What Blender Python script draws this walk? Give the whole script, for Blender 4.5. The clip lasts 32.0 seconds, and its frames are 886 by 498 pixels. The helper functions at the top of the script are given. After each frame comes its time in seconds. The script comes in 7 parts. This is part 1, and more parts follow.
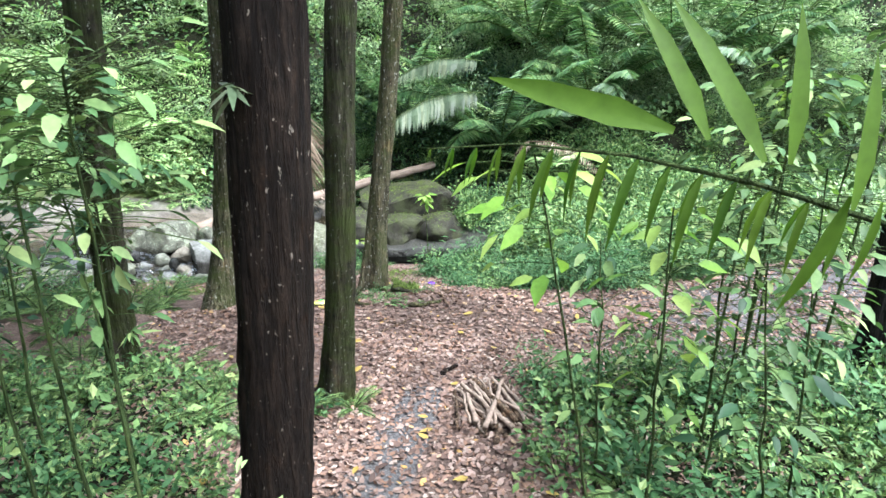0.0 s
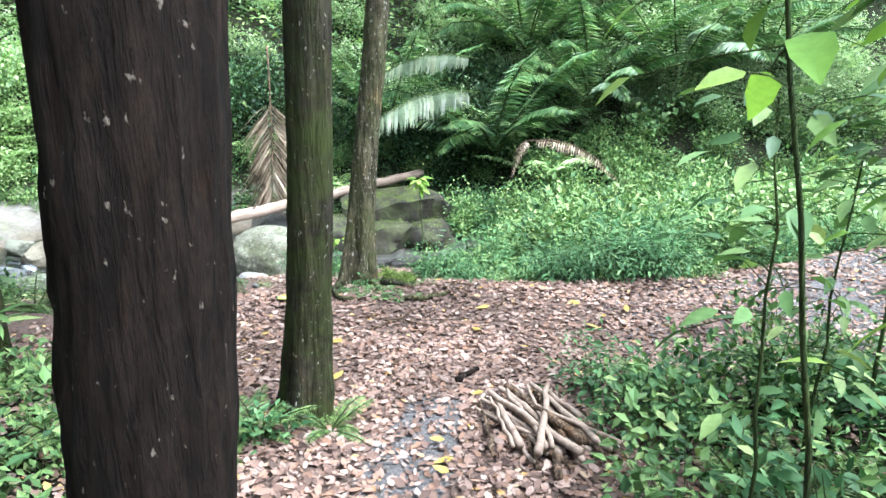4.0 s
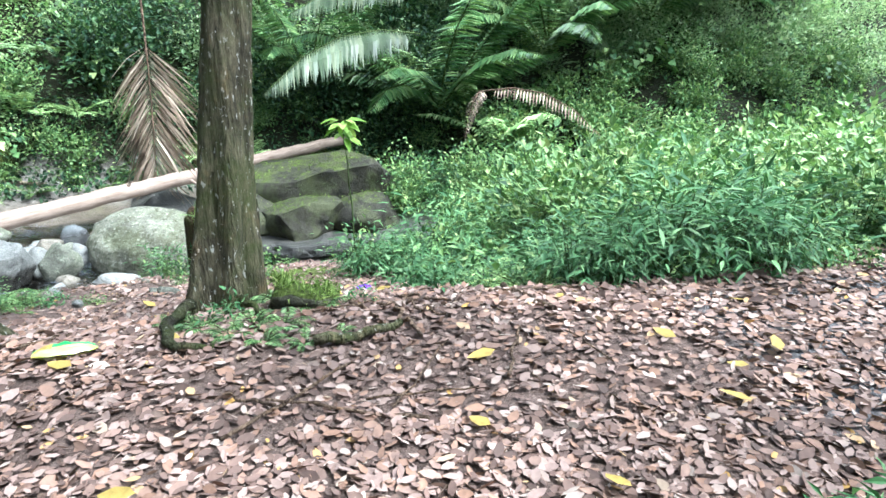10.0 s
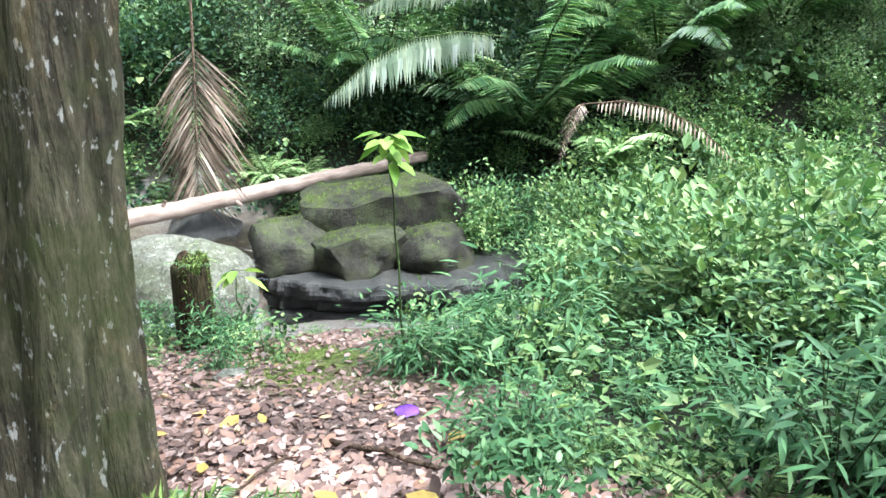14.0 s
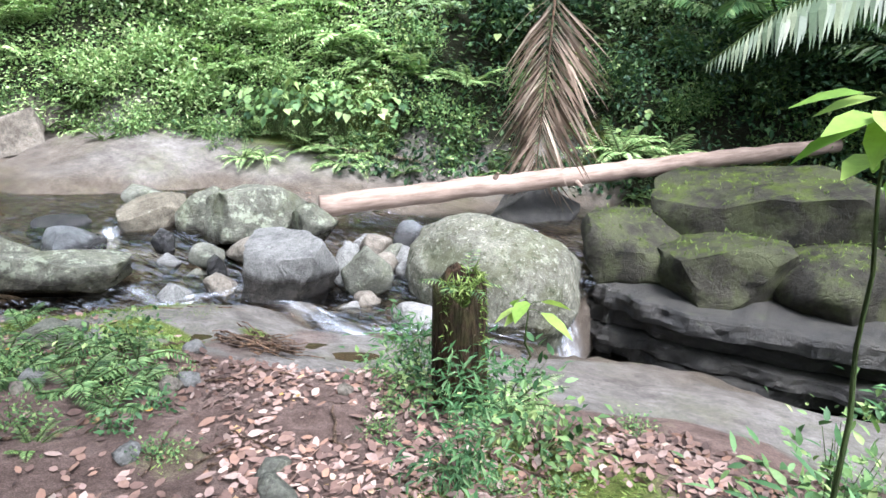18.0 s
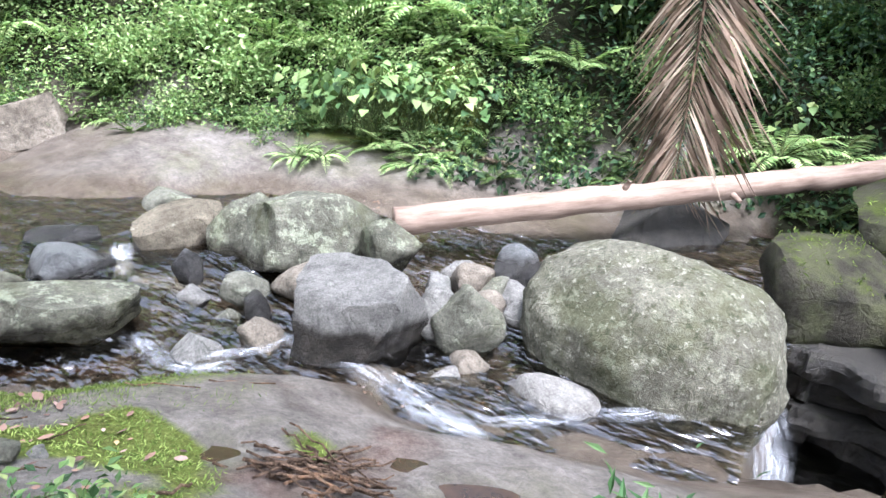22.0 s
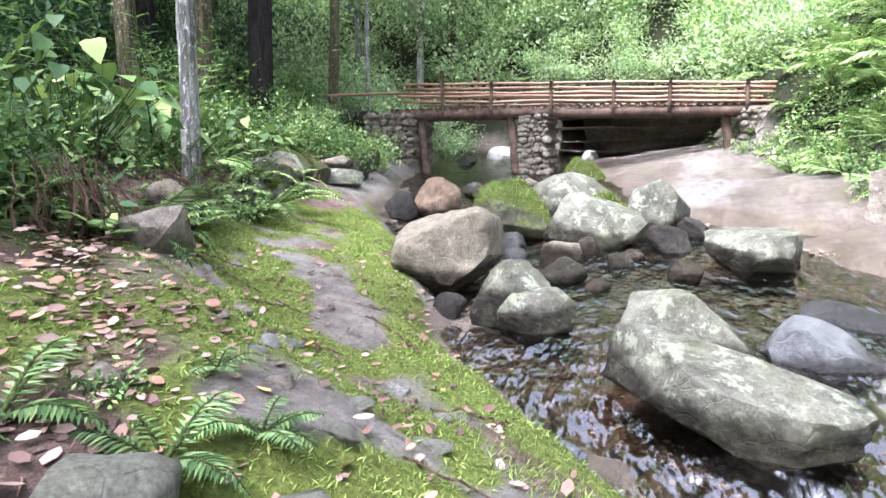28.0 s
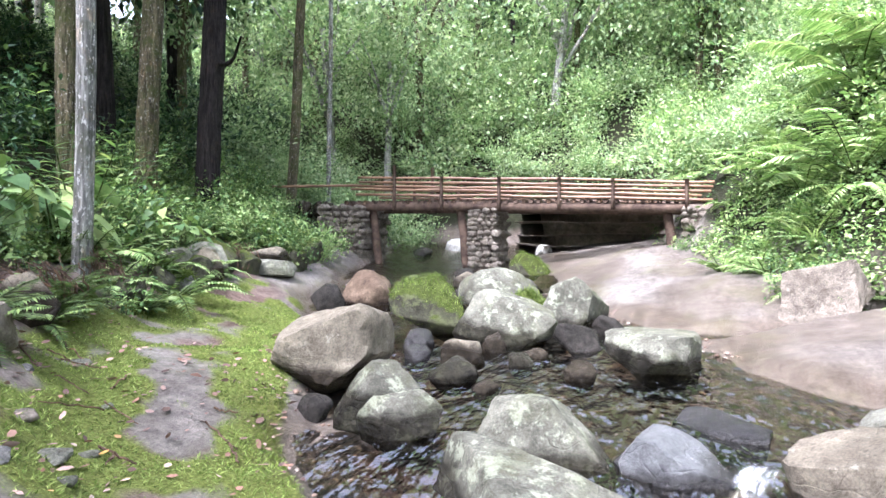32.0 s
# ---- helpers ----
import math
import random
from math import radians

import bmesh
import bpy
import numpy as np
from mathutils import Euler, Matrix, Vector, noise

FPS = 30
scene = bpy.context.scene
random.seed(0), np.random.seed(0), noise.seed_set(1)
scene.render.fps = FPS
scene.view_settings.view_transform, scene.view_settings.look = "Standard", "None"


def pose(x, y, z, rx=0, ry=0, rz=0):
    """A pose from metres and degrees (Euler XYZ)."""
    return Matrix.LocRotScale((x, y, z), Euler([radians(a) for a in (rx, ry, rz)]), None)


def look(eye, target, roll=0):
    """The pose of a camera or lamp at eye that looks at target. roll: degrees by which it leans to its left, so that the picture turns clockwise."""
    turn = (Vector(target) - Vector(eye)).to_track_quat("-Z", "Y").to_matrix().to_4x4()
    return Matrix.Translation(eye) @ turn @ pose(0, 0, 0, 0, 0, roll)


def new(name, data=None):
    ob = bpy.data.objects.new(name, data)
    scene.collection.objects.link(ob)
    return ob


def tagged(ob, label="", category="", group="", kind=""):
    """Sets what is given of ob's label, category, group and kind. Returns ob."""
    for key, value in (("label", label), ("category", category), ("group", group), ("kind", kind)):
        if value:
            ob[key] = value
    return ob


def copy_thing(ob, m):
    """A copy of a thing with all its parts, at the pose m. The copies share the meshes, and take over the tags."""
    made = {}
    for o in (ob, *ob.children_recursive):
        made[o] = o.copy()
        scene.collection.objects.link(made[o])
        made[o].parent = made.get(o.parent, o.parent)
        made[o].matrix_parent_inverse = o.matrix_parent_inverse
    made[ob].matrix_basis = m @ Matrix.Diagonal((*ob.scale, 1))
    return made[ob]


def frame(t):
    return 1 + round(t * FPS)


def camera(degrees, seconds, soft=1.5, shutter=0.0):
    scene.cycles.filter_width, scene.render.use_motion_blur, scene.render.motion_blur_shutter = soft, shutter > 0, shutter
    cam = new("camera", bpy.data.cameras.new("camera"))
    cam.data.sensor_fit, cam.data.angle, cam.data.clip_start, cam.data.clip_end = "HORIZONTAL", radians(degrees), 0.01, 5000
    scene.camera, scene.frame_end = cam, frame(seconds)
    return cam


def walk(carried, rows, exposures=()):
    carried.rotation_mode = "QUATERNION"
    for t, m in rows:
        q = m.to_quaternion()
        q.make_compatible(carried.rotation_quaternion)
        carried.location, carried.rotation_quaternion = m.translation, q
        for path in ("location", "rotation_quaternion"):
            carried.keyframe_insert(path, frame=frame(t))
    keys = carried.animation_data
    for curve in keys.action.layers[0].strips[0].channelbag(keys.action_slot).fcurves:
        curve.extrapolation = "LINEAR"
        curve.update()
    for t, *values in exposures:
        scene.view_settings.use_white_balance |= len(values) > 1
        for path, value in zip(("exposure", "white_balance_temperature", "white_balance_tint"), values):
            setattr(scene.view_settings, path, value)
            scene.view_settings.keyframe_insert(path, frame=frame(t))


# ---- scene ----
cam = camera(68.9, 32.0)
METRES, EYE, TILT, LEAN, TURN = 16.1, 3.7375, -20.0, 0.0, 0.0
ROWS = [
    (0.0, 0.0, 0.0, 0.0, 0.0, 0.0, -0.0),
    (0.5, -0.002, 0.0103, -0.0053, -1.5, -0.25, 0.22),
    (1.0, -0.0017, 0.0185, -0.0046, -2.23, 0.25, 0.65),
    (1.5, -0.0028, 0.0285, -0.0075, -1.8, -0.21, 0.39),
    (2.0, -0.0063, 0.0459, -0.0153, -0.69, -0.85, -0.22),
    (2.5, -0.0074, 0.0611, -0.0209, 1.26, -0.27, -0.82),
    (3.0, -0.0087, 0.079, -0.0248, 1.67, -0.07, -0.95),
    (3.5, -0.0126, 0.103, -0.0324, 0.17, 1.57, -0.07),
    (5.5, -0.0175, 0.1782, -0.0432, -3.87, 4.86, 1.13),
    (6.0, -0.0183, 0.1952, -0.044, -4.28, 5.06, 1.53),
    (6.5, -0.0183, 0.2112, -0.0417, -5.87, 4.16, 1.8),
    (7.0, -0.0186, 0.2278, -0.0403, -8.77, 2.38, 2.83),
    (7.5, -0.0196, 0.2505, -0.0459, -9.95, 2.48, 3.17),
    (8.0, -0.0207, 0.2714, -0.0388, -10.15, 1.65, 3.43),
    (8.5, -0.0218, 0.2908, -0.0339, -10.71, 2.06, 3.73),
    (9.0, -0.0218, 0.3109, -0.0286, -10.43, 0.87, 3.75),
    (9.5, -0.0162, 0.3274, -0.0253, -9.08, 1.38, 3.4),
    (10.0, -0.0123, 0.3407, -0.0246, -6.99, 1.01, 3.11),
    (10.5, -0.0087, 0.3624, -0.0277, -5.0, 1.24, 2.2),
    (11.0, -0.0047, 0.3836, -0.0218, -3.44, 1.63, 1.44),
    (11.5, -0.0055, 0.4027, -0.0159, -2.03, 2.12, 0.94),
    (12.0, -0.0079, 0.421, -0.0105, -1.51, 2.12, 0.97),
    (12.5, -0.008, 0.4368, -0.0075, -1.13, 2.77, 0.94),
    (13.0, -0.0062, 0.4529, -0.003, -0.91, 2.21, 0.56),
    (13.5, -0.0043, 0.4678, 0.0013, -0.69, 2.71, 0.47),
    (15.5, 0.0041, 0.5374, 0.024, 4.59, 2.72, -1.43),
    (16.0, 0.0028, 0.555, 0.0272, 8.26, 2.35, -2.61),
    (16.5, 0.0007, 0.5685, 0.0315, 12.25, 1.25, -3.69),
    (17.0, -0.0018, 0.5803, 0.0343, 18.69, 0.29, -5.69),
    (17.5, -0.0112, 0.5959, 0.0331, 25.5, -0.9, -7.86),
    (18.0, -0.027, 0.6133, 0.0332, 29.69, -1.99, -9.17),
    (18.5, -0.0399, 0.6252, 0.0373, 32.14, -1.75, -9.83),
    (19.0, -0.0529, 0.6364, 0.041, 35.49, -2.86, -10.79),
    (19.5, -0.0658, 0.6452, 0.0446, 36.87, -4.19, -11.23),
    (20.0, -0.0829, 0.6615, 0.0424, 37.91, -3.98, -11.62),
    (20.5, -0.0958, 0.6741, 0.0443, 37.52, -3.8, -11.05),
    (21.0, -0.1085, 0.6883, 0.041, 36.1, -3.52, -10.69),
    (21.5, -0.1208, 0.7013, 0.0421, 33.67, -2.89, -9.95),
    (22.0, -0.1359, 0.7113, 0.0391, 33.84, -2.43, -10.54),
    (22.5, -0.1502, 0.7222, 0.0395, 37.57, -3.67, -11.34),
    (23.0, -0.1598, 0.7334, 0.0377, 44.8, -4.59, -13.04),
    (23.5, -0.1659, 0.7432, 0.0382, 53.99, -6.05, -15.2),
    (24.0, -0.1712, 0.75, 0.0384, 65.33, -8.64, -16.99),
    (24.5, -0.1747, 0.757, 0.0383, 76.87, -11.86, -18.55),
    (25.0, -0.1797, 0.7623, 0.0363, 85.93, -13.18, -19.35),
    (25.5, -0.1845, 0.7677, 0.0375, 95.97, -15.74, -19.33),
    (26.0, -0.189, 0.7783, 0.0365, 103.83, -16.11, -19.25),
    (26.5, -0.199, 0.7874, 0.0347, 108.13, -16.8, -18.97),
    (28.5, -0.2331, 0.8272, 0.0325, 110.94, -14.86, -18.53),
    (29.0, -0.2413, 0.8424, 0.0349, 114.07, -15.24, -18.74),
    (29.5, -0.2441, 0.8502, 0.0396, 116.69, -15.73, -18.39),
    (30.0, -0.2489, 0.853, 0.0423, 116.8, -15.73, -18.64),
    (30.5, -0.2521, 0.8564, 0.0455, 114.97, -14.54, -18.61),
    (31.0, -0.2506, 0.8599, 0.0498, 112.2, -12.2, -19.19),
    (31.5, -0.2491, 0.8602, 0.052, 109.82, -9.24, -19.44),
    (32.0, -0.2472, 0.8602, 0.0533, 108.87, -7.23, -19.53),
]
BRIGHT = [(0.0, 2.15, 5700, 5), (6.0, 2.56, 5450, 3), (9.0, 2.42, 5400, 2), (10.0, 2.36, 5400, 2), (13.0, 2.35, 5500, 5), (16.0, 2.25, 5650, 10), (18.0, 2.1, 5700, 14), (20.0, 2.06, 5700, 16), (22.0, 2.15, 5750, 17), (24.0, 2.4, 5850, 19), (26.0, 2.78, 5800, 21), (29.0, 2.8, 5780, 22), (32.0, 2.75, 5780, 23)]
walk(cam, [(t, pose(0, 0, EYE, TILT, LEAN, TURN) @ pose(METRES * x, METRES * y, METRES * z, 90 + pitch, roll, yaw)) for t, x, y, z, yaw, pitch, roll in ROWS], BRIGHT)

# ---- light ----
SUN_EL, SUN_ROT = 62.0, 112.0
world = bpy.data.worlds.new("sky")
scene.world = world
world.use_nodes = True
wn = world.node_tree.nodes
sky = wn.new("ShaderNodeTexSky")
sky.sky_type, sky.sun_disc = "NISHITA", False
sky.sun_elevation, sky.sun_rotation = radians(SUN_EL), radians(SUN_ROT)
sky.dust_density, sky.ozone_density, sky.air_density = 4.0, 1.0, 1.5
wn["Background"].inputs["Strength"].default_value = 0.13
haze = wn.new("ShaderNodeHueSaturation")
haze.inputs["Saturation"].default_value = 0.5
world.node_tree.links.new(sky.outputs[0], haze.inputs["Color"])
world.node_tree.links.new(haze.outputs[0], wn["Background"].inputs["Color"])
sun_lamp = new("sun", bpy.data.lights.new("sun", "SUN"))
sun_lamp.data.energy, sun_lamp.data.angle, sun_lamp.data.color = 2.5, radians(26), (1.0, 0.98, 1.0)
sun_way = Vector((math.sin(radians(SUN_ROT)) * math.cos(radians(SUN_EL)), math.cos(radians(SUN_ROT)) * math.cos(radians(SUN_EL)), math.sin(radians(SUN_EL))))
sun_lamp.matrix_world = look(sun_way * 40, (0, 0, 0))

# ---- plan of the ground ----
rng = np.random.default_rng(7)


def step(a, b, v):
    u = np.clip((np.asarray(v, float) - a) / (b - a), 0, 1)
    return u * u * (3 - 2 * u)


def lattice(ix, iy, seed):
    n = (ix.astype(np.int64) * 374761393 + iy.astype(np.int64) * 668265263 + seed * 974634777) & 0x7FFFFFFF
    n = ((n ^ (n >> 13)) * 1274126177) & 0x7FFFFFFF
    return ((n ^ (n >> 16)) & 0xFFFF) / 65535.0


def vnoise(x, y, seed=0):
    x, y = np.asarray(x, float), np.asarray(y, float)
    ix, iy = np.floor(x), np.floor(y)
    u, v = step(0, 1, x - ix), step(0, 1, y - iy)
    a, b = lattice(ix, iy, seed), lattice(ix + 1, iy, seed)
    c, d = lattice(ix, iy + 1, seed), lattice(ix + 1, iy + 1, seed)
    return (a + (b - a) * u) * (1 - v) + (c + (d - c) * u) * v - 0.5


def fbm(x, y, seed=0, octaves=4):
    x, y, total, amp = np.asarray(x, float), np.asarray(y, float), 0.0, 1.0
    for k in range(octaves):
        total, amp = total + amp * vnoise(x * 2**k, y * 2**k, seed + k), amp * 0.5
    return total


def curve(v, xs, ys, soft):
    return sum(np.interp(np.asarray(v, float) + soft * o, xs, ys) for o in (-1, -0.5, 0, 0.5, 1)) / 5


def water_level(x):
    return curve(x, [-60, -17, -13, -9, -6.6, -5.6, -4.5, -3, -2.4], [2.5, -0.62, -0.98, -1.25, -1.38, -1.55, -1.72, -1.84, -1.88], 0.25)


def near_shore(x):
    return curve(x, [-60, -17, -13, -8.2, -6.4, -5.3, -4.85, -4.4, -3.6, -3, -2.4, -1, 1, 4, 40], [-4, 5.6, 6.7, 8.9, 9.9, 11.0, 11.75, 12.1, 12.15, 12.4, 12.75, 13.0, 13.0, 13.6, 22], 0.3)


def far_shore(x):
    return curve(x, [-60, -16.2, -11.9, -10.7, -9.3, -8.4, -7.5, -6.8, -5, -4, -2.5, 0, 3, 8, 40], [2, 9.6, 10.95, 11.8, 12.4, 13.05, 13.9, 14.3, 15.0, 15.7, 17.6, 19.0, 18.2, 18.0, 30], 0.3)


def slope_in(y):
    return curve(y, [-60, -20, -3, 0, 1, 2.4, 4, 4.7, 5.5, 6.2], [20, 10, 3.1, 1.75, 1.25, 0.5, 0.2, 0.12, 0.03, 0], 0.35)


HOLLOWS = [(-3.12, 11.4, 0.2), (-3.52, 11.42, 0.14), (-4.06, 10.82, 0.15)]


def ground_z(x, y):
    x, y = np.asarray(x, float), np.asarray(y, float)
    w = water_level(x)
    d = near_shore(x) - y + 0.35 * fbm(x * 0.9, y * 0.9, 3, 3)
    d2 = y - far_shore(x) + 0.3 * fbm(x * 0.8, y * 0.8, 11, 3)
    up = 1 + 0.35 * step(-9, -12, x)
    raw = w + up * curve(d, [0, 0.3, 0.7, 1.5, 2.2, 3.2, 4.5, 5.3, 6.2, 10, 40], [-0.05, 0.16, 0.28, 0.47, 0.85, 1.1, 1.42, 1.78, 1.95, 3.6, 16], 0.12)
    side = 0.25 * (step(-1.2, -2.4, x) + step(1.2, 2.6, x)) * step(5.6, 4.4, y)
    flat = np.minimum(raw, 0.0) + slope_in(y) + side
    near = raw + (flat - raw) * step(-5.6, -3.6, x)
    bw = curve(x, [-11, -9, -6.5, -5, -4, -2.8, -2], [2.4, 2.2, 1.4, 1.6, 1.7, 0.9, 0.4], 0.3)
    e = d2 / bw
    far = w + np.where(e < 1, 0.55 * np.clip(e, -1, 1) * (0.5 + 0.3 * bw / 2.4), 0)
    past = np.maximum(d2 - bw, 0)
    far = np.where(e < 1, far, w + 0.55 * (0.5 + 0.3 * bw / 2.4) + 0.85 * past + 0.25 * step(0, 0.6, past))
    far = np.where(past > 22, w + 0.85 * 22 + 0.3 * (past - 22), far)
    lobe = 0.13 * np.exp(-(((x + 8.5) / 1.2) ** 2)) - 0.2 * np.exp(-(((x + 10.75 + 0.25 * (y - 13)) / 0.2) ** 2)) + 0.08 * np.exp(-(((x + 12.3) / 0.9) ** 2))
    far = far + lobe * step(0, 0.35, d2) * step(0.3, -0.2, d2 - bw)
    deep = np.minimum(-d, -d2)
    pool = step(-2.4, -2.2, x) * step(1.3, 0.3, x) * step(15.6, 15.1, y)
    shoal = step(-2.3, -1.7, x) * step(15.2, 16.2, y)
    bed = w - 0.22 * step(0, 0.9, deep) + 0.12 * fbm(x * 2.2, y * 2.2, 21, 3) * step(0, 0.5, deep) - 1.15 * pool * step(0, 0.35, deep) + shoal * (0.2 + 0.1 * np.clip(y - 15.4, 0, 4))
    z = np.where(d > 0, near, np.where(d2 > 0, far, bed))
    back = np.clip(-20.6 - 0.35 * np.clip(9 - y, 0, 6) - x, 0, 22)
    z = np.where(back > 0, np.maximum(z, -0.6 + 0.78 * back + 0.5 * step(0, 0.7, back) + 1.2 * fbm(x * 0.25, y * 0.25, 23, 3) * step(0, 6, back)), z)
    rough = 0.05 * fbm(x * 1.7, y * 1.7, 31, 4) + 0.02 * fbm(x * 7, y * 7, 41, 3)
    for hx, hy, hr in HOLLOWS:
        z = z - 0.05 * np.exp(-((x - hx) ** 2 + 1.6 * (y - hy) ** 2) / hr**2)
    calm = 1 - 0.75 * step(-3.6, -2.6, x) * step(4.4, 5.4, y) * step(8.6, 7.8, y)
    return z + rough * calm


def gz(x, y):
    return float(ground_z(np.array([x]), np.array([y]))[0])


def verge(x):
    """The edge of the growth beyond the clearing and the trail."""
    return curve(x, [-1.2, -0.4, 0.7, 1.5, 2.5, 3.8, 4.8, 9, 30], [8.9, 8.35, 7.75, 7.4, 7.35, 7.95, 8.5, 10.5, 19], 0.15)


WAY = [(0, -1), (0, 0), (-0.15, 1.2), (-0.26, 2.4), (-0.3, 4), (-0.05, 5), (-0.1, 6), (0, 7.4), (-0.7, 8.6), (-1.5, 9.25), (-2.25, 9.85), (-2.65, 10.4), (-3.4, 11.4)]


def off_way(x, y):
    """The distance in plan from the line walked."""
    x, y = np.asarray(x, float), np.asarray(y, float)
    best = np.full(x.shape, 1e9)
    for (ax, ay), (bx, by) in zip(WAY, WAY[1:]):
        ux, uy = bx - ax, by - ay
        s = np.clip(((x - ax) * ux + (y - ay) * uy) / (ux * ux + uy * uy), 0, 1)
        best = np.minimum(best, np.hypot(x - ax - s * ux, y - ay - s * uy))
    return best


# ---- materials ----
def shader(name, rough=0.8):
    m = bpy.data.materials.new(name)
    m.use_nodes = True
    b = m.node_tree.nodes["Principled BSDF"]
    b.inputs["Roughness"].default_value = rough
    b.inputs["Specular IOR Level"].default_value = 0.5 if rough < 0.6 else 0.12
    return m, m.node_tree.nodes, m.node_tree.links, b


def coords(n, kind="Object"):
    return n.new("ShaderNodeTexCoord").outputs[kind]


def grain(n, l, vec, scale, detail=6, rough=0.6, stretch=None):
    if stretch:
        mp = n.new("ShaderNodeMapping")
        mp.inputs["Scale"].default_value = stretch
        l.new(vec, mp.inputs["Vector"])
        vec = mp.outputs[0]
    t = n.new("ShaderNodeTexNoise")
    t.inputs["Scale"].default_value, t.inputs["Detail"].default_value, t.inputs["Roughness"].default_value = scale, detail, rough
    l.new(vec, t.inputs["Vector"])
    return t.outputs["Fac"]


def ramp(n, l, fac, stops):
    r = n.new("ShaderNodeValToRGB")
    while len(r.color_ramp.elements) < len(stops):
        r.color_ramp.elements.new(0.5)
    for el, (p, c) in zip(r.color_ramp.elements, stops):
        el.position, el.color = p, (*c, 1) if len(c) == 3 else c
    l.new(fac, r.inputs[0])
    return r.outputs[0]


def gray(v):
    return (v, v, v)


def blend(n, l, fac, a, b, mode="MIX"):
    m = n.new("ShaderNodeMix")
    m.data_type, m.blend_type = "RGBA", mode
    for socket, v in ((m.inputs[0], fac), (m.inputs[6], a), (m.inputs[7], b)):
        if hasattr(v, "is_linked"):
            l.new(v, socket)
        else:
            socket.default_value = v if isinstance(v, (int, float)) else (*v, 1)
    return m.outputs[2]


def arith(n, l, op, a, b):
    m = n.new("ShaderNodeMath")
    m.operation, m.use_clamp = op, True
    for socket, v in zip(m.inputs, (a, b)):
        if hasattr(v, "is_linked"):
            l.new(v, socket)
        else:
            socket.default_value = v
    return m.outputs[0]


def relief(n, l, b, height, strength, dist=0.02):
    u = n.new("ShaderNodeBump")
    u.inputs["Strength"].default_value, u.inputs["Distance"].default_value = strength, dist
    l.new(height, u.inputs["Height"])
    l.new(u.outputs[0], b.inputs["Normal"])


def facing_up(n, l):
    g = n.new("ShaderNodeNewGeometry")
    s = n.new("ShaderNodeSeparateXYZ")
    l.new(g.outputs["Normal"], s.inputs[0])
    return s.outputs["Z"]


def leaf_stuff(name, stops, rough=0.5, through_light=0.22, island=True, deep=0.3):
    """Leaves: the colour differs from leaf to leaf, with broad shade pockets painted in, and some light passes through
    the blade.
    """
    m, n, l, b = shader(name, rough)
    if island:
        pick = n.new("ShaderNodeNewGeometry").outputs["Random Per Island"]
    else:
        pick = n.new("ShaderNodeObjectInfo").outputs["Random"]
    col = ramp(n, l, pick, stops)
    # broad dark and bright patches: pockets of shade put into the leaf colour
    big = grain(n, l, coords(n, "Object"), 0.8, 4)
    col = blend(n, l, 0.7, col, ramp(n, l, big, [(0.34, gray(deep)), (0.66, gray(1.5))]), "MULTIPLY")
    fine = grain(n, l, coords(n, "Object"), 45, 3)
    col = blend(n, l, 0.5, col, ramp(n, l, fine, [(0.3, gray(0.7)), (0.7, gray(1.2))]), "MULTIPLY")
    l.new(col, b.inputs["Base Color"])
    b.inputs["Specular IOR Level"].default_value = 0.18
    if through_light:
        tr, mix = n.new("ShaderNodeBsdfTranslucent"), n.new("ShaderNodeMixShader")
        l.new(blend(n, l, 0.6, col, (1.0, 1.15, 0.5), "MULTIPLY"), tr.inputs["Color"])
        mix.inputs[0].default_value = through_light
        l.new(b.outputs[0], mix.inputs[1]), l.new(tr.outputs[0], mix.inputs[2])
        l.new(mix.outputs[0], n["Material Output"].inputs["Surface"])
    return m


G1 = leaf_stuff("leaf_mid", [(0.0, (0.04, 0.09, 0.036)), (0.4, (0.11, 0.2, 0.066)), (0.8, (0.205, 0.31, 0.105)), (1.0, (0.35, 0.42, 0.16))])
# dark leaves; shade of the wood and grotto is put into this green
G2 = leaf_stuff("leaf_dark_shaded", [(0.0, (0.012, 0.034, 0.016)), (0.5, (0.04, 0.088, 0.038)), (1.0, (0.11, 0.17, 0.065))], deep=0.18)
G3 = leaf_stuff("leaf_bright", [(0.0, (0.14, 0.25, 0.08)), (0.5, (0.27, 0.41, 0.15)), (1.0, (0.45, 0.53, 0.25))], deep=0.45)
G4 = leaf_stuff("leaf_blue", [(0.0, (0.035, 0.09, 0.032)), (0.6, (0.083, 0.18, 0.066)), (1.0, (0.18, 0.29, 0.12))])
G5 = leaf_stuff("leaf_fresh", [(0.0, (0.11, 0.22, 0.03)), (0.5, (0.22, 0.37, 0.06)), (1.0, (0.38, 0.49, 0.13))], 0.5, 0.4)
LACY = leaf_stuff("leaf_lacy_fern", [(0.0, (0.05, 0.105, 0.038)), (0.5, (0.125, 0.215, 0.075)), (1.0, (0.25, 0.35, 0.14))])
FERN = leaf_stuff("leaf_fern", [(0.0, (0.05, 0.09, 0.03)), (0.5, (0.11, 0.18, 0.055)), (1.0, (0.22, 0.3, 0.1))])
# far leaves: haze and brightness are put into this paler green
FAR_HAZED = leaf_stuff("leaf_far_hazed", [(0.0, (0.11, 0.19, 0.085)), (0.5, (0.28, 0.39, 0.2)), (1.0, (0.48, 0.55, 0.34))], 0.5, 0.4, deep=0.45)
PALM = leaf_stuff("leaf_palm", [(0.0, (0.05, 0.11, 0.04)), (0.6, (0.11, 0.2, 0.07)), (1.0, (0.2, 0.28, 0.11))], 0.35, 0.3)
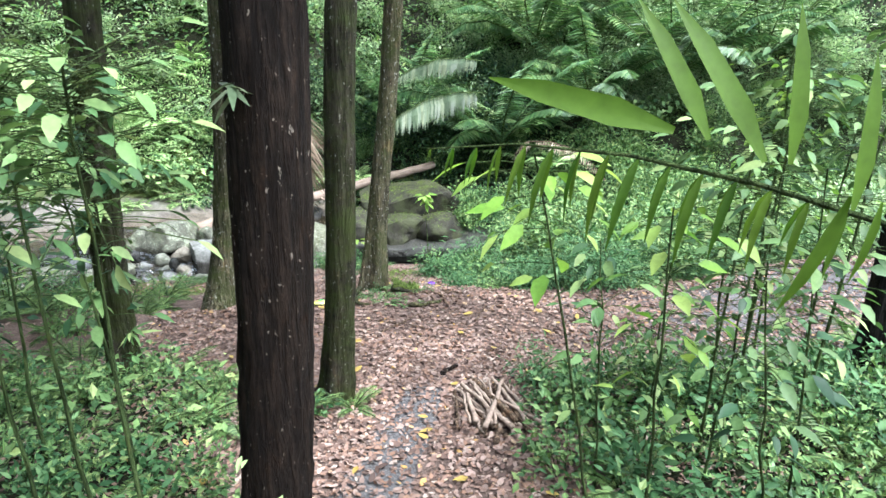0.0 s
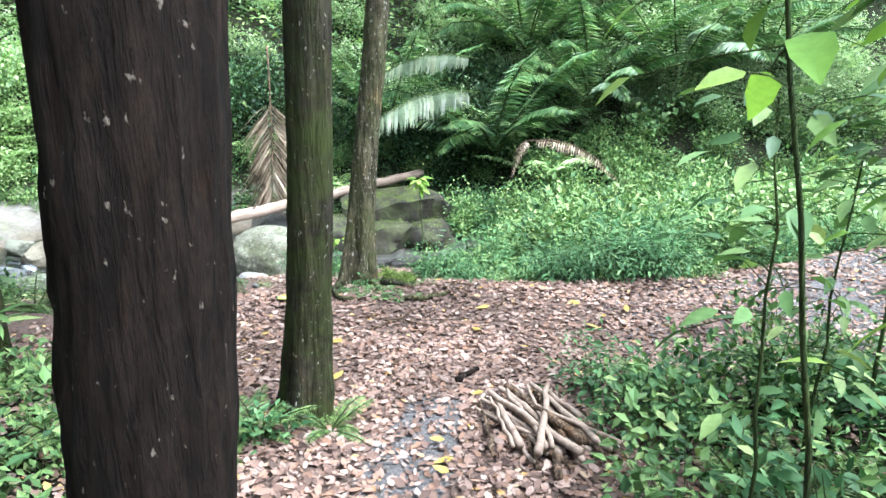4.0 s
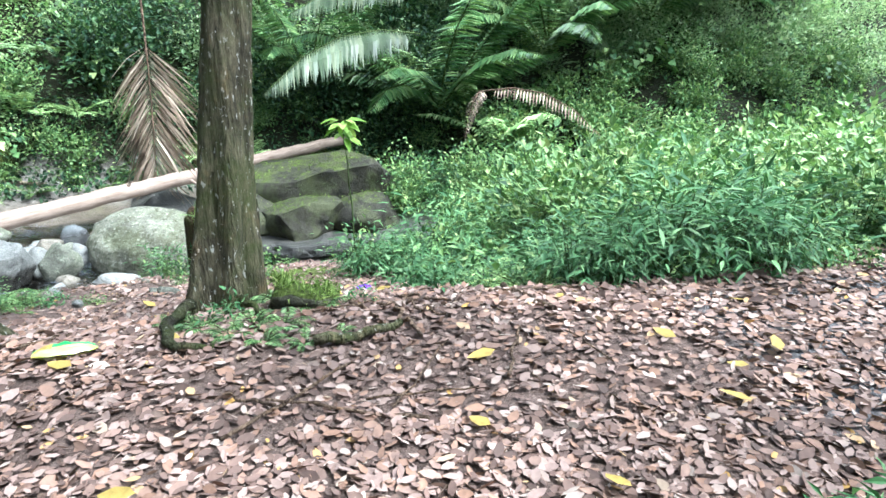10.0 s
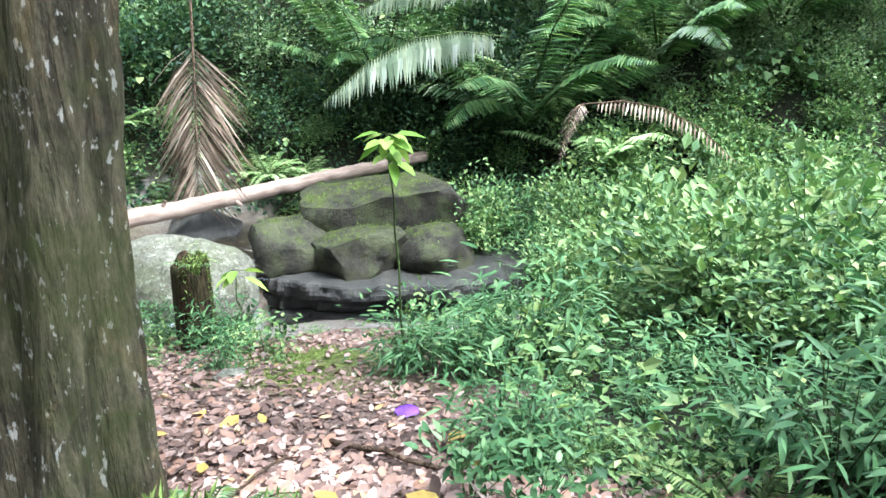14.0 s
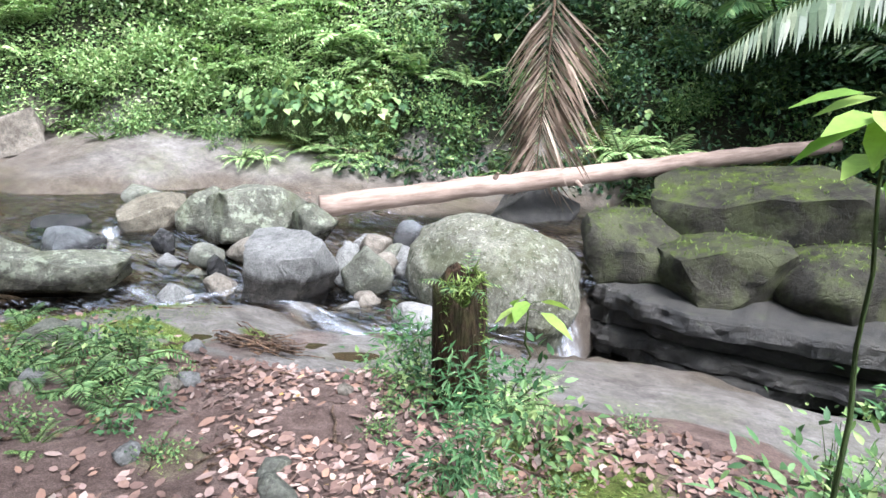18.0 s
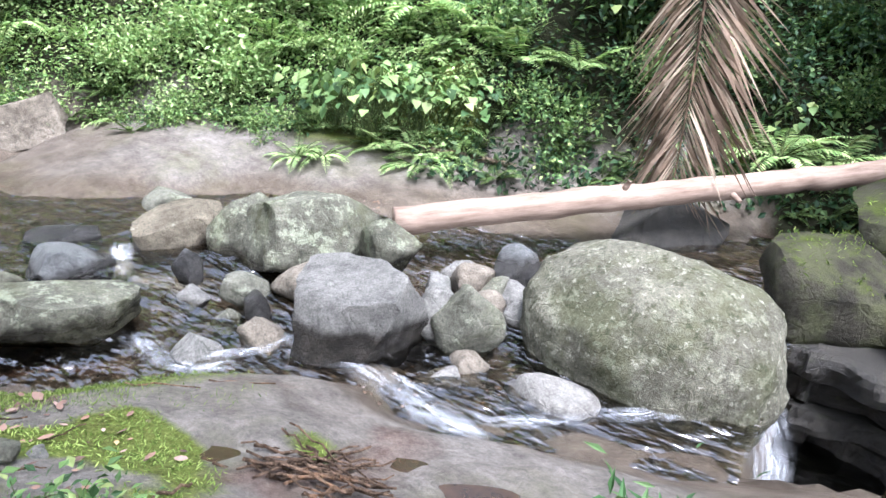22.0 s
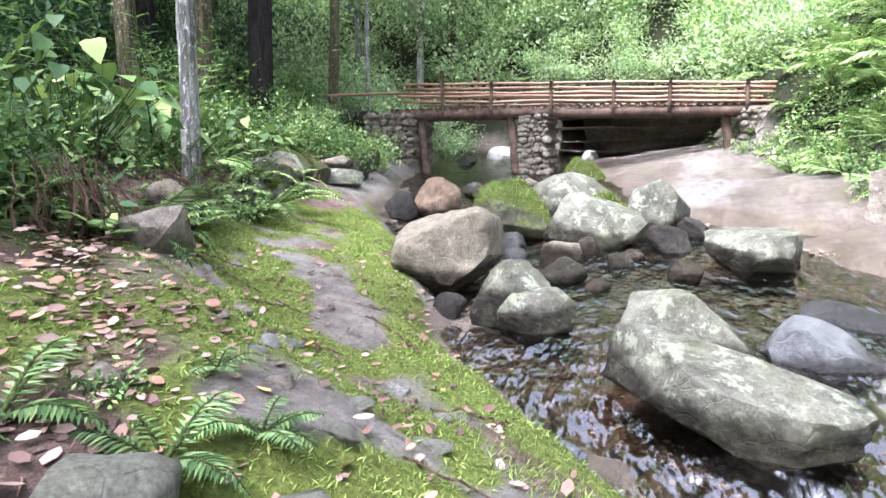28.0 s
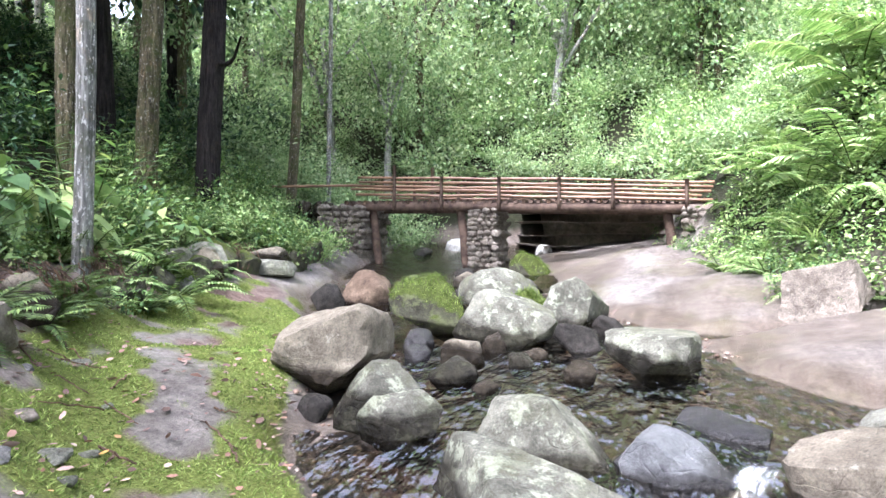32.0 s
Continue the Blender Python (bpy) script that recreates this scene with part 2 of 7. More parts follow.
PALM_PALE = leaf_stuff("leaf_palm_pale", [(0.0, (0.065, 0.095, 0.05)), (0.6, (0.11, 0.14, 0.08)), (1.0, (0.17, 0.195, 0.115))], 0.4, 0.3)
DRY = leaf_stuff("leaf_dry", [(0.0, (0.11, 0.075, 0.05)), (0.5, (0.28, 0.205, 0.145)), (1.0, (0.48, 0.39, 0.29))], 0.7, 0.1)
LITTER = leaf_stuff("leaf_litter", [(0.0, (0.075, 0.05, 0.04)), (0.2, (0.135, 0.085, 0.066)), (0.4, (0.2, 0.13, 0.1)), (0.55, (0.235, 0.135, 0.088)), (0.72, (0.245, 0.17, 0.14)), (0.88, (0.3, 0.212, 0.172)), (0.98, (0.37, 0.295, 0.24)), (1.0, (0.45, 0.26, 0.07))], 0.75, 0.05)
YELLOW = leaf_stuff("leaf_yellow", [(0.0, (0.36, 0.23, 0.04)), (1.0, (0.48, 0.36, 0.11))], 0.5, 0.15)
MOSSY = leaf_stuff("moss_blades", [(0.0, (0.055, 0.092, 0.014)), (0.5, (0.15, 0.215, 0.048)), (1.0, (0.3, 0.38, 0.115))], 0.8, 0.25)


def bark_stuff(name, dark, light, lichen, amount=0.62, moss=0.0):
    m, n, l, b = shader(name, 0.9)
    vec = coords(n)
    ridges = grain(n, l, vec, 34, 10, 0.8, (1, 1, 0.36))
    fissure = ramp(n, l, grain(n, l, vec, 26, 5, 0.6, (1, 1, 0.1)), [(0.4, gray(0.3)), (0.52, gray(1.0)), (0.66, gray(1.35))])
    col = blend(n, l, 0.7, ramp(n, l, ridges, [(0.3, dark), (0.7, light)]), fissure, "MULTIPLY")
    col = blend(n, l, 0.8, col, ramp(n, l, grain(n, l, vec, 4, 6, 0.7, (1, 1, 0.35)), [(0.3, gray(0.45)), (0.7, gray(1.35))]), "MULTIPLY")
    spots = ramp(n, l, grain(n, l, vec, 42, 4, 0.6, (1, 1, 0.5)), [(amount, gray(0)), (amount + 0.05, gray(0.9))])
    col = blend(n, l, spots, col, lichen)
    rust = ramp(n, l, grain(n, l, vec, 9, 6, 0.7, (1, 1, 0.5)), [(0.54, gray(0)), (0.66, gray(0.6))])
    col = blend(n, l, rust, col, blend(n, l, 1.0, col, (1.45, 1.12, 0.8), "MULTIPLY"))
    if moss:
        patch = ramp(n, l, grain(n, l, vec, 3.5, 5, 0.7), [(1 - moss - 0.12, gray(0)), (1 - moss + 0.12, gray(0.85))])
        col = blend(n, l, patch, col, (0.055, 0.07, 0.018))
    l.new(col, b.inputs["Base Color"])
    relief(n, l, b, blend(n, l, 0.5, ridges, fissure), 1.0, 0.06)
    return m


BARK_A = bark_stuff("bark_dark", (0.004, 0.003, 0.0025), (0.034, 0.022, 0.015), (0.28, 0.24, 0.19), 0.655)
BARK_B = bark_stuff("bark_mossy", (0.012, 0.011, 0.008), (0.085, 0.072, 0.05), (0.42, 0.4, 0.34), 0.64, 0.5)
BARK_C = bark_stuff("bark_brown", (0.012, 0.011, 0.007), (0.225, 0.195, 0.12), (0.5, 0.48, 0.42), 0.61, 0.46)
BARK_W = bark_stuff("bark_white", (0.2, 0.2, 0.175), (0.42, 0.42, 0.38), (0.6, 0.6, 0.56), 0.57, 0.4)
BARK_K = bark_stuff("bark_black", (0.01, 0.009, 0.009), (0.04, 0.034, 0.03), (0.25, 0.24, 0.22), 0.72)
TWIG = bark_stuff("twig_bark", (0.07, 0.045, 0.03), (0.26, 0.18, 0.12), (0.3, 0.26, 0.2), 0.7)
GREEN_STEM = bark_stuff("stem_green", (0.04, 0.07, 0.02), (0.11, 0.15, 0.05), (0.2, 0.2, 0.12), 0.72)
POLE = bark_stuff("pale_log", (0.12, 0.085, 0.055), (0.37, 0.305, 0.22), (0.1, 0.07, 0.05), 0.64)


def rock_stuff(name, dark, light, lichen=(0.45, 0.48, 0.4), lich=0.55, moss=0.0, rough=0.85, wet=None, speck=0.0):
    m, n, l, b = shader(name, rough)
    vec = coords(n)
    info = n.new("ShaderNodeObjectInfo").outputs["Random"]
    base = ramp(n, l, grain(n, l, vec, 2.6, 9, 0.66), [(0.3, dark), (0.7, light)])
    fine = grain(n, l, vec, 70, 4, 0.7)
    base = blend(n, l, 0.7, base, ramp(n, l, fine, [(0.3, gray(0.5)), (0.7, gray(1.4))]), "MULTIPLY")
    base = blend(n, l, 0.8, base, ramp(n, l, grain(n, l, vec, 10, 8, 0.75), [(0.32, gray(0.55)), (0.5, gray(0.95)), (0.7, gray(1.3))]), "MULTIPLY")
    base = blend(n, l, 0.5, base, ramp(n, l, info, [(0.0, (0.72, 0.7, 0.69)), (1.0, (1.15, 1.15, 1.12))]), "MULTIPLY")
    pits = ramp(n, l, grain(n, l, vec, 24, 6, 0.6), [(0.3, gray(0.35)), (0.42, gray(1.0))])
    base = blend(n, l, 0.55, base, pits, "MULTIPLY")
    pat = ramp(n, l, grain(n, l, vec, 8, 9, 0.7), [(lich + 0.03, gray(0)), (lich + 0.1, gray(0.55))])
    base = blend(n, l, pat, base, lichen)
    if lich < 0.56:
        crust = ramp(n, l, grain(n, l, vec, 3.4, 9, 0.68), [(lich + 0.05, gray(0)), (lich + 0.1, gray(0.62))])
        base = blend(n, l, crust, base, blend(n, l, 1.0, lichen, ramp(n, l, fine, [(0.3, gray(0.8)), (0.7, gray(1.1))]), "MULTIPLY"))
        olive = ramp(n, l, grain(n, l, vec, 1.9, 7, 0.66), [(0.47, gray(0)), (0.6, gray(0.5))])
        base = blend(n, l, olive, base, (0.092, 0.1, 0.048))
    if speck:
        dots = ramp(n, l, grain(n, l, vec, 22, 5, 0.7), [(0.57, gray(0)), (0.66, gray(speck))])
        base = blend(n, l, dots, base, (0.5, 0.49, 0.42))
        pores = ramp(n, l, grain(n, l, vec, 17, 5, 0.6, (1, 1, 0.7)), [(0.34, gray(0.75)), (0.44, gray(0))])
        base = blend(n, l, pores, base, (0.05, 0.055, 0.03))
    if moss:
        up = arith(n, l, "MULTIPLY", facing_up(n, l), 1.0)
        edge = arith(n, l, "ADD", arith(n, l, "MULTIPLY", up, 0.5), arith(n, l, "MULTIPLY", grain(n, l, vec, 5, 6, 0.7), 0.75))
        cover = ramp(n, l, edge, [(1.02 - moss * 0.55, gray(0)), (1.1 - moss * 0.55, gray(1))])
        base = blend(n, l, cover, base, blend(n, l, 1.0, ramp(n, l, fine, [(0.3, (0.028, 0.04, 0.01)), (0.7, (0.1, 0.13, 0.03))]), ramp(n, l, grain(n, l, vec, 9, 6, 0.7), [(0.3, (0.5, 0.45, 0.5)), (0.7, (1.2, 1.2, 1.1))]), "MULTIPLY"))
    if wet is not None:
        sp = n.new("ShaderNodeSeparateXYZ")
        l.new(vec, sp.inputs[0])
        line = n.new("ShaderNodeMath")
        line.operation = "MULTIPLY_ADD"
        l.new(grain(n, l, vec, 5, 4), line.inputs[0])
        line.inputs[1].default_value = 0.14
        l.new(sp.outputs["Z"], line.inputs[2])
        damp = ramp(n, l, line.outputs[0], [(wet + 0.12, gray(1)), (wet + 0.19, gray(0))])
        base = blend(n, l, damp, base, blend(n, l, 1.0, base, (0.2, 0.185, 0.17), "MULTIPLY"))
        l.new(ramp(n, l, line.outputs[0], [(wet + 0.1, gray(0.25)), (wet + 0.19, gray(rough))]), b.inputs["Roughness"])
    base = blend(n, l, 1.0, base, (0.98, 1.0, 0.93), "MULTIPLY")
    l.new(base, b.inputs["Base Color"])
    cracks = n.new("ShaderNodeTexVoronoi")
    cracks.feature, cracks.inputs["Scale"].default_value = "DISTANCE_TO_EDGE", 3.1
    bent = n.new("ShaderNodeVectorMath")
    bent.operation = "ADD"
    wob = n.new("ShaderNodeTexNoise")
    wob.inputs["Scale"].default_value = 2.3
    l.new(vec, wob.inputs["Vector"]), l.new(vec, bent.inputs[0]), l.new(wob.outputs["Color"], bent.inputs[1])
    l.new(bent.outputs[0], cracks.inputs["Vector"])
    split = ramp(n, l, cracks.outputs["Distance"], [(0.0, gray(0.0)), (0.03, gray(1.0))])
    relief(n, l, b, blend(n, l, 0.12, grain(n, l, vec, 11, 12, 0.78), split), 1.0, 0.055)
    return m


ROCK = {
    "grey": rock_stuff("rock_grey", (0.13, 0.128, 0.125), (0.3, 0.292, 0.285), (0.4, 0.41, 0.37), 0.6, wet=0.4),
    "lich": rock_stuff("rock_lichen", (0.07, 0.07, 0.056), (0.23, 0.225, 0.188), (0.42, 0.45, 0.35), 0.51, wet=0.24),
    "speck": rock_stuff("rock_speckled", (0.095, 0.091, 0.073), (0.23, 0.22, 0.18), (0.36, 0.36, 0.29), 0.53, wet=0.22, speck=0.5),
    "wet": rock_stuff("rock_blue", (0.085, 0.088, 0.093), (0.2, 0.206, 0.216), (0.34, 0.37, 0.36), 0.62, rough=0.45, wet=0.28),
    "tan": rock_stuff("rock_tan", (0.13, 0.113, 0.088), (0.285, 0.252, 0.2), (0.4, 0.39, 0.33), 0.585, wet=0.22),
    "brown": rock_stuff("rock_brown", (0.085, 0.058, 0.043), (0.23, 0.17, 0.125), (0.36, 0.3, 0.23), 0.64, wet=0.18),
    "moss": rock_stuff("rock_mossy", (0.03, 0.03, 0.022), (0.11, 0.105, 0.08), (0.13, 0.15, 0.07), 0.5, moss=0.7),
    "mossy": rock_stuff("rock_moss_cap", (0.035, 0.035, 0.025), (0.12, 0.115, 0.085), (0.15, 0.17, 0.08), 0.5, moss=0.88),
    "flatwet": rock_stuff("rock_slab", (0.17, 0.16, 0.155), (0.36, 0.345, 0.335), (0.42, 0.42, 0.4), 0.6, rough=0.45),
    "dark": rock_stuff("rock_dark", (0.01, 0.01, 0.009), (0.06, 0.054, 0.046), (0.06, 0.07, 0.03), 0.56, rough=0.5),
    "dry": rock_stuff("rock_dry_tan", (0.14, 0.12, 0.1), (0.33, 0.29, 0.25), (0.4, 0.38, 0.33), 0.58),
    "dry_grey": rock_stuff("rock_dry_grey", (0.14, 0.137, 0.132), (0.31, 0.3, 0.295), (0.42, 0.43, 0.4), 0.58),
    "dry_lich": rock_stuff("rock_dry_lichen", (0.11, 0.11, 0.09), (0.27, 0.265, 0.23), (0.42, 0.44, 0.36), 0.52),
    # wet stone, darkened further: the overhang's shade is put into its colour
    "pool": rock_stuff("rock_pool_shaded", (0.013, 0.012, 0.01), (0.06, 0.055, 0.043), (0.05, 0.056, 0.022), 0.55, moss=0.3, rough=0.6),
    "white": rock_stuff("rock_white", (0.35, 0.35, 0.33), (0.58, 0.58, 0.56), (0.6, 0.62, 0.55), 0.6),
}


def ground_stuff():
    """Soil, leaf mould, moss and bedrock, laid out by the weights kept on the ground's corners."""
    m, n, l, b = shader("ground_cover", 0.9)
    vec = coords(n)
    at = n.new("ShaderNodeVertexColor")
    at.layer_name = "cover"
    sp = n.new("ShaderNodeSeparateColor")
    l.new(at.outputs["Color"], sp.inputs[0])
    fine, mid, big = grain(n, l, vec, 42, 6, 0.75), grain(n, l, vec, 6, 7, 0.7), grain(n, l, vec, 0.9, 5)
    soil = ramp(n, l, mid, [(0.3, (0.075, 0.051, 0.04)), (0.55, (0.165, 0.115, 0.092)), (0.8, (0.25, 0.185, 0.155))])
    soil = blend(n, l, 0.6, soil, ramp(n, l, fine, [(0.3, gray(0.5)), (0.7, gray(1.4))]), "MULTIPLY")
    grit = ramp(n, l, fine, [(0.3, (0.06, 0.055, 0.052)), (0.7, (0.2, 0.187, 0.182))])
    rock = ramp(n, l, mid, [(0.25, (0.126, 0.119, 0.105)), (0.5, (0.198, 0.187, 0.168)), (0.8, (0.31, 0.295, 0.265))])
    rock = blend(n, l, 0.65, rock, ramp(n, l, big, [(0.3, (0.68, 0.64, 0.6)), (0.5, (0.95, 0.92, 0.88)), (0.7, (1.15, 1.14, 1.12))]), "MULTIPLY")
    rock = blend(n, l, 0.6, rock, ramp(n, l, fine, [(0.3, gray(0.58)), (0.7, gray(1.3))]), "MULTIPLY")
    rock = blend(n, l, 0.7, rock, ramp(n, l, grain(n, l, vec, 15, 8, 0.75), [(0.34, gray(0.6)), (0.5, gray(1.0)), (0.7, gray(1.2))]), "MULTIPLY")
    algae = ramp(n, l, grain(n, l, vec, 1.4, 7, 0.66), [(0.5, gray(0)), (0.66, gray(0.5))])
    rock = blend(n, l, algae, rock, (0.165, 0.17, 0.1))
    stain = grain(n, l, vec, 1.1, 8, 0.72, (0.55, 1.9, 1))
    rock = blend(n, l, 0.85, rock, ramp(n, l, stain, [(0.34, (0.55, 0.52, 0.49)), (0.46, (0.9, 0.88, 0.86)), (0.6, (1.1, 1.1, 1.1))]), "MULTIPLY")
    veins = grain(n, l, vec, 2.2, 6, 0.6, (0.6, 2.2, 1))
    rock = blend(n, l, ramp(n, l, veins, [(0.47, gray(0)), (0.495, gray(0.4)), (0.51, gray(0))]), rock, (0.13, 0.115, 0.1))
    moss = ramp(n, l, fine, [(0.25, (0.046, 0.064, 0.013)), (0.5, (0.12, 0.155, 0.038)), (0.75, (0.23, 0.275, 0.08))])
    moss = blend(n, l, 0.7, moss, ramp(n, l, mid, [(0.3, (0.75, 0.62, 0.6)), (0.7, (1.2, 1.2, 1.0))]), "MULTIPLY")

    micro = grain(n, l, vec, 150, 4, 0.7)
    speck = ramp(n, l, micro, [(0.32, gray(0.45)), (0.5, gray(0.95)), (0.68, gray(1.5))])

    def mask(weight, lo=0.44, hi=0.72):
        rag = arith(n, l, "ADD", arith(n, l, "MULTIPLY", mid, 0.3), arith(n, l, "MULTIPLY", fine, 0.2))
        edge = arith(n, l, "ADD", arith(n, l, "MULTIPLY", weight, 0.7), rag)
        return ramp(n, l, edge, [(lo, gray(0)), (hi, gray(1))])

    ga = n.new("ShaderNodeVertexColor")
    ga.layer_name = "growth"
    # near-black soil: shade under and between plants is put into its colour
    shade_humus = ramp(n, l, fine, [(0.3, (0.008, 0.009, 0.005)), (0.6, (0.024, 0.026, 0.012)), (0.8, (0.05, 0.055, 0.024))])
    soil = blend(n, l, mask(ga.outputs["Color"]), soil, shade_humus)
    col = blend(n, l, mask(sp.outputs["Blue"]), soil, rock)
    col = blend(n, l, mask(at.outputs["Alpha"]), col, grit)
    col = blend(n, l, mask(sp.outputs["Green"]), col, moss)
    col = blend(n, l, blend(n, l, mask(sp.outputs["Blue"]), gray(0.7), gray(0.25)), col, speck, "MULTIPLY")
    col = blend(n, l, arith(n, l, "MULTIPLY", sp.outputs["Red"], 0.9), col, blend(n, l, 1.0, col, (0.6, 0.53, 0.45), "MULTIPLY"))
    l.new(col, b.inputs["Base Color"])
    l.new(ramp(n, l, sp.outputs["Red"], [(0.0, gray(0.9)), (1.0, gray(0.3))]), b.inputs["Roughness"])
    relief(n, l, b, blend(n, l, 0.4, fine, mid), 1.0, 0.06)
    return m


def water_stuff(name, tint, scale=9.0, strength=0.35, stretch=(0.6, 1.6, 1)):
    m, n, l, b = shader(name, 0.05)
    vec = coords(n)
    clear, gloss, mix = n.new("ShaderNodeBsdfTransparent"), n.new("ShaderNodeBsdfGlossy"), n.new("ShaderNodeMixShader")
    clear.inputs["Color"].default_value = (*tint, 1)
    gloss.inputs["Roughness"].default_value = 0.1
    fr = n.new("ShaderNodeFresnel")
    fr.inputs["IOR"].default_value = 2.45
    u = n.new("ShaderNodeBump")
    u.inputs["Strength"].default_value, u.inputs["Distance"].default_value = strength, 0.16
    l.new(grain(n, l, vec, scale, 2, 0.5, stretch), u.inputs["Height"])
    l.new(u.outputs[0], gloss.inputs["Normal"]), l.new(u.outputs[0], fr.inputs["Normal"])
    l.new(fr.outputs[0], mix.inputs[0]), l.new(clear.outputs[0], mix.inputs[1]), l.new(gloss.outputs[0], mix.inputs[2])
    l.new(mix.outputs[0], n["Material Output"].inputs["Surface"])
    return m


def foam_stuff():
    """White water in streaks along the flow, thinning out to clear water at its rim."""
    m, n, l, b = shader("white_water", 0.5)
    b.inputs["Base Color"].default_value = (0.78, 0.83, 0.87, 1)
    at = n.new("ShaderNodeVertexColor")
    at.layer_name = "flow"
    sp, cb = n.new("ShaderNodeSeparateColor"), n.new("ShaderNodeCombineXYZ")
    l.new(at.outputs["Color"], sp.inputs[0])
    l.new(sp.outputs["Green"], cb.inputs[0]), l.new(sp.outputs["Blue"], cb.inputs[1])
    streaks = grain(n, l, cb.outputs[0], 1.0, 8, 0.72, (5, 34, 1))
    clear, mix = n.new("ShaderNodeBsdfTransparent"), n.new("ShaderNodeMixShader")
    thick = arith(n, l, "MULTIPLY", sp.outputs["Red"], ramp(n, l, streaks, [(0.42, gray(0.0)), (0.72, gray(0.95))]))
    l.new(thick, mix.inputs[0])
    l.new(clear.outputs[0], mix.inputs[1]), l.new(b.outputs[0], mix.inputs[2])
    l.new(mix.outputs[0], n["Material Output"].inputs["Surface"])
    return m


def plain_stuff(name, a, b_, scale=8, rough=0.7, bump=0.3, stretch=None):
    m, n, l, b = shader(name, rough)
    g = grain(n, l, coords(n), scale, 6, 0.65, stretch)
    l.new(ramp(n, l, g, [(0.3, a), (0.7, b_)]), b.inputs["Base Color"])
    relief(n, l, b, g, bump, 0.01)
    return m


GROUND, WATER, FOAM = ground_stuff(), water_stuff("stream_water", (0.95, 0.89, 0.76), 6.0, 0.75, (0.75, 1.6, 1)), foam_stuff()
POOL = water_stuff("pool_water", (0.3, 0.31, 0.25), 6, 0.15)
BAMBOO = plain_stuff("bamboo", (0.1, 0.05, 0.028), (0.29, 0.18, 0.1), 5, 0.45, 0.2, (2, 0.35, 2))
DECK = plain_stuff("bridge_beam", (0.03, 0.02, 0.016), (0.14, 0.1, 0.072), 6, 0.9, 0.6)
ROT = bark_stuff("rotten_wood", (0.012, 0.008, 0.005), (0.11, 0.07, 0.04), (0.17, 0.13, 0.085), 0.66, 0.42)
RUST = plain_stuff("rusty_water", (0.02, 0.013, 0.008), (0.055, 0.032, 0.019), 7, 0.12, 0.02)
FOIL_G = plain_stuff("wrapper_green", (0.02, 0.25, 0.045), (0.06, 0.42, 0.09), 9, 0.4, 0.6)
FOIL_Y = plain_stuff("wrapper_yellow", (0.5, 0.52, 0.08), (0.65, 0.66, 0.2), 9, 0.25, 0.6)
FOIL_P = plain_stuff("wrapper_purple", (0.06, 0.015, 0.2), (0.17, 0.06, 0.4), 9, 0.2, 0.6)
LOG = plain_stuff("debarked_wood", (0.15, 0.105, 0.078), (0.33, 0.255, 0.2), 6, 0.7, 0.35, (3, 3, 0.45))
MORTAR = plain_stuff("wall_mortar", (0.06, 0.05, 0.04), (0.16, 0.13, 0.1), 10, 0.95, 0.8)


# ---- building helpers ----
def np_mesh(name, v, f, mat, smooth=True):
    """A mesh from corner and four-sided face arrays."""
    me = bpy.data.meshes.new(name)
    v, f = np.asarray(v, np.float32), np.asarray(f, np.int32)
    me.vertices.add(len(v)), me.vertices.foreach_set("co", v.ravel())
    me.loops.add(f.size), me.loops.foreach_set("vertex_index", f.ravel())
    me.polygons.add(len(f)), me.polygons.foreach_set("loop_start", np.arange(0, f.size, f.shape[1], dtype=np.int32))
    me.update(calc_edges=True)
    me.polygons.foreach_set("use_smooth", np.full(len(f), smooth))
    me.materials.append(mat)
    return me


def bm_mesh(name, bm, mat, smooth=True):
    me = bpy.data.meshes.new(name)
    bm.to_mesh(me)
    bm.free()
    for p in me.polygons:
        p.use_smooth = smooth
    me.materials.append(mat)
    return me


def thing(name, label, category, group="", at=(0, 0, 0)):
    ob = new(name)
    ob.empty_display_size = 0.1
    ob.location = at
    return tagged(ob, label, category, group)


def part(name, me, parent, label=""):
    ob = new(name, me)
    ob.parent = parent
    return tagged(ob, label)


def solo(name, me, label, category, group="", kind="", at=None):
    ob = new(name, me)
    if at is not None:
        ob.location = at
    return tagged(ob, label, category, group, kind)


def spread(tv, tf, rot, pos):
    """Copies of a template at many turns (n,3,3) and places (n,3), as one set of corners and faces."""
    n = len(pos)
    v = np.einsum("nij,vj->nvi", rot, tv) + pos[:, None, :]
    f = tf[None] + (np.arange(n) * len(tv))[:, None, None]
    return v.reshape(-1, 3), f.reshape(-1, tf.shape[1])


def join(pieces):
    vs, fs, k = [], [], 0
    for v, f in pieces:
        vs.append(np.asarray(v)), fs.append(np.asarray(f) + k)
        k += len(v)
    return np.concatenate(vs), np.concatenate(fs)


def turns(way, up=(0, 0, 1), size=1.0, r=None, tilt=0.5):
    """Turn-and-size matrices whose y axis is way, with the face towards up, tilted by chance."""
    way = np.asarray(way, float)
    n = len(way)
    way = way / np.maximum(np.linalg.norm(way, axis=1, keepdims=True), 1e-9)
    u = np.tile(np.asarray(up, float), (n, 1)) if np.ndim(up) == 1 else np.asarray(up, float)
    if r is not None:
        u = u + r.normal(0, tilt, (n, 3))
    x = np.cross(way, u)
    x /= np.maximum(np.linalg.norm(x, axis=1, keepdims=True), 1e-6)
    z = np.cross(x, way)
    m = np.stack([x, way, z], -1)
    return m * np.reshape(size, (-1, 1, 1)) if np.ndim(size) else m * size


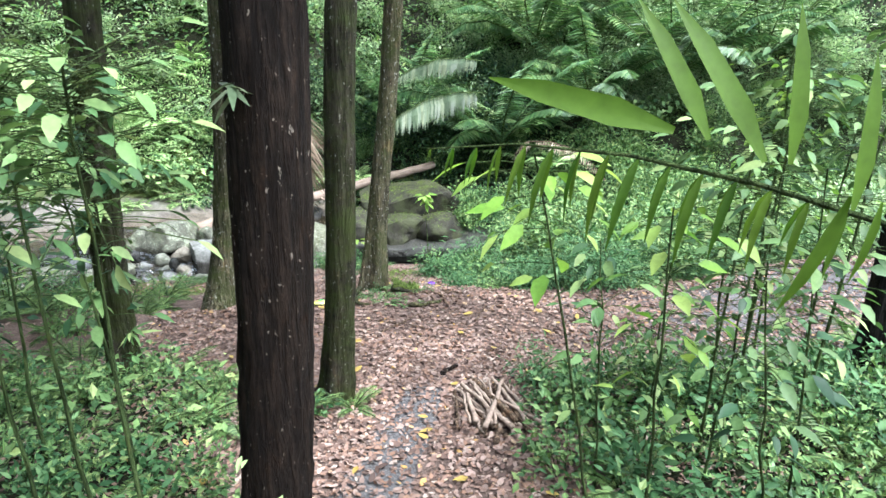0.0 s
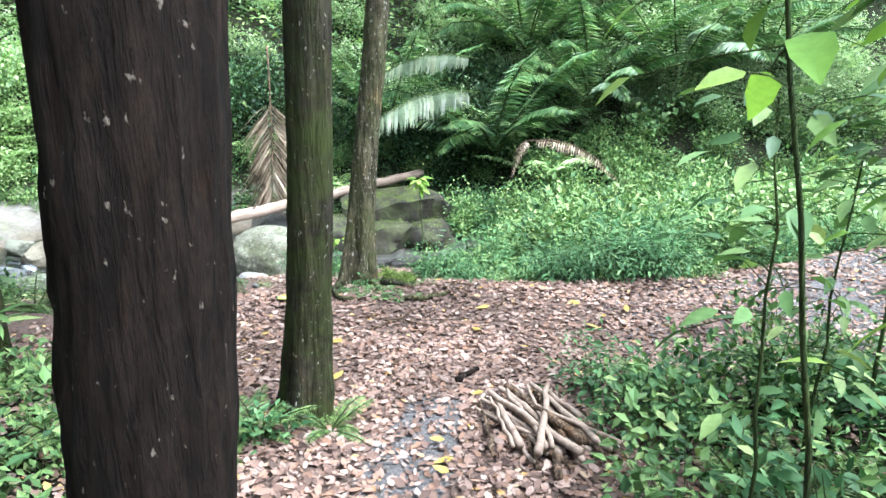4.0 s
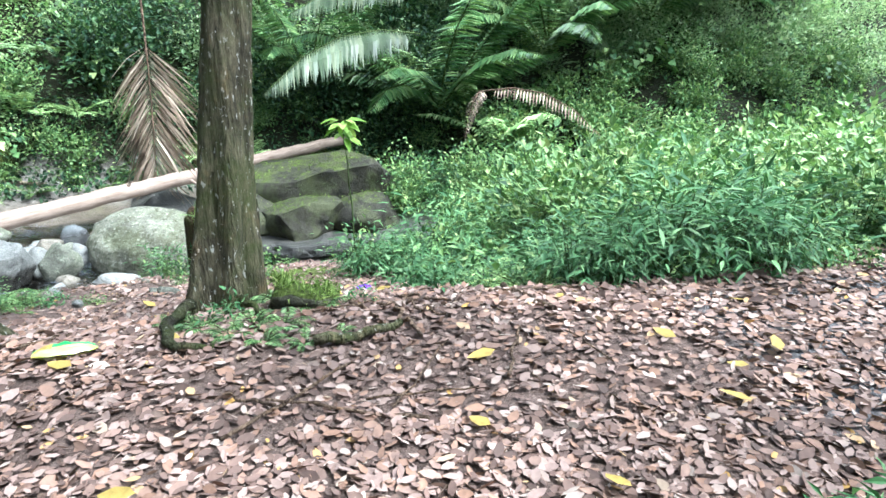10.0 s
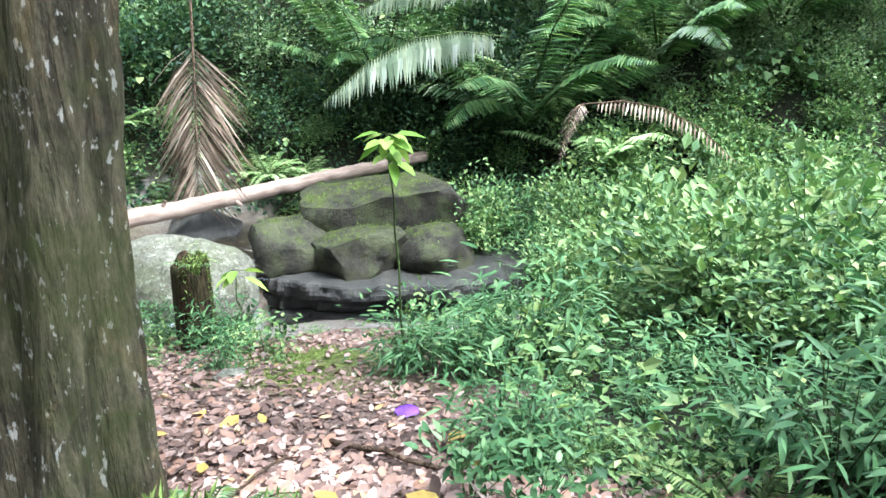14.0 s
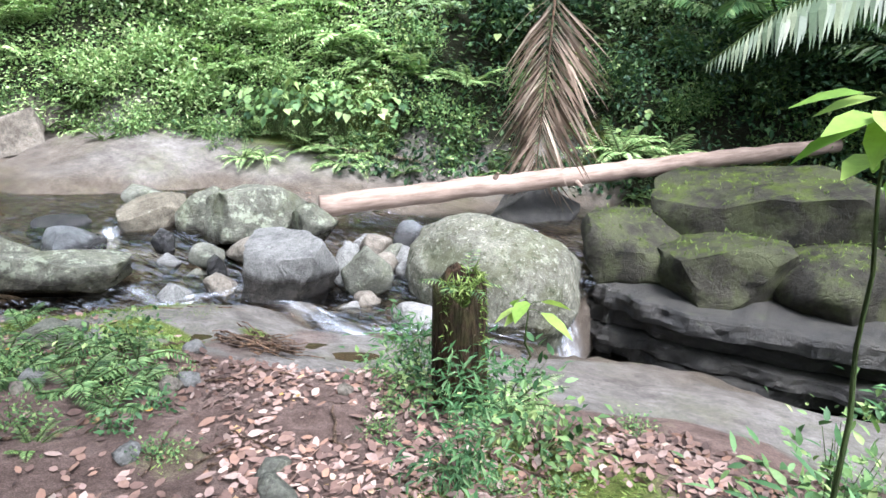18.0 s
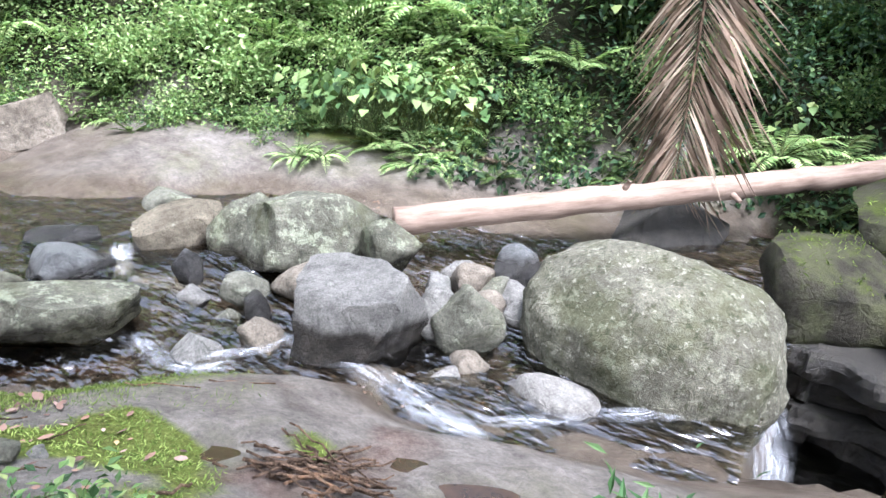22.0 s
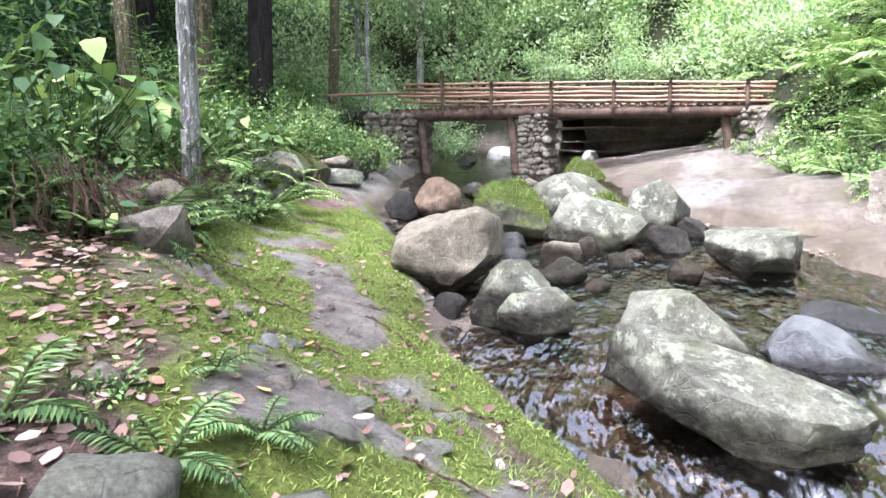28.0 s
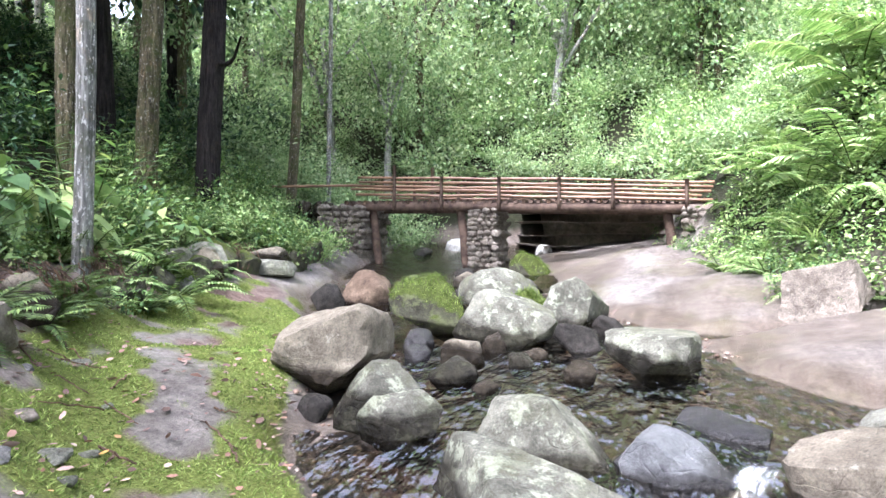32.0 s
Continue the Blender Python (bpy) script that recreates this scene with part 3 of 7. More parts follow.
def blade(width=0.4, stations=(0, 0.25, 0.6, 1.0), widths=(0.1, 0.9, 0.85, 0.06), fold=0.12, droop=0.18):
    """A leaf of length 1 along y, folded along its rib and drooping to its tip."""
    v, f = [], []
    for k, (s, w) in enumerate(zip(stations, widths)):
        z = -droop * s * s
        v += [(-width / 2 * w, s, z + fold * w * width), (0, s, z), (width / 2 * w, s, z + fold * w * width)]
        if k:
            a = 3 * (k - 1)
            f += [(a, a + 1, a + 4, a + 3), (a + 1, a + 2, a + 5, a + 4)]
    return np.array(v), np.array(f)


KITE = (np.array([(0, 0, 0), (0.27, 0.45, 0.05), (0, 1, -0.1), (-0.27, 0.45, 0.05)]), np.array([(0, 1, 2, 3)]))
SLIM = (np.array([(0, 0, 0), (0.1, 0.4, 0.02), (0, 1, -0.12), (-0.1, 0.4, 0.02)]), np.array([(0, 1, 2, 3)]))
FOLD = (np.array([(0, 0, 0), (0.25, 0.42, 0.06), (0, 1, -0.14), (-0.25, 0.42, 0.06), (0, 0.45, -0.02)]), np.array([(0, 1, 2, 4), (0, 4, 2, 3)]))
SLIMMER = (SLIM[0] * (0.5, 1, 1), SLIM[1])
THIN = (FOLD[0] * (0.45, 1, 1), FOLD[1])
OVAL, LANCE = blade(0.46), blade(0.2, droop=0.25)
HEART = blade(0.95, (0, 0.12, 0.45, 1.0), (0.5, 0.95, 0.85, 0.04), 0.08, 0.2)
FALLEN = (np.array([(0, 0, 0.02), (0.25, 0.3, 0.05), (0.2, 0.72, 0.03), (0, 1, 0.06), (-0.2, 0.72, 0.06), (-0.25, 0.3, 0.03), (0, 0.3, 0), (0, 0.72, 0)]), np.array([(0, 1, 2, 7), (7, 2, 3, 4), (0, 7, 4, 5)]))


def tube(points, radii, sides=8, cap=True):
    """A round bar along points, with a radius at each."""
    p = np.asarray(points, float)
    t = np.gradient(p, axis=0)
    t /= np.maximum(np.linalg.norm(t, axis=1, keepdims=True), 1e-9)
    ref = np.array([0.31, 0.95, 0.05]) if abs(t[0][2]) > 0.7 else np.array([0.05, 0.1, 1.0])
    a = np.cross(t, ref)
    a /= np.maximum(np.linalg.norm(a, axis=1, keepdims=True), 1e-9)
    b = np.cross(t, a)
    ang = np.linspace(0, 2 * np.pi, sides, endpoint=False)
    r = np.broadcast_to(np.asarray(radii, float), (len(p),))[:, None, None]
    v = p[:, None] + r * (np.cos(ang)[None, :, None] * a[:, None] + np.sin(ang)[None, :, None] * b[:, None])
    k = len(p)
    f = [(i * sides + j, i * sides + (j + 1) % sides, (i + 1) * sides + (j + 1) % sides, (i + 1) * sides + j) for i in range(k - 1) for j in range(sides)]
    v = v.reshape(-1, 3)
    if cap:
        for i, c in ((0, p[0]), (k - 1, p[-1])):
            o = len(v)
            v = np.concatenate([v, [c]])
            f += [(i * sides + j, i * sides + (j + 1) % sides, o, o) if False else (i * sides + (j + 2) % sides, i * sides + (j + 1) % sides, i * sides + j, o) for j in range(0, sides, 2)]
    return v, np.array(f)


def bend(a, b, sag, n=8, r=None, jitter=0.0):
    """Points from a to b, bowed by sag."""
    s = np.linspace(0, 1, n)[:, None]
    p = np.asarray(a, float) * (1 - s) + np.asarray(b, float) * s + np.asarray(sag, float) * 4 * s * (1 - s)
    if r is not None and jitter:
        p[1:-1] += r.normal(0, jitter, (n - 2, 3))
    return p


# ---- ground, water ----
def axis(lo, hi, fine, far_lo, far_hi):
    mid = np.arange(lo, hi + 1e-6, fine)
    out = fine * 1.22 ** np.arange(1, 60)
    right, left = hi + np.cumsum(out), lo - np.cumsum(out)
    return np.concatenate([left[left > far_lo][::-1], mid, right[right < far_hi]])


gx, gy = axis(-18, 6.5, 0.085, -400, 400), axis(-1, 18, 0.085, -400, 400)
GX, GY = np.meshgrid(gx, gy)
gzv = ground_z(GX, GY)
nx, ny = len(gx), len(gy)
ix = (np.arange(ny - 1)[:, None] * nx + np.arange(nx - 1)[None]).ravel()
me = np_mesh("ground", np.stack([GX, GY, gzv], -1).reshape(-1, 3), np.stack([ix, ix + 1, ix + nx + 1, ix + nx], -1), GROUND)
d_near = near_shore(GX) - GY
d_far = GY - far_shore(GX)
wl = water_level(GX)
bw_ = curve(GX, [-11, -9, -6.5, -5, -4, -2.8, -2], [2.4, 2.2, 1.4, 1.6, 1.7, 0.9, 0.4], 0.3)
patchy = fbm(GX * 0.9, GY * 0.9, 51, 4)
rock_w = np.clip(step(1.9, 1.5, d_near + 0.8 * step(-8, -10, GX) + 0.5 * patchy + 0.9 * step(-4.2, -5.2, GX) * -0.2) * step(-bw_ - 0.5, -bw_, -d_far - 0.25 * patchy), 0, 1)
TRAIL = [(-3.0, 10.2), (-3.9, 9.75), (-4.5, 9.35), (-4.8, 9.0), (-5.2, 8.5), (-6.2, 7.8)]


def off_trail(x, y):
    best = np.full(np.shape(x), 1e9)
    for (ax, ay), (bx, by) in zip(TRAIL, TRAIL[1:]):
        ux, uy = bx - ax, by - ay
        q = np.clip(((x - ax) * ux + (y - ay) * uy) / (ux * ux + uy * uy), 0, 1)
        best = np.minimum(best, np.hypot(x - ax - q * ux, y - ay - q * uy))
    return best


def moss_weight(x, y):
    """Where moss grows on the rock shelf: at its rim and on its back, with bare rock and a worn line between."""
    d = near_shore(x) - y
    p = fbm(x * 0.9, y * 0.9, 51, 4)
    q = fbm(x * 3.1, y * 3.1, 53, 3)
    slab = 0.5 * step(-6.0, -5.3, x)
    on_shelf = step(-3.0, -3.8, x) * step(0.2, 0.45, d - slab) * step(3.1, 2.4, d + 0.3 * p + 0.7 * step(-5.2, -6.2, x) + 0.3 * step(-8, -10, x)) * step(-12, -10, x)
    bare = step(0.5, 0.75, d + 0.5 * q + 0.3 * p) * step(1.2, 0.9, d + 0.5 * q + 0.5 * p) * step(-9.5, -8.5, x)
    w = on_shelf * (0.62 + 1.4 * p + 2.2 * q) * (1 - 0.5 * bare) * (1 - 0.4 * step(1.75, 2.15, d + 0.5 * p))
    rim_ = step(0.1, 0.22, d) * step(0.8, 0.5, d + 0.3 * q) * step(-10, -9, x) * step(-4.4, -5.2, x)
    w = np.maximum(w, rim_ * (0.95 + 0.6 * q))
    band = np.abs((x + 7.0) * 0.666 - (y - 8.5) * 0.746) + 0.3 * q
    w = w * (1 - 0.9 * step(0.18, 0.1, band) * step(-7.3, -6.9, x) * step(-5.7, -6.1, x))
    w = w * (1 - step(0.34, 0.16, np.hypot(x + 4.58, y - 9.86) + 0.2 * q))
    return np.clip(w * step(0.08, 0.2, off_trail(x, y) + 0.12 * q), 0, 1)


shelf = step(-3.0, -3.8, GX) * step(0.25, 0.55, d_near) * step(2.9, 2.4, d_near + 0.9 * step(-8, -10, GX) + 0.4 * patchy) * step(-12, -10, GX)
moss_w = moss_weight(GX, GY)
moss_w = np.maximum(moss_w, step(-6.5, -4.5, GX) * step(1.5, 0.5, GX) * step(1.5, 2.0, d_near) * step(4.2, 3.0, d_near) * (0.16 + 1.4 * patchy))
moss_w = np.maximum(moss_w, step(0.5 * bw_, 0.9 * bw_, d_far) * step(bw_ + 1.5, bw_ + 0.3, d_far) * (0.12 + 1.3 * patchy) * step(-12, -10, GX))
rock_w = np.maximum(rock_w * (1 - 0.7 * shelf), shelf * np.clip(0.55 + 1.6 * fbm(GX * 1.7, GY * 1.7, 57, 3), 0, 1)) * step(0.05, 0.22, off_trail(GX, GY) + 0.1 * patchy)
band = np.abs((GX + 7.0) * 0.666 - (GY - 8.5) * 0.746) + 0.25 * fbm(GX * 3.1, GY * 3.1, 53, 3)
band = step(0.2, 0.1, band) * step(-7.3, -6.9, GX) * step(-5.7, -6.1, GX)
rock_w = np.maximum(rock_w, band)
rock_w = rock_w * (1 - 0.85 * step(-0.02, -0.1, gzv - wl) * step(1.6, 1.0, -d_near + 0.6 * patchy) * step(-11, -10, GX) * step(-5.4, -6.0, GX))
rock_w = rock_w * (1 - step(0.8, 1.6, GX) * step(7.0, 8.0, GY)) * (1 - step(-3.4, -2.6, GX) * step(-0.5, -0.1, d_far)) * (1 - step(-11.5, -12.5, GX) * step(0.5, 1.0, d_near))
rock_w = rock_w * (1 - step(0.0, 0.5, -20.6 - 0.35 * np.clip(9 - GY, 0, 6) - GX))
wet_earth = step(-2.6, -1.9, GX) * step(15.0, 15.6, GY) * step(0.3, 0.0, d_far)
rock_w = rock_w * (1 - wet_earth)
grit_w = step(0.9, 2.0, GX + 0.7 * patchy) * step(5.0, 5.8, GY) * step(0.4, -0.2, GY - verge(GX)) * 0.8
grit_w = np.maximum(grit_w, 0.95 * step(0.32, 0.16, np.abs(GX + 0.32 - 0.17 * (GY - 4.0)) + 0.3 * patchy) * step(2.6, 3.0, GY) * step(5.3, 4.9, GY))
wet_w = np.maximum(step(0.24, 0.06, gzv - wl + 0.2 * patchy), step(-7, -6, GX) * step(0.9, 0.4, d_far) * step(-1.5, -0.2, d_far)) * rock_w
wet_w = np.maximum(wet_w, step(-2.2, -1.8, GX) * step(1.6, 0.6, GX) * step(0.0, -0.2, d_near) * 0.8)
wet_w = np.maximum(wet_w, 0.75 * rock_w * step(-8.6, -9.8, GX) * step(-0.3, 0.1, d_far) * np.clip(0.55 + 2.2 * fbm(GX * 0.7, GY * 1.4, 85, 4), 0, 1))
cover = np.stack([wet_w, moss_w, rock_w, grit_w], -1).reshape(-1, 4).astype(np.float32)
layer = me.color_attributes.new("cover", "FLOAT_COLOR", "POINT")
layer.data.foreach_set("color", np.clip(cover, 0, 1).ravel())
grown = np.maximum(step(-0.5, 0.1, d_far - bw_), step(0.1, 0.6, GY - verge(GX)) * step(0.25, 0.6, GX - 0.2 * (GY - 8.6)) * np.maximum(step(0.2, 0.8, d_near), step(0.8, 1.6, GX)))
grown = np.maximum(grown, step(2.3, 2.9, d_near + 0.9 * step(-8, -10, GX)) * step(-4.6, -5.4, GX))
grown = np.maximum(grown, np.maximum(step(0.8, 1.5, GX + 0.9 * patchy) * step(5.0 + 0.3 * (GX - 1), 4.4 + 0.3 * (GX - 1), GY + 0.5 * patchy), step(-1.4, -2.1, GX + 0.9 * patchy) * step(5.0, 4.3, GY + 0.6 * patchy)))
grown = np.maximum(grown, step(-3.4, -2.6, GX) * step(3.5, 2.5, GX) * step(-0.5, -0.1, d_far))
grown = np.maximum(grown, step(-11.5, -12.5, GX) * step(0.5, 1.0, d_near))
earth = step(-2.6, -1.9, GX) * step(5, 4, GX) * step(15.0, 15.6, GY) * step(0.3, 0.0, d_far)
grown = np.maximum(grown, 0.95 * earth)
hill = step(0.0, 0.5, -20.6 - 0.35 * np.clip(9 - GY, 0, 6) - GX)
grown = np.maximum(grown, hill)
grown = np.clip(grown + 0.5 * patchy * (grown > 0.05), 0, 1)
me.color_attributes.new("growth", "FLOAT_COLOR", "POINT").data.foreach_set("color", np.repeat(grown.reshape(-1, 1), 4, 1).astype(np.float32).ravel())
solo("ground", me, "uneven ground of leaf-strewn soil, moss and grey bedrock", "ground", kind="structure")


def sheet(name, x0, x1, y0, y1, cell, level, keep, mat, label):
    xs, ys = np.arange(x0, x1 + cell, cell), np.arange(y0, y1 + cell, cell)
    X, Y = np.meshgrid(xs, ys)
    Z = level(X, Y)
    i = (np.arange(len(ys) - 1)[:, None] * len(xs) + np.arange(len(xs) - 1)[None])
    ok = keep(X, Y, Z)
    hold = (ok[:-1, :-1] | ok[1:, 1:] | ok[1:, :-1] | ok[:-1, 1:]).ravel()
    i = i.ravel()[hold]
    f = np.stack([i, i + 1, i + len(xs) + 1, i + len(xs)], -1)
    used, back = np.unique(f, return_inverse=True)
    v = np.stack([X, Y, Z], -1).reshape(-1, 3)[used]
    return solo(name, np_mesh(name, v, back.reshape(f.shape), mat), label, "water", kind="structure")


def ripple(x, y):
    rush = 0.4 + 1.0 * step(-9, -7, x)
    return water_level(x) + rush * (0.022 * fbm(x * 2.6, y * 4.5, 61, 3) + 0.012 * fbm(x * 8, y * 11, 71, 2))


sheet("water_stream", -30, -2.28, -2, 18.3, 0.07, ripple, lambda x, y, z: (z > ground_z(x, y) - 0.04) & (y > near_shore(x) - 0.8) & (y < far_shore(x) + 0.8), WATER, "shallow clear stream water running over brown gravel and bedrock")
sheet("water_pool", -2.4, 6, 12.5, 19.5, 0.12, lambda x, y: -2.72 + 0.02 * fbm(x * 4, y * 4, 63, 3), lambda x, y, z: (z > ground_z(x, y) - 0.05), POOL, "dark still pool below the small waterfall")


# ---- stones ----
def boulder(name, size, seed, mat, cuts=14, detail=4, lumpy=0.045, sharp=1.0, block=False):
    """A weathered stone whose foot is at z = 0: a ball worn flat on several sides, then roughened."""
    r = random.Random(seed)
    bm = bmesh.new()
    bmesh.ops.create_icosphere(bm, subdivisions=detail, radius=1.0)
    planes = []
    for _ in range(cuts):
        n = Vector((r.gauss(0, 1), r.gauss(0, 1), r.gauss(0, 0.8))).normalized()
        planes.append((n, r.uniform(0.46, 0.84) + (0.22 if block else 0)))
    sway = pose(0, 0, 0, r.uniform(-14, 14), r.uniform(-14, 14), r.uniform(-20, 20)).to_3x3()
    off = Vector((r.uniform(0, 50), r.uniform(0, 50), r.uniform(0, 50)))
    for v in bm.verts:
        p = v.co.copy()
        if block:
            p = sway @ (p / (abs(p.x) ** 8 + abs(p.y) ** 8 + abs(p.z) ** 8) ** 0.125)
        for n, d in planes:
            k = p.dot(n) - d
            if k > 0:
                p -= n * k * sharp
        p *= 1 + lumpy * 1.6 * noise.fractal(p * 1.3 + off, 1.0, 2.0, 3) + 0.03 * noise.ridged_multi_fractal(p * 2.4 + off, 0.9, 2.0, 3, 1.0, 2.0) + 0.022 * noise.fractal(p * 8 + off, 0.7, 2.0, 3)
        v.co = p
    lo = [min(v.co[i] for v in bm.verts) for i in range(3)]
    hi = [max(v.co[i] for v in bm.verts) for i in range(3)]
    for v in bm.verts:
        v.co = Vector(((v.co[i] - lo[i]) / (hi[i] - lo[i]) * size[i] - (size[i] / 2 if i < 2 else 0) for i in range(3)))
    me = bm_mesh(name, bm, mat)
    if block:
        me.set_sharp_from_angle(angle=0.5)
    return me


def rock(x, y, z, w, dep, h, turn, kind, label, seed, sink=0.12, tilt=(0, 0), cuts=14, name="boulder", detail=4, lumpy=0.045, sharp=1.0, group="stones of the stream bed", block=False):
    me = boulder(name, (w, dep, h + sink), seed, ROCK[kind], cuts, detail, lumpy, sharp, block)
    ob = solo(name, me, label, "rock", group)
    ob.matrix_world = pose(x, y, z - sink, tilt[0], tilt[1], turn)
    return ob


LICH = "grey boulder spotted with pale green lichen in the stream"
GREY = "smooth grey stone lying in the stream"
rock(-3.24, 13.72, -2.02, 1.92, 1.5, 0.99, -6, "speck", "huge rounded boulder with pale speckled lichen beside the waterfall", 3, 0.4, (0, 9), 3, lumpy=0.05, sharp=0.5, detail=5)
rock(-4.75, 12.51, -1.8, 0.95, 0.78, 0.66, 40, "grey", "pale grey wedge-shaped boulder with a wet dark foot", 5, 0.15, (0, 6), 13, block=True)
rock(-6.25, 11.14, -1.47, 1.18, 0.56, 0.34, 72, "lich", "long slab-sided boulder covered in pale lichen", 8, 0.12, (10, 6), 13, block=True)
rock(-7.12, 11.1, -1.48, 0.84, 0.56, 0.42, 70, "lich", LICH, 12, 0.15, (4, 0), 9)
rock(-7.02, 11.7, -1.5, 0.66, 0.5, 0.34, 64, "wet", "blue-grey wet boulder beside a small cascade", 14, 0.15, (10, 0), 13, block=True)
rock(-7.82, 12.0, -1.42, 0.66, 0.48, 0.2, 65, "wet", GREY, 17, 0.12)
rock(-6.95, 12.75, -1.5, 0.8, 0.7, 0.46, 58, "tan", "tan boulder with a broken flat face beside the cascade", 22, 0.15, (0, -12), 13, block=True)
rock(-6.42, 12.8, -1.52, 0.56, 0.6, 0.58, 55, "lich", LICH, 27, 0.15, (0, 8), 13)
rock(-5.75, 13.12, -1.5, 1.2, 0.9, 0.6, 47, "lich", "broad boulder with green lichen holding up the fallen log", 33, 0.2, (0, 0), 13, block=True)
rock(-5.02, 13.3, -1.52, 0.52, 0.42, 0.48, 41, "lich", LICH, 35, 0.12, (0, -8), 13)
rock(-9.14, 11.58, -1.25, 0.86, 0.66, 0.36, 90, "lich", "angular blue-grey boulder standing in the pool", 37, 0.15, (0, 8), 13, block=True)
rock(-7.5, 12.75, -1.5, 0.5, 0.47, 0.2, 76, "grey", GREY, 38, 0.12)
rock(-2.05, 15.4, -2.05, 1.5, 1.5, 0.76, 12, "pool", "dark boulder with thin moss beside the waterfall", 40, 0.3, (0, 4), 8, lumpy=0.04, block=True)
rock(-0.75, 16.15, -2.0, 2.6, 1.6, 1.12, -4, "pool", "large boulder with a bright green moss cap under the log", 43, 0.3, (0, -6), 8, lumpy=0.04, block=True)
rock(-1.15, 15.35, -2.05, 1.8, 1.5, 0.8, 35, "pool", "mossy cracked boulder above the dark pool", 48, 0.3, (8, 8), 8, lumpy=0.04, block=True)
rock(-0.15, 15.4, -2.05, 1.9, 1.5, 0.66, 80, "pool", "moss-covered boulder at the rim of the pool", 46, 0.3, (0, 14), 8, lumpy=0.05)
# its near-black colour carries the shade of the hollow under the log
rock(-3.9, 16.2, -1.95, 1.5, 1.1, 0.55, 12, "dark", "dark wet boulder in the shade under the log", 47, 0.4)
rock(-7.9, 9.29, -1.25, 0.94, 0.74, 0.6, 117, "tan", "large brownish boulder with flat broken faces", 61, 0.15, (0, 0), 8, lumpy=0.04, block=True)
rock(-7.28, 9.87, -1.35, 0.55, 0.42, 0.41, 114, "lich", LICH, 54, 0.12, (0, 14), 13, block=True)
rock(-7.17, 10.12, -1.42, 0.54, 0.42, 0.31, 111, "lich", LICH, 57, 0.12, block=True)
rock(-7.17, 9.53, -1.35, 0.24, 0.2, 0.18, 119, "grey", GREY, 58, 0.08, name="stone", detail=3)
rock(-11.3, 8.0, -1.1, 0.66, 0.56, 0.52, 114, "brown", "rusty brown boulder at the foot of the bank", 62, 0.15)
rock(-11.0, 7.6, -1.05, 0.45, 0.4, 0.3, 117, "grey", GREY, 63, 0.12)
rock(-10.04, 9.31, -1.15, 0.86, 0.72, 0.58, 109, "mossy", "boulder under a thick cap of green moss", 64, 0.15)
rock(-9.92, 10.11, -1.2, 1.0, 0.7, 0.5, 103, "lich", LICH, 66, 0.15, (0, 12), block=True)
rock(-11.6, 9.72, -1.1, 1.05, 0.85, 0.58, 103, "lich", "rounded boulder with pale lichen spots", 68, 0.15, cuts=4, sharp=0.5)
rock(-10.58, 10.78, -1.15, 0.8, 0.64, 0.6, 96, "lich", "pale boulder with white lichen crust", 71, 0.15, block=True)
rock(-11.0, 10.3, -1.1, 0.55, 0.44, 0.34, 101, "mossy", "small mossy boulder wedged between larger ones", 73, 0.12)
rock(-9.73, 10.92, -1.2, 0.46, 0.36, 0.25, 96, "grey", GREY, 74, 0.1)
rock(-10.5, 11.15, -1.2, 0.38, 0.3, 0.25, 94, "grey", GREY, 76, 0.1)
rock(-10.97, 13.35, -0.95, 0.85, 0.6, 0.55, 60, "dry", "tan slab of rock lying on the sloping bedrock", 77, 0.08, (0, -14), 13, block=True)
rock(-19.6, 7.0, -0.75, 1.4, 1.1, 0.6, 100, "white", "pale boulder beyond the bridge", 78, 0.2)
rock(-15.3, 9.45, -0.9, 0.8, 0.7, 0.5, 100, "mossy", "round boulder with a grassy moss cap near the bridge", 79, 0.15)
DRYKIND = {"grey": "dry_grey", "tan": "dry", "lich": "dry_lich", "wet": "wet"}
SMALL = [(-5.37, 13.13, 0.36, 0.12), (-5.44, 12.6, 0.38, 0.2), (-5.73, 12.34, 0.34, 0.15), (-5.45, 12.21, 0.22, 0.14), (-4.66, 13.36, 0.26, 0.17), (-4.58, 13.62, 0.34, 0.2), (-4.43, 13.69, 0.32, 0.12), (-4.37, 14.13, 0.38, 0.25), (-4.37, 12.97, 0.34, 0.3), (-4.32, 13.41, 0.34, 0.15), (-4.11, 12.95, 0.42, 0.36), (-6.22, 12.2, 0.2, 0.17), (-5.34, 11.64, 0.28, 0.1), (-5.21, 12.05, 0.31, 0.1), (-7.63, 12.95, 0.47, 0.18), (-9.31, 9.47, 0.37, 0.19), (-8.92, 10.04, 0.44, 0.22), (-8.35, 10.12, 0.39, 0.18), (-9.43, 10.17, 0.25, 0.17), (-8.96, 9.56, 0.28, 0.11), (-8.69, 11.05, 0.32, 0.13)]
for k, (x, y, w, h) in enumerate(SMALL):
    kind = ("grey", "tan", "lich", "wet")[k % 4] if k < 15 else ("tan", "lich", "tan", "wet")[k % 4]
    w, h = (1.18 * w, 1.3 * h) if k < 15 else (w, h)
    rock(x, y, float(water_level(x)) - 0.05, w, w * 0.8, h + 0.06, 37 * k, DRYKIND[kind] if k < 15 else kind, "small %s stone lying among boulders" % {"grey": "grey", "tan": "tan", "lich": "lichened", "wet": "dark wet"}[kind], 100 + k, 0.08, name="stone", detail=3)
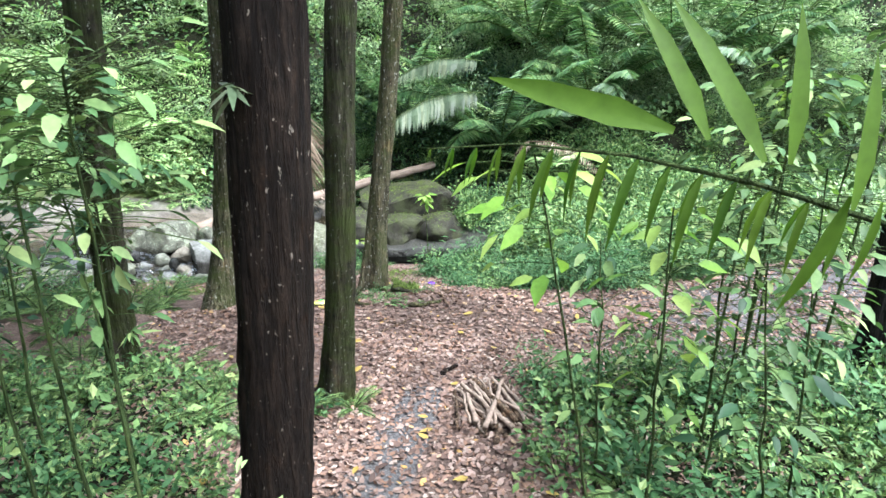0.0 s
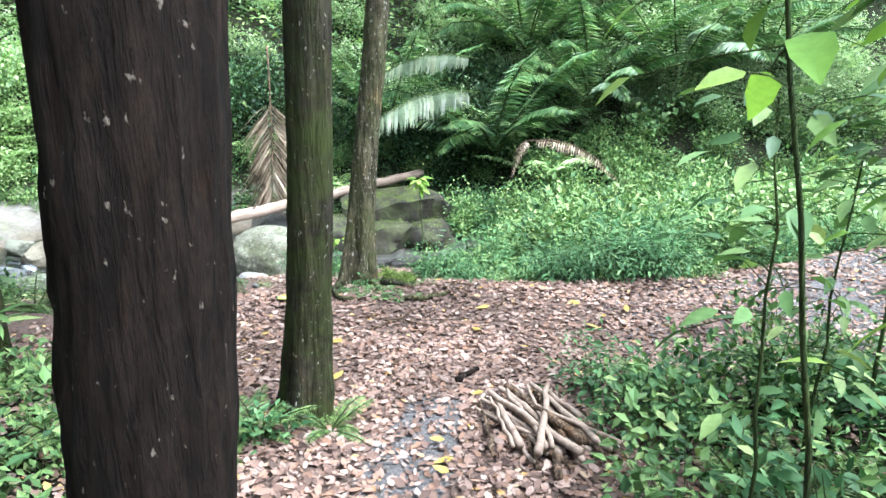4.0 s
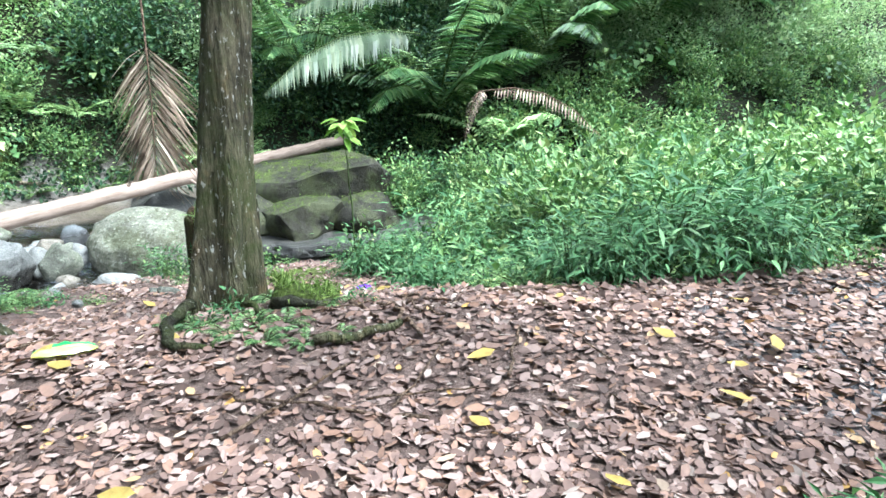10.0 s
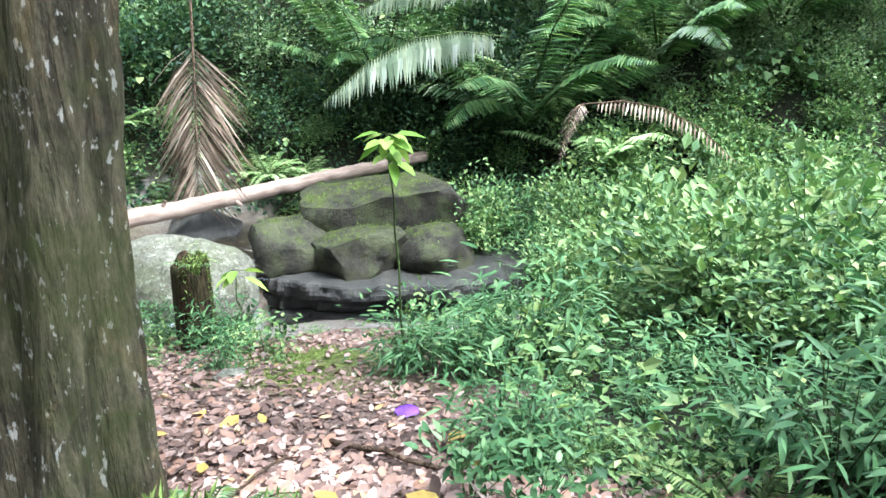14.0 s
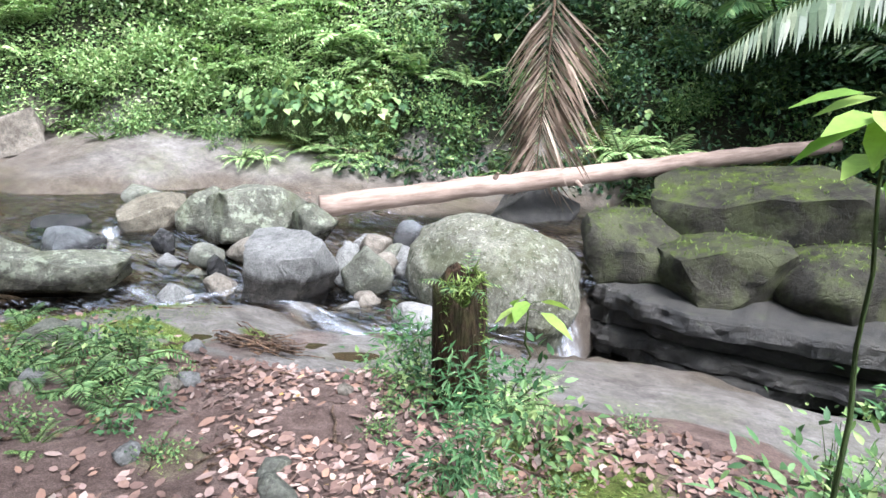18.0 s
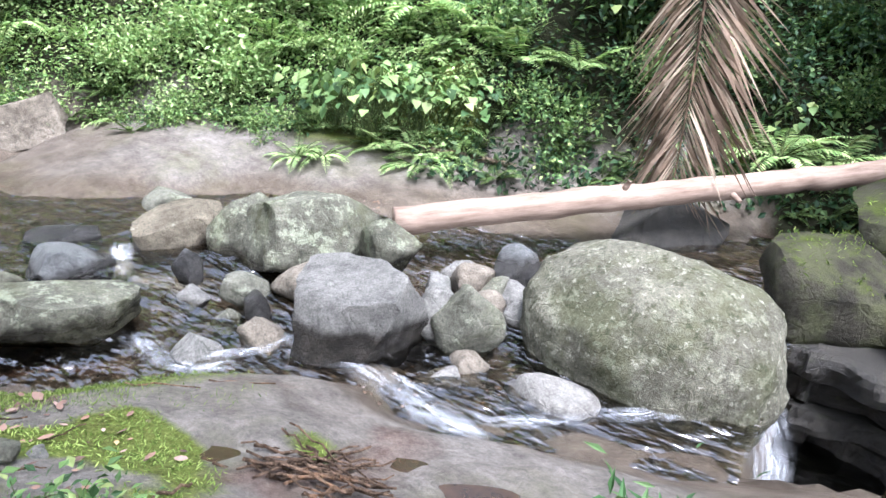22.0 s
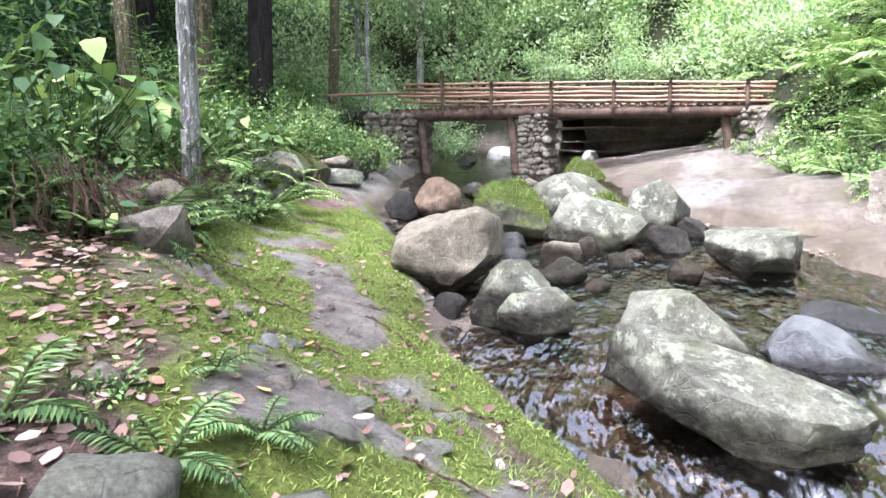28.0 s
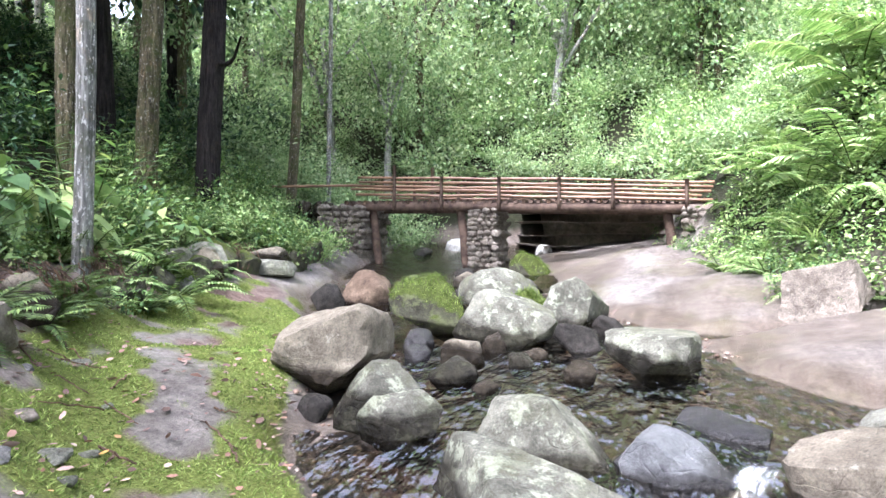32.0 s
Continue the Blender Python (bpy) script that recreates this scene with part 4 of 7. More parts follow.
MORE = [(-5.95, 12.05, 0.26), (-5.6, 12.05, 0.22), (-5.0, 12.95, 0.3), (-4.85, 13.0, 0.26), (-4.72, 13.15, 0.3), (-4.5, 13.2, 0.34), (-4.2, 13.3, 0.3), (-4.25, 13.75, 0.42), (-4.0, 13.55, 0.36), (-4.55, 12.75, 0.24), (-4.0, 12.7, 0.28), (-3.95, 14.1, 0.4), (-4.8, 13.85, 0.42), (-5.15, 12.75, 0.26), (-6.3, 12.9, 0.3), (-8.0, 9.75, 0.3), (-8.55, 9.3, 0.34), (-8.2, 9.75, 0.26), (-9.0, 10.5, 0.3), (-9.3, 10.6, 0.26), (-8.2, 10.4, 0.22), (-10.4, 8.5, 0.4), (-10.7, 8.2, 0.3), (-9.2, 9.0, 0.3), (-8.9, 8.85, 0.26), (-12.4, 9.2, 0.6), (-12.9, 9.9, 0.55), (-13.4, 8.8, 0.6), (-12.2, 10.2, 0.4), (-14.2, 8.6, 0.5), (-13.2, 8.0, 0.5)]
for k, (x, y, w) in enumerate(MORE):
    rock(x, y, max(float(water_level(x)) - 0.06, gz(x, y) - 0.03), w, w * 0.8, w * 0.55, 53 * k, (("tan", "grey", "lich", "tan") if x < -7.5 else ("dry_grey", "dry_lich", "dry", "dry_grey"))[k % 4], "rounded stone wedged among the boulders", 150 + k, 0.08, name="stone", detail=3)
rock(-3.42, 12.76, -1.86, 0.62, 0.34, 0.16, 5, "flatwet", "flat pale stone slab lying in the running channel", 131, 0.08, (6, 8), 9, name="stone", detail=3)
rock(-4.1, 12.5, -1.83, 0.34, 0.24, 0.1, 39, "flatwet", "flat pale stone lying in the running channel", 132, 0.08, cuts=9, name="stone", detail=3)
rock(-4.0, 9.88, gz(-4.0, 9.88), 0.34, 0.26, 0.13, 20, "dry_lich", "grey stone half hidden under ferns", 134, 0.05, name="stone", detail=3, group="flat stones in the moss")
rock(-3.35, 9.15, gz(-3.35, 9.15), 0.13, 0.11, 0.12, 20, "tan", "small squared block of stone on the moss", 133, 0.02, cuts=10, name="stone_block", detail=3, group="")

rock(-0.49, 7.53, gz(-0.49, 7.53), 0.42, 0.3, 0.17, 30, "mossy", "low stone under green moss at the foot of a tree", 520, 0.08, detail=3, group="")
NEARBANK = "stones at the foot of the near bank"
for k, (x, y, w, dep, h, kind, label) in enumerate([(-5.74, 8.46, 0.4, 0.3, 0.2, "dry", "tan squared stone among dry leaves under the bank"), (-10.1, 6.42, 0.66, 0.5, 0.42, "dry_lich", "grey lichened boulder set into the bank"), (-9.4, 6.55, 0.45, 0.4, 0.3, "dry_lich", "grey lichened stone set into the bank"), (-11.4, 6.45, 0.8, 0.5, 0.2, "dry_lich", "flat grey stone slab resting on the bank"), (-9.0, 6.95, 0.26, 0.22, 0.16, "dry_grey", "small grey stone at the edge of the moss")]):
    rock(x, y, gz(x, y), w, dep, h, 40 * k, kind, label, 500 + k, 0.08, cuts=13, detail=3, group=NEARBANK, block=True)

# pebbles of the stream bed
peb = boulder("pebble_shape", (1, 0.8, 0.5), 300, ROCK["tan"], 5, 1)
pv = np.array([v.co[:] for v in peb.vertices])
pf = np.array([list(p.vertices) for p in peb.polygons])
px, py = rng.uniform(-14, -3.5, 11000), rng.uniform(6, 15, 11000)
ok = (py > near_shore(px) - 0.1) & (py < far_shore(px) + 0.1) & (fbm(px * 0.7, py * 0.7, 91, 3) > -0.12)
px, py = px[ok], py[ok]
pa = rng.uniform(0, 6.28, len(px))
pm = turns(np.stack([np.cos(pa), np.sin(pa), 0 * pa], -1), size=rng.uniform(0.014, 0.042, len(px)) * (1 + 0.9 * (rng.random(len(px)) > 0.93)))
v, f = spread(pv, pf, pm, np.stack([px, py, ground_z(px, py) - 0.006], -1))
PEBBLE = leaf_stuff("pebbles", [(0.0, (0.09, 0.06, 0.042)), (0.5, (0.23, 0.16, 0.115)), (0.9, (0.27, 0.225, 0.19)), (1.0, (0.33, 0.3, 0.28))], 0.5, 0)
solo("pebbles", np_mesh("pebbles", v, f, PEBBLE), "brown and grey pebbles covering the stream bed", "gravel", kind="stuff")


def moss_cap(stone, n, seed, reach=0.25):
    """Shaggy moss on the upper side of a stone, as its part."""
    r = np.random.default_rng(seed)
    me = stone.data
    co, no = np.array([v.co[:] for v in me.vertices]), np.array([v.normal[:] for v in me.vertices])
    w = np.clip(no[:, 2] - reach + 0.5 * fbm(co[:, 0] * 4 + seed, co[:, 1] * 4, seed, 3), 0, None)
    pick = r.choice(len(co), n, p=w / w.sum())
    way = no[pick] * 0.7 + r.normal(0, 0.7, (n, 3))
    v, f = spread(*SLIM, turns(way, size=r.uniform(0.02, 0.06, n), r=r, tilt=0.5), co[pick] + r.normal(0, 0.015, (n, 3)))
    return tagged(part("moss", np_mesh("moss", v, f, MOSSY, False), stone, "shaggy green moss"), kind="stuff")


for k, ob in enumerate([o for o in bpy.data.objects if o.name.startswith("boulder") and any(q in o.get("label", "") for q in ("moss", "grassy"))]):
    moss_cap(ob, 1500 if ob.location.x < -3 else 600, 800 + k, 0.25 if ob.location.x < -3 else 0.7)


# ---- white water ----
def cascade(points, width, seed, label, droop=0.03, across=None, body=1.0):
    """A ribbon of broken white water along points, rough across."""
    p = np.asarray(points, float)
    s = np.linspace(0, len(p) - 1, 34)
    line = np.stack([np.interp(s, np.arange(len(p)), p[:, i]) for i in range(3)], -1)
    line[1:-1] = (line[:-2] + 2 * line[1:-1] + line[2:]) / 4
    if across is None:
        t = np.gradient(line, axis=0)
        side = np.cross(t, (0, 0, 1))
    else:
        side = np.tile(np.asarray(across, float), (34, 1))
    side /= np.maximum(np.linalg.norm(side, axis=1, keepdims=True), 1e-6)
    c = np.linspace(-0.5, 0.5, 13)
    wid = width * (0.8 + 0.5 * fbm(s * 0.7, s * 0 + seed, seed, 2))[:, None, None]
    v = line[:, None] + side[:, None] * c[None, :, None] * wid
    v[..., 2] += 0.025 * fbm(v[..., 0] * 9, v[..., 1] * 9, seed, 3) + droop * (0.25 - c[None] ** 2) * 4
    i = (np.arange(33)[:, None] * 13 + np.arange(12)[None]).ravel()
    me = np_mesh("white_water", v.reshape(-1, 3), np.stack([i, i + 1, i + 14, i + 13], -1), FOAM)
    rim = np.clip(0.75 + 1.1 * fbm(s * 1.3, s * 0 + seed, seed + 3, 3), 0, 1)[:, None] * np.minimum(1, (0.5 - np.abs(c))[None] * 2.6) * np.minimum(1, np.minimum(np.arange(34), 33 - np.arange(34)) / 5)[:, None]
    along = np.concatenate([[0], np.cumsum(np.linalg.norm(np.diff(line, axis=0), axis=1))])
    col = np.stack([rim * body, np.repeat(along[:, None], 13, 1) + seed, np.repeat(c[None], 34, 0) * wid[..., 0] + 0.37 * seed, np.ones_like(rim)], -1).astype(np.float32)
    me.color_attributes.new("flow", "FLOAT_COLOR", "POINT").data.foreach_set("color", col.ravel())
    return solo("white_water", me, label, "water", "white water of the stream", "structure")


for k, (dx, wide) in enumerate(((0.0, 0.36), (0.05, 0.3), (0.02, 0.22))):
    cascade([(-2.72 + dx, 13.3, -1.84), (-2.49 + dx, 13.45, -1.84), (-2.35 + dx, 13.54, -1.92), (-2.27 + dx, 13.58, -2.15), (-2.23 + dx, 13.6, -2.45), (-2.21 + dx, 13.62, -2.78)], wide, 2 + 4 * k, "white waterfall pouring over the rock lip into the pool", 0.0, (0.8, 0.6, 0), 0.85)
for k in range(3):
    o_ = 0.04 * k
    cascade([(-7.05 + o_, 12.16 - o_, -1.3), (-6.95 + o_, 12.1 - o_, -1.33), (-6.84 + o_, 12.04 - o_, -1.42), (-6.72 + o_, 12.0 - o_, -1.5)], 0.26 - 0.05 * k, 3 + 5 * k, "small white cascade between two boulders", 0.0, (0.55, 0.83, 0), 0.95)
    cascade([(-6.78, 11.9 + o_, -1.47), (-6.5, 11.98 + o_, -1.49), (-6.25, 12.1 + o_, -1.5), (-6.0, 12.15, -1.51)], 0.4 - 0.06 * k, 4 + 5 * k, "foaming water below the small cascade", 0.015, None, 0.9)
RUNS = [[(-5.75, 11.45), (-5.4, 11.5), (-5.2, 11.5), (-5.05, 11.75)], [(-5.3, 11.6), (-5.1, 11.8), (-5.05, 12.15), (-4.7, 12.2)], [(-5.0, 12.1), (-4.62, 12.2), (-4.27, 12.16), (-3.8, 12.12), (-3.43, 12.12)], [(-4.4, 12.3), (-3.9, 12.25), (-3.5, 12.3), (-3.1, 12.7)], [(-3.2, 12.6), (-2.8, 13.0), (-2.5, 13.35)]]
for q, run in enumerate(RUNS):
    for k in range(2 if q in (1, 2) else 1):
        line = [(x + rng.normal(0, 0.03), y + rng.normal(0, 0.03), float(water_level(x)) + 0.022 + 0.006 * k) for x, y in run]
        cascade(line, (0.24, 0.24, 0.22, 0.14, 0.2)[q] * (1 - 0.25 * k), 20 + 10 * q + k, "white streaks where the stream runs fast along the bedrock", 0.008, None, 0.75)

# ---- fallen log, poles ----
log_a, log_b = np.array((-5.6, 13.95, -1.33)), np.array((-0.3, 19.05, -1.0))
log_len = float(np.linalg.norm(log_b - log_a))
fallen_log = thing("fallen_log", "long pale debarked log fallen across the stream", "log", at=tuple(log_a))
fallen_log.rotation_mode = "QUATERNION"
fallen_log.rotation_quaternion = Vector(log_b - log_a).to_track_quat("Z", "Y")
pts = bend((0, 0, 0), (0, 0, log_len), (0.03, 0, 0), 40, rng, 0.008)
v, f = tube(pts, np.linspace(0.135, 0.11, 40) * (1 + 0.018 * rng.normal(size=40)), 18)
part("log_trunk", np_mesh("log_trunk", v, f, LOG), fallen_log)
for k, q in enumerate((0.16, 0.3, 0.45, 0.62)):
    c_, a_ = log_len * q, 1.9 * k
    v, f = tube(bend((0.08 * math.cos(a_), 0.08 * math.sin(a_), c_), (0.19 * math.cos(a_), 0.19 * math.sin(a_), c_ + 0.05), (0, 0, 0), 3), [0.035, 0.03, 0.02], 8)
    part("branch_stub", np_mesh("branch_stub", v, f, LOG), fallen_log)
pa_, pb_ = np.array((-7.05, 15.5, max(gz(-7.05, 15.5), -1.02) + 0.03)), np.array((-5.55, 16.15, max(gz(-5.55, 16.15), -1.25) + 0.05))
v, f = tube(bend(pa_, pb_, (0, 0, 0.02), 10, rng, 0.004), 0.03, 8)
solo("pole", np_mesh("pole", v, f, POLE), "thin pale pole lying on the far bank", "stick")


# ---- trees ----
def trunk_mesh(name, height, r0, r1, mat, seed, flare=0.5, lobes=4, lean=(0, 0), furrow=0.07, rings=80, sides=48, reach=0.2):
    """A trunk with furrowed bark and a flared, lobed foot, its base at z = 0 and a little below."""
    r = np.random.default_rng(seed)
    s = np.concatenate([np.linspace(-0.25, 1.2, 22), np.linspace(1.25, height, rings - 22)])
    ang = np.linspace(0, 2 * np.pi, sides, endpoint=False)
    S, A = np.meshgrid(s, ang, indexing="ij")
    base = r1 + (r0 - r1) * (1 - np.clip(S, 0, None) / height) ** 1.1
    foot = np.exp(-np.clip(S + 0.1, 0, None) / (reach + reach * flare))
    ph = r.uniform(0, 6.28)
    lob = 1 + flare * foot * (0.7 + 0.6 * np.cos(lobes * A + ph) + 0.3 * np.cos((lobes - 1) * A + 2 * ph))
    k = sides / 2.4
    bark = fbm(A * k / 6.28 * 2.4 + seed, S * 5.5, seed, 3) * furrow * 0.8 + 0.07 * fbm(np.cos(A) * 1.2 + 9, np.sin(A) * 1.2 + S * 0.9, seed + 5, 2)
    bark[:, -1] = bark[:, 0] * 0.5 + bark[:, -1] * 0.5
    rad = base * lob * (1 + bark)
    wob = 0.03 * np.stack([np.sin(S * 0.9 + ph), np.cos(S * 0.7 + ph)], -1) * np.clip(S, 0, 2)[..., None] / 2
    v = np.stack([rad * np.cos(A) + lean[0] * S + wob[..., 0], rad * np.sin(A) + lean[1] * S + wob[..., 1], S], -1).reshape(-1, 3)
    i, j = np.arange(len(s) - 1)[:, None] * sides, np.arange(sides)[None]
    f = np.stack([i + j, i + (j + 1) % sides, i + sides + (j + 1) % sides, i + sides + j], -1).reshape(-1, 4)
    return np_mesh(name, v, f, mat)


def crown_mesh(name, n, size, seed, mat, leaf=0.22, hollow=0.35, tmpl=KITE, clumps=26):
    """A crown of many leaves gathered in clumps, with gaps between them."""
    r = np.random.default_rng(seed)
    c = r.normal(size=(clumps, 3))
    c *= (hollow + (1 - hollow) * r.random((clumps, 1)) ** 0.5) / np.linalg.norm(c, axis=1, keepdims=True)
    pick = r.integers(0, clumps, n)
    p = c[pick] + r.normal(0, 0.16, (n, 3)) * r.uniform(0.6, 1.5, (clumps, 1))[pick]
    p = p * np.asarray(size)
    way = p / np.asarray(size) * 0.6 + r.normal(0, 0.7, (n, 3)) + (0, 0, -0.35)
    v, f = spread(*tmpl, turns(way, size=leaf * r.uniform(0.6, 1.35, n), r=r, tilt=0.5), p)
    return np_mesh(name, v, f, mat, False)


def limbs_mesh(name, size, seed, mat, n=7, r0=0.07):
    r = np.random.default_rng(seed)
    out = []
    for k in range(n):
        a = 6.28 * k / n + r.uniform(-0.4, 0.4)
        e = np.array((np.cos(a) * size[0] * 0.8, np.sin(a) * size[1] * 0.8, size[2] * r.uniform(-0.3, 0.7)))
        out.append(tube(bend((0, 0, -size[2] * r.uniform(0.5, 1.0)), e, (0, 0, 0.12 * size[2]), 8, r, 0.05), np.linspace(r0, 0.012, 8), 6))
    return np_mesh(name, *join(out), mat)


def big_tree(x, y, height, r0, r1, mat, seed, label, flare, lobes, lean=(0, 0), z=None, crown=(2.2, 2.0, 1.2), leaves=1300, furrow=0.16, reach=0.2):
    z = gz(x, y) if z is None else z
    t = thing("tree", label, "tree", "trees by the stream", (x, y, z))
    part("trunk", trunk_mesh("trunk", height, r0, r1, mat, seed, flare, lobes, lean, furrow, reach=reach), t)
    if leaves:
        top = Vector((lean[0] * height, lean[1] * height, height))
        part("branchwork", limbs_mesh("branchwork", crown, seed, mat), t).location = top
        part("crown", crown_mesh("crown", leaves, crown, seed, G2, 0.2), t, "green leafy crown").location = top
    return t


big_tree(-0.92, 2.76, 7.5, 0.188, 0.152, BARK_A, 11, "tall dark-barked tree trunk flecked with pale lichen", 0.15, 4, (0.064, 0.044))
big_tree(-0.92, 4.84, 8.0, 0.122, 0.09, BARK_B, 12, "straight tree trunk with moss and lichen, fern at its foot", 0.55, 4, (0.077, -0.025), reach=0.3)
tree_c = big_tree(-0.93, 7.68, 8.0, 0.122, 0.09, BARK_C, 13, "brown tree trunk with spreading mossy roots", 0.95, 5, (0.097, 0.065), reach=0.26)
big_tree(-2.62, 7.4, 8.5, 0.2, 0.16, BARK_C, 14, "thick tree with a broad buttressed foot at the bank", 2.0, 3, (0.079, -0.018), reach=0.2)
big_tree(-2.77, 4.92, 7.5, 0.13, 0.1, BARK_B, 15, "slender leaning trunk overgrown with small ferns", 0.3, 3, (0.052, 0.0), crown=(2.4, 2.2, 1.2), leaves=1600)
big_tree(3.9, 5.2, 8, 0.14, 0.1, BARK_K, 16, "dark tree trunk among the undergrowth", 0.4, 4, leaves=900)
big_tree(-7.61, 7.12, 9, 0.075, 0.06, BARK_W, 17, "slender pale trunk with white lichen", 0.2, 3, (-0.019, 0.004), crown=(2.6, 2.4, 1.3), leaves=2200)
# crowns above the view, enlarged here to shade the near bank
big_tree(-12.81, 4.32, 9, 0.2, 0.165, BARK_K, 18, "black-barked tree with a dead side branch", 0.3, 4, (-0.035, 0.009), crown=(3.2, 3.0, 1.5), leaves=4200)
big_tree(-11.72, 4.01, 9, 0.17, 0.13, BARK_C, 19, "brown tree trunk standing in ferns", 0.3, 4, (-0.037, 0.005), crown=(3.2, 3.0, 1.5), leaves=4200)
big_tree(-10.6, 3.7, 9, 0.15, 0.12, BARK_C, 20, "brown tree trunk in the shaded wood", 0.3, 4, (0.02, 0.0), crown=(3.2, 3.0, 1.5), leaves=4200)
big_tree(-17.2, 3.3, 9, 0.12, 0.1, BARK_C, 21, "slim trunk behind the bridge", 0.2, 4, (-0.06, 0.02), crown=(3.0, 2.8, 1.5), leaves=3200)
big_tree(-18.6, 3.6, 9, 0.06, 0.05, BARK_W, 22, "thin pale trunk behind the bridge", 0.2, 4, leaves=900)
dead = bend((-12.95, 4.4, 2.9), (-12.6, 5.0, 2.8), (0, 0, -0.1), 6)
v, f = tube(np.concatenate([dead, [(-12.5, 5.2, 3.1)]]), np.linspace(0.06, 0.02, 7), 7)
black = [o for o in bpy.data.objects if o.get("label", "").startswith("black-barked")][0]
part("dead_branch", np_mesh("dead_branch", v - np.array(black.location), f, BARK_K), black, "bare black branch")


# ---- bridge ----
BX = -16.6
bridge = thing("footbridge", "small footbridge with bamboo railings on stone piers", "bridge", at=(BX, 9.0, 0.45))
bo = np.array((BX, 9.0, 0.45))


def bar(name, a, b, rad, mat, parent, origin, sag=(0, 0, 0), sides=8, n=10, jit=0.0, label=""):
    v, f = tube(bend(a, b, sag, n, rng, jit), rad, sides)
    return part(name, np_mesh(name, v - origin, f, mat), parent, label)


for x in (BX - 0.55, BX + 0.5):
    bar("beam", (x, 5.3, 0.5), (x, 12.75, 0.44), 0.1, DECK, bridge, bo, (0, 0, 0.02), 10, 14, 0.008)
for k in range(46):
    y = 5.35 + k * 0.16
    bar("deck_pole", (BX - 0.62, y, 0.6), (BX + 0.6, y + rng.uniform(-0.03, 0.03), 0.59), 0.05, DECK if k % 3 else TWIG, bridge, bo, sides=6, n=3)
for x, lift in ((BX + 0.6, 0), (BX - 0.6, 0.0)):
    for k in range(5):
        z = 0.7 + 0.08 * k
        bar("rail", (x + rng.uniform(-0.03, 0.03), 5.6 + rng.uniform(-0.12, 0.1), z + rng.uniform(0, 0.06) + 0.05), (x + rng.uniform(-0.03, 0.03), 12.55 + rng.uniform(-0.1, 0.12), z - 0.12), 0.027, BAMBOO, bridge, bo, (0, 0, 0.015), 8, 16, 0.008)
    for y in (6.5, 7.53, 8.72, 9.9, 10.9, 12.2):
        tall = 0.28 if (y == 6.5 and x > BX) else 0.06
        bar("post", (x + 0.05, y, 0.42), (x + 0.05, y, 1.09 + tall - 0.03 * (y - 6)), 0.035, DECK, bridge, bo, n=4, jit=0.004)
bar("post", (BX - 0.5, 6.95, 0.45), (BX - 0.5, 6.95, 1.42), 0.04, POLE, bridge, bo, n=4)
bar("rail", (BX + 0.2, 3.3, 1.0), (BX + 0.3, 5.6, 0.98), 0.03, BAMBOO, bridge, bo, n=8, label="loose bamboo pole lying past the bridge end")


stones = [boulder("wall_stone", (1, 0.9, 0.75), 400 + k, ROCK["dry"], 6, 2) for k in range(5)]


def pier(name, y0, y1, x0, x1, z0, z1, label, lean=0.0):
    """A pier of rough stones round a mortar core; each stone is its own mesh object."""
    t = thing(name, label, "stone wall", "piers of the footbridge", ((x0 + x1) / 2, (y0 + y1) / 2, z0))
    bm = bmesh.new()
    bmesh.ops.create_cube(bm, size=1.0)
    bmesh.ops.subdivide_edges(bm, edges=bm.edges[:], cuts=3, use_grid_fill=True)
    for v in bm.verts:
        v.co = Vector((v.co.x * (x1 - x0 - 0.14), v.co.y * (y1 - y0 - 0.14), (v.co.z + 0.5) * (z1 - z0))) + 0.02 * noise.noise_vector(v.co * 5)
    part("core", bm_mesh("core", bm, MORTAR), t)
    h = z0
    while h < z1 - 0.04:
        size = rng.uniform(0.11, 0.2)
        sides = [((x1 - 0.06, y), 0) for y in np.arange(y0, y1, size)] + [((x0 + 0.06, y), 0) for y in np.arange(y0, y1, size * 1.4)]
        sides += [((x, y0 + 0.06), 90) for x in np.arange(x0, x1, size)] + [((x, y1 - 0.06), 90) for x in np.arange(x0, x1, size)]
        for (x, y), a in sides:
            ob = part("stone", stones[rng.integers(0, 5)], t)
            s = size * rng.uniform(0.8, 1.25)
            ob.matrix_world = pose(x - t.location.x + rng.uniform(-0.02, 0.02), y + size / 2 - t.location.y, h - z0 + rng.uniform(-0.02, 0.02), rng.uniform(-20, 20), rng.uniform(-20, 20), rng.uniform(0, 360)) @ Matrix.Scale(s, 4)
        h += size * 0.72
    return t


pier("bridge_pier", 4.75, 5.75, BX - 0.6, BX + 0.75, -0.9, 0.5, "rough stone pier at the bushy end of the footbridge")
pier("bridge_pier", 8.05, 8.6, BX - 0.5, BX + 0.6, -1.0, 0.45, "narrow stone pier standing in the stream bed")
pier("bridge_pier", 12.1, 13.3, BX - 0.6, BX + 0.7, -0.6, 0.5, "rough stone pier on the bedrock bank")
for y in (5.95, 7.92, 11.95):
    v, f = tube(bend((BX + 0.35, y + 0.12, -0.9), (BX + 0.35, y - 0.08, 0.5), (0, 0, 0), 6, rng, 0.01), 0.09, 10)
    part("prop", np_mesh("prop", v - bo, f, DECK), bridge, "dark wooden prop under the deck")
for k in range(16):
    y = 3.4 + 0.1 * k
    rock(BX + 0.35 + rng.uniform(-0.3, 0.3), y, 0.35 + rng.uniform(-0.1, 0.15), 0.26, 0.22, 0.2, rng.uniform(0, 360), "tan", "rough stone on the wall leading to the bridge", 500 + k, 0.1, name="stone", detail=2, group="stones of the bridge approach")

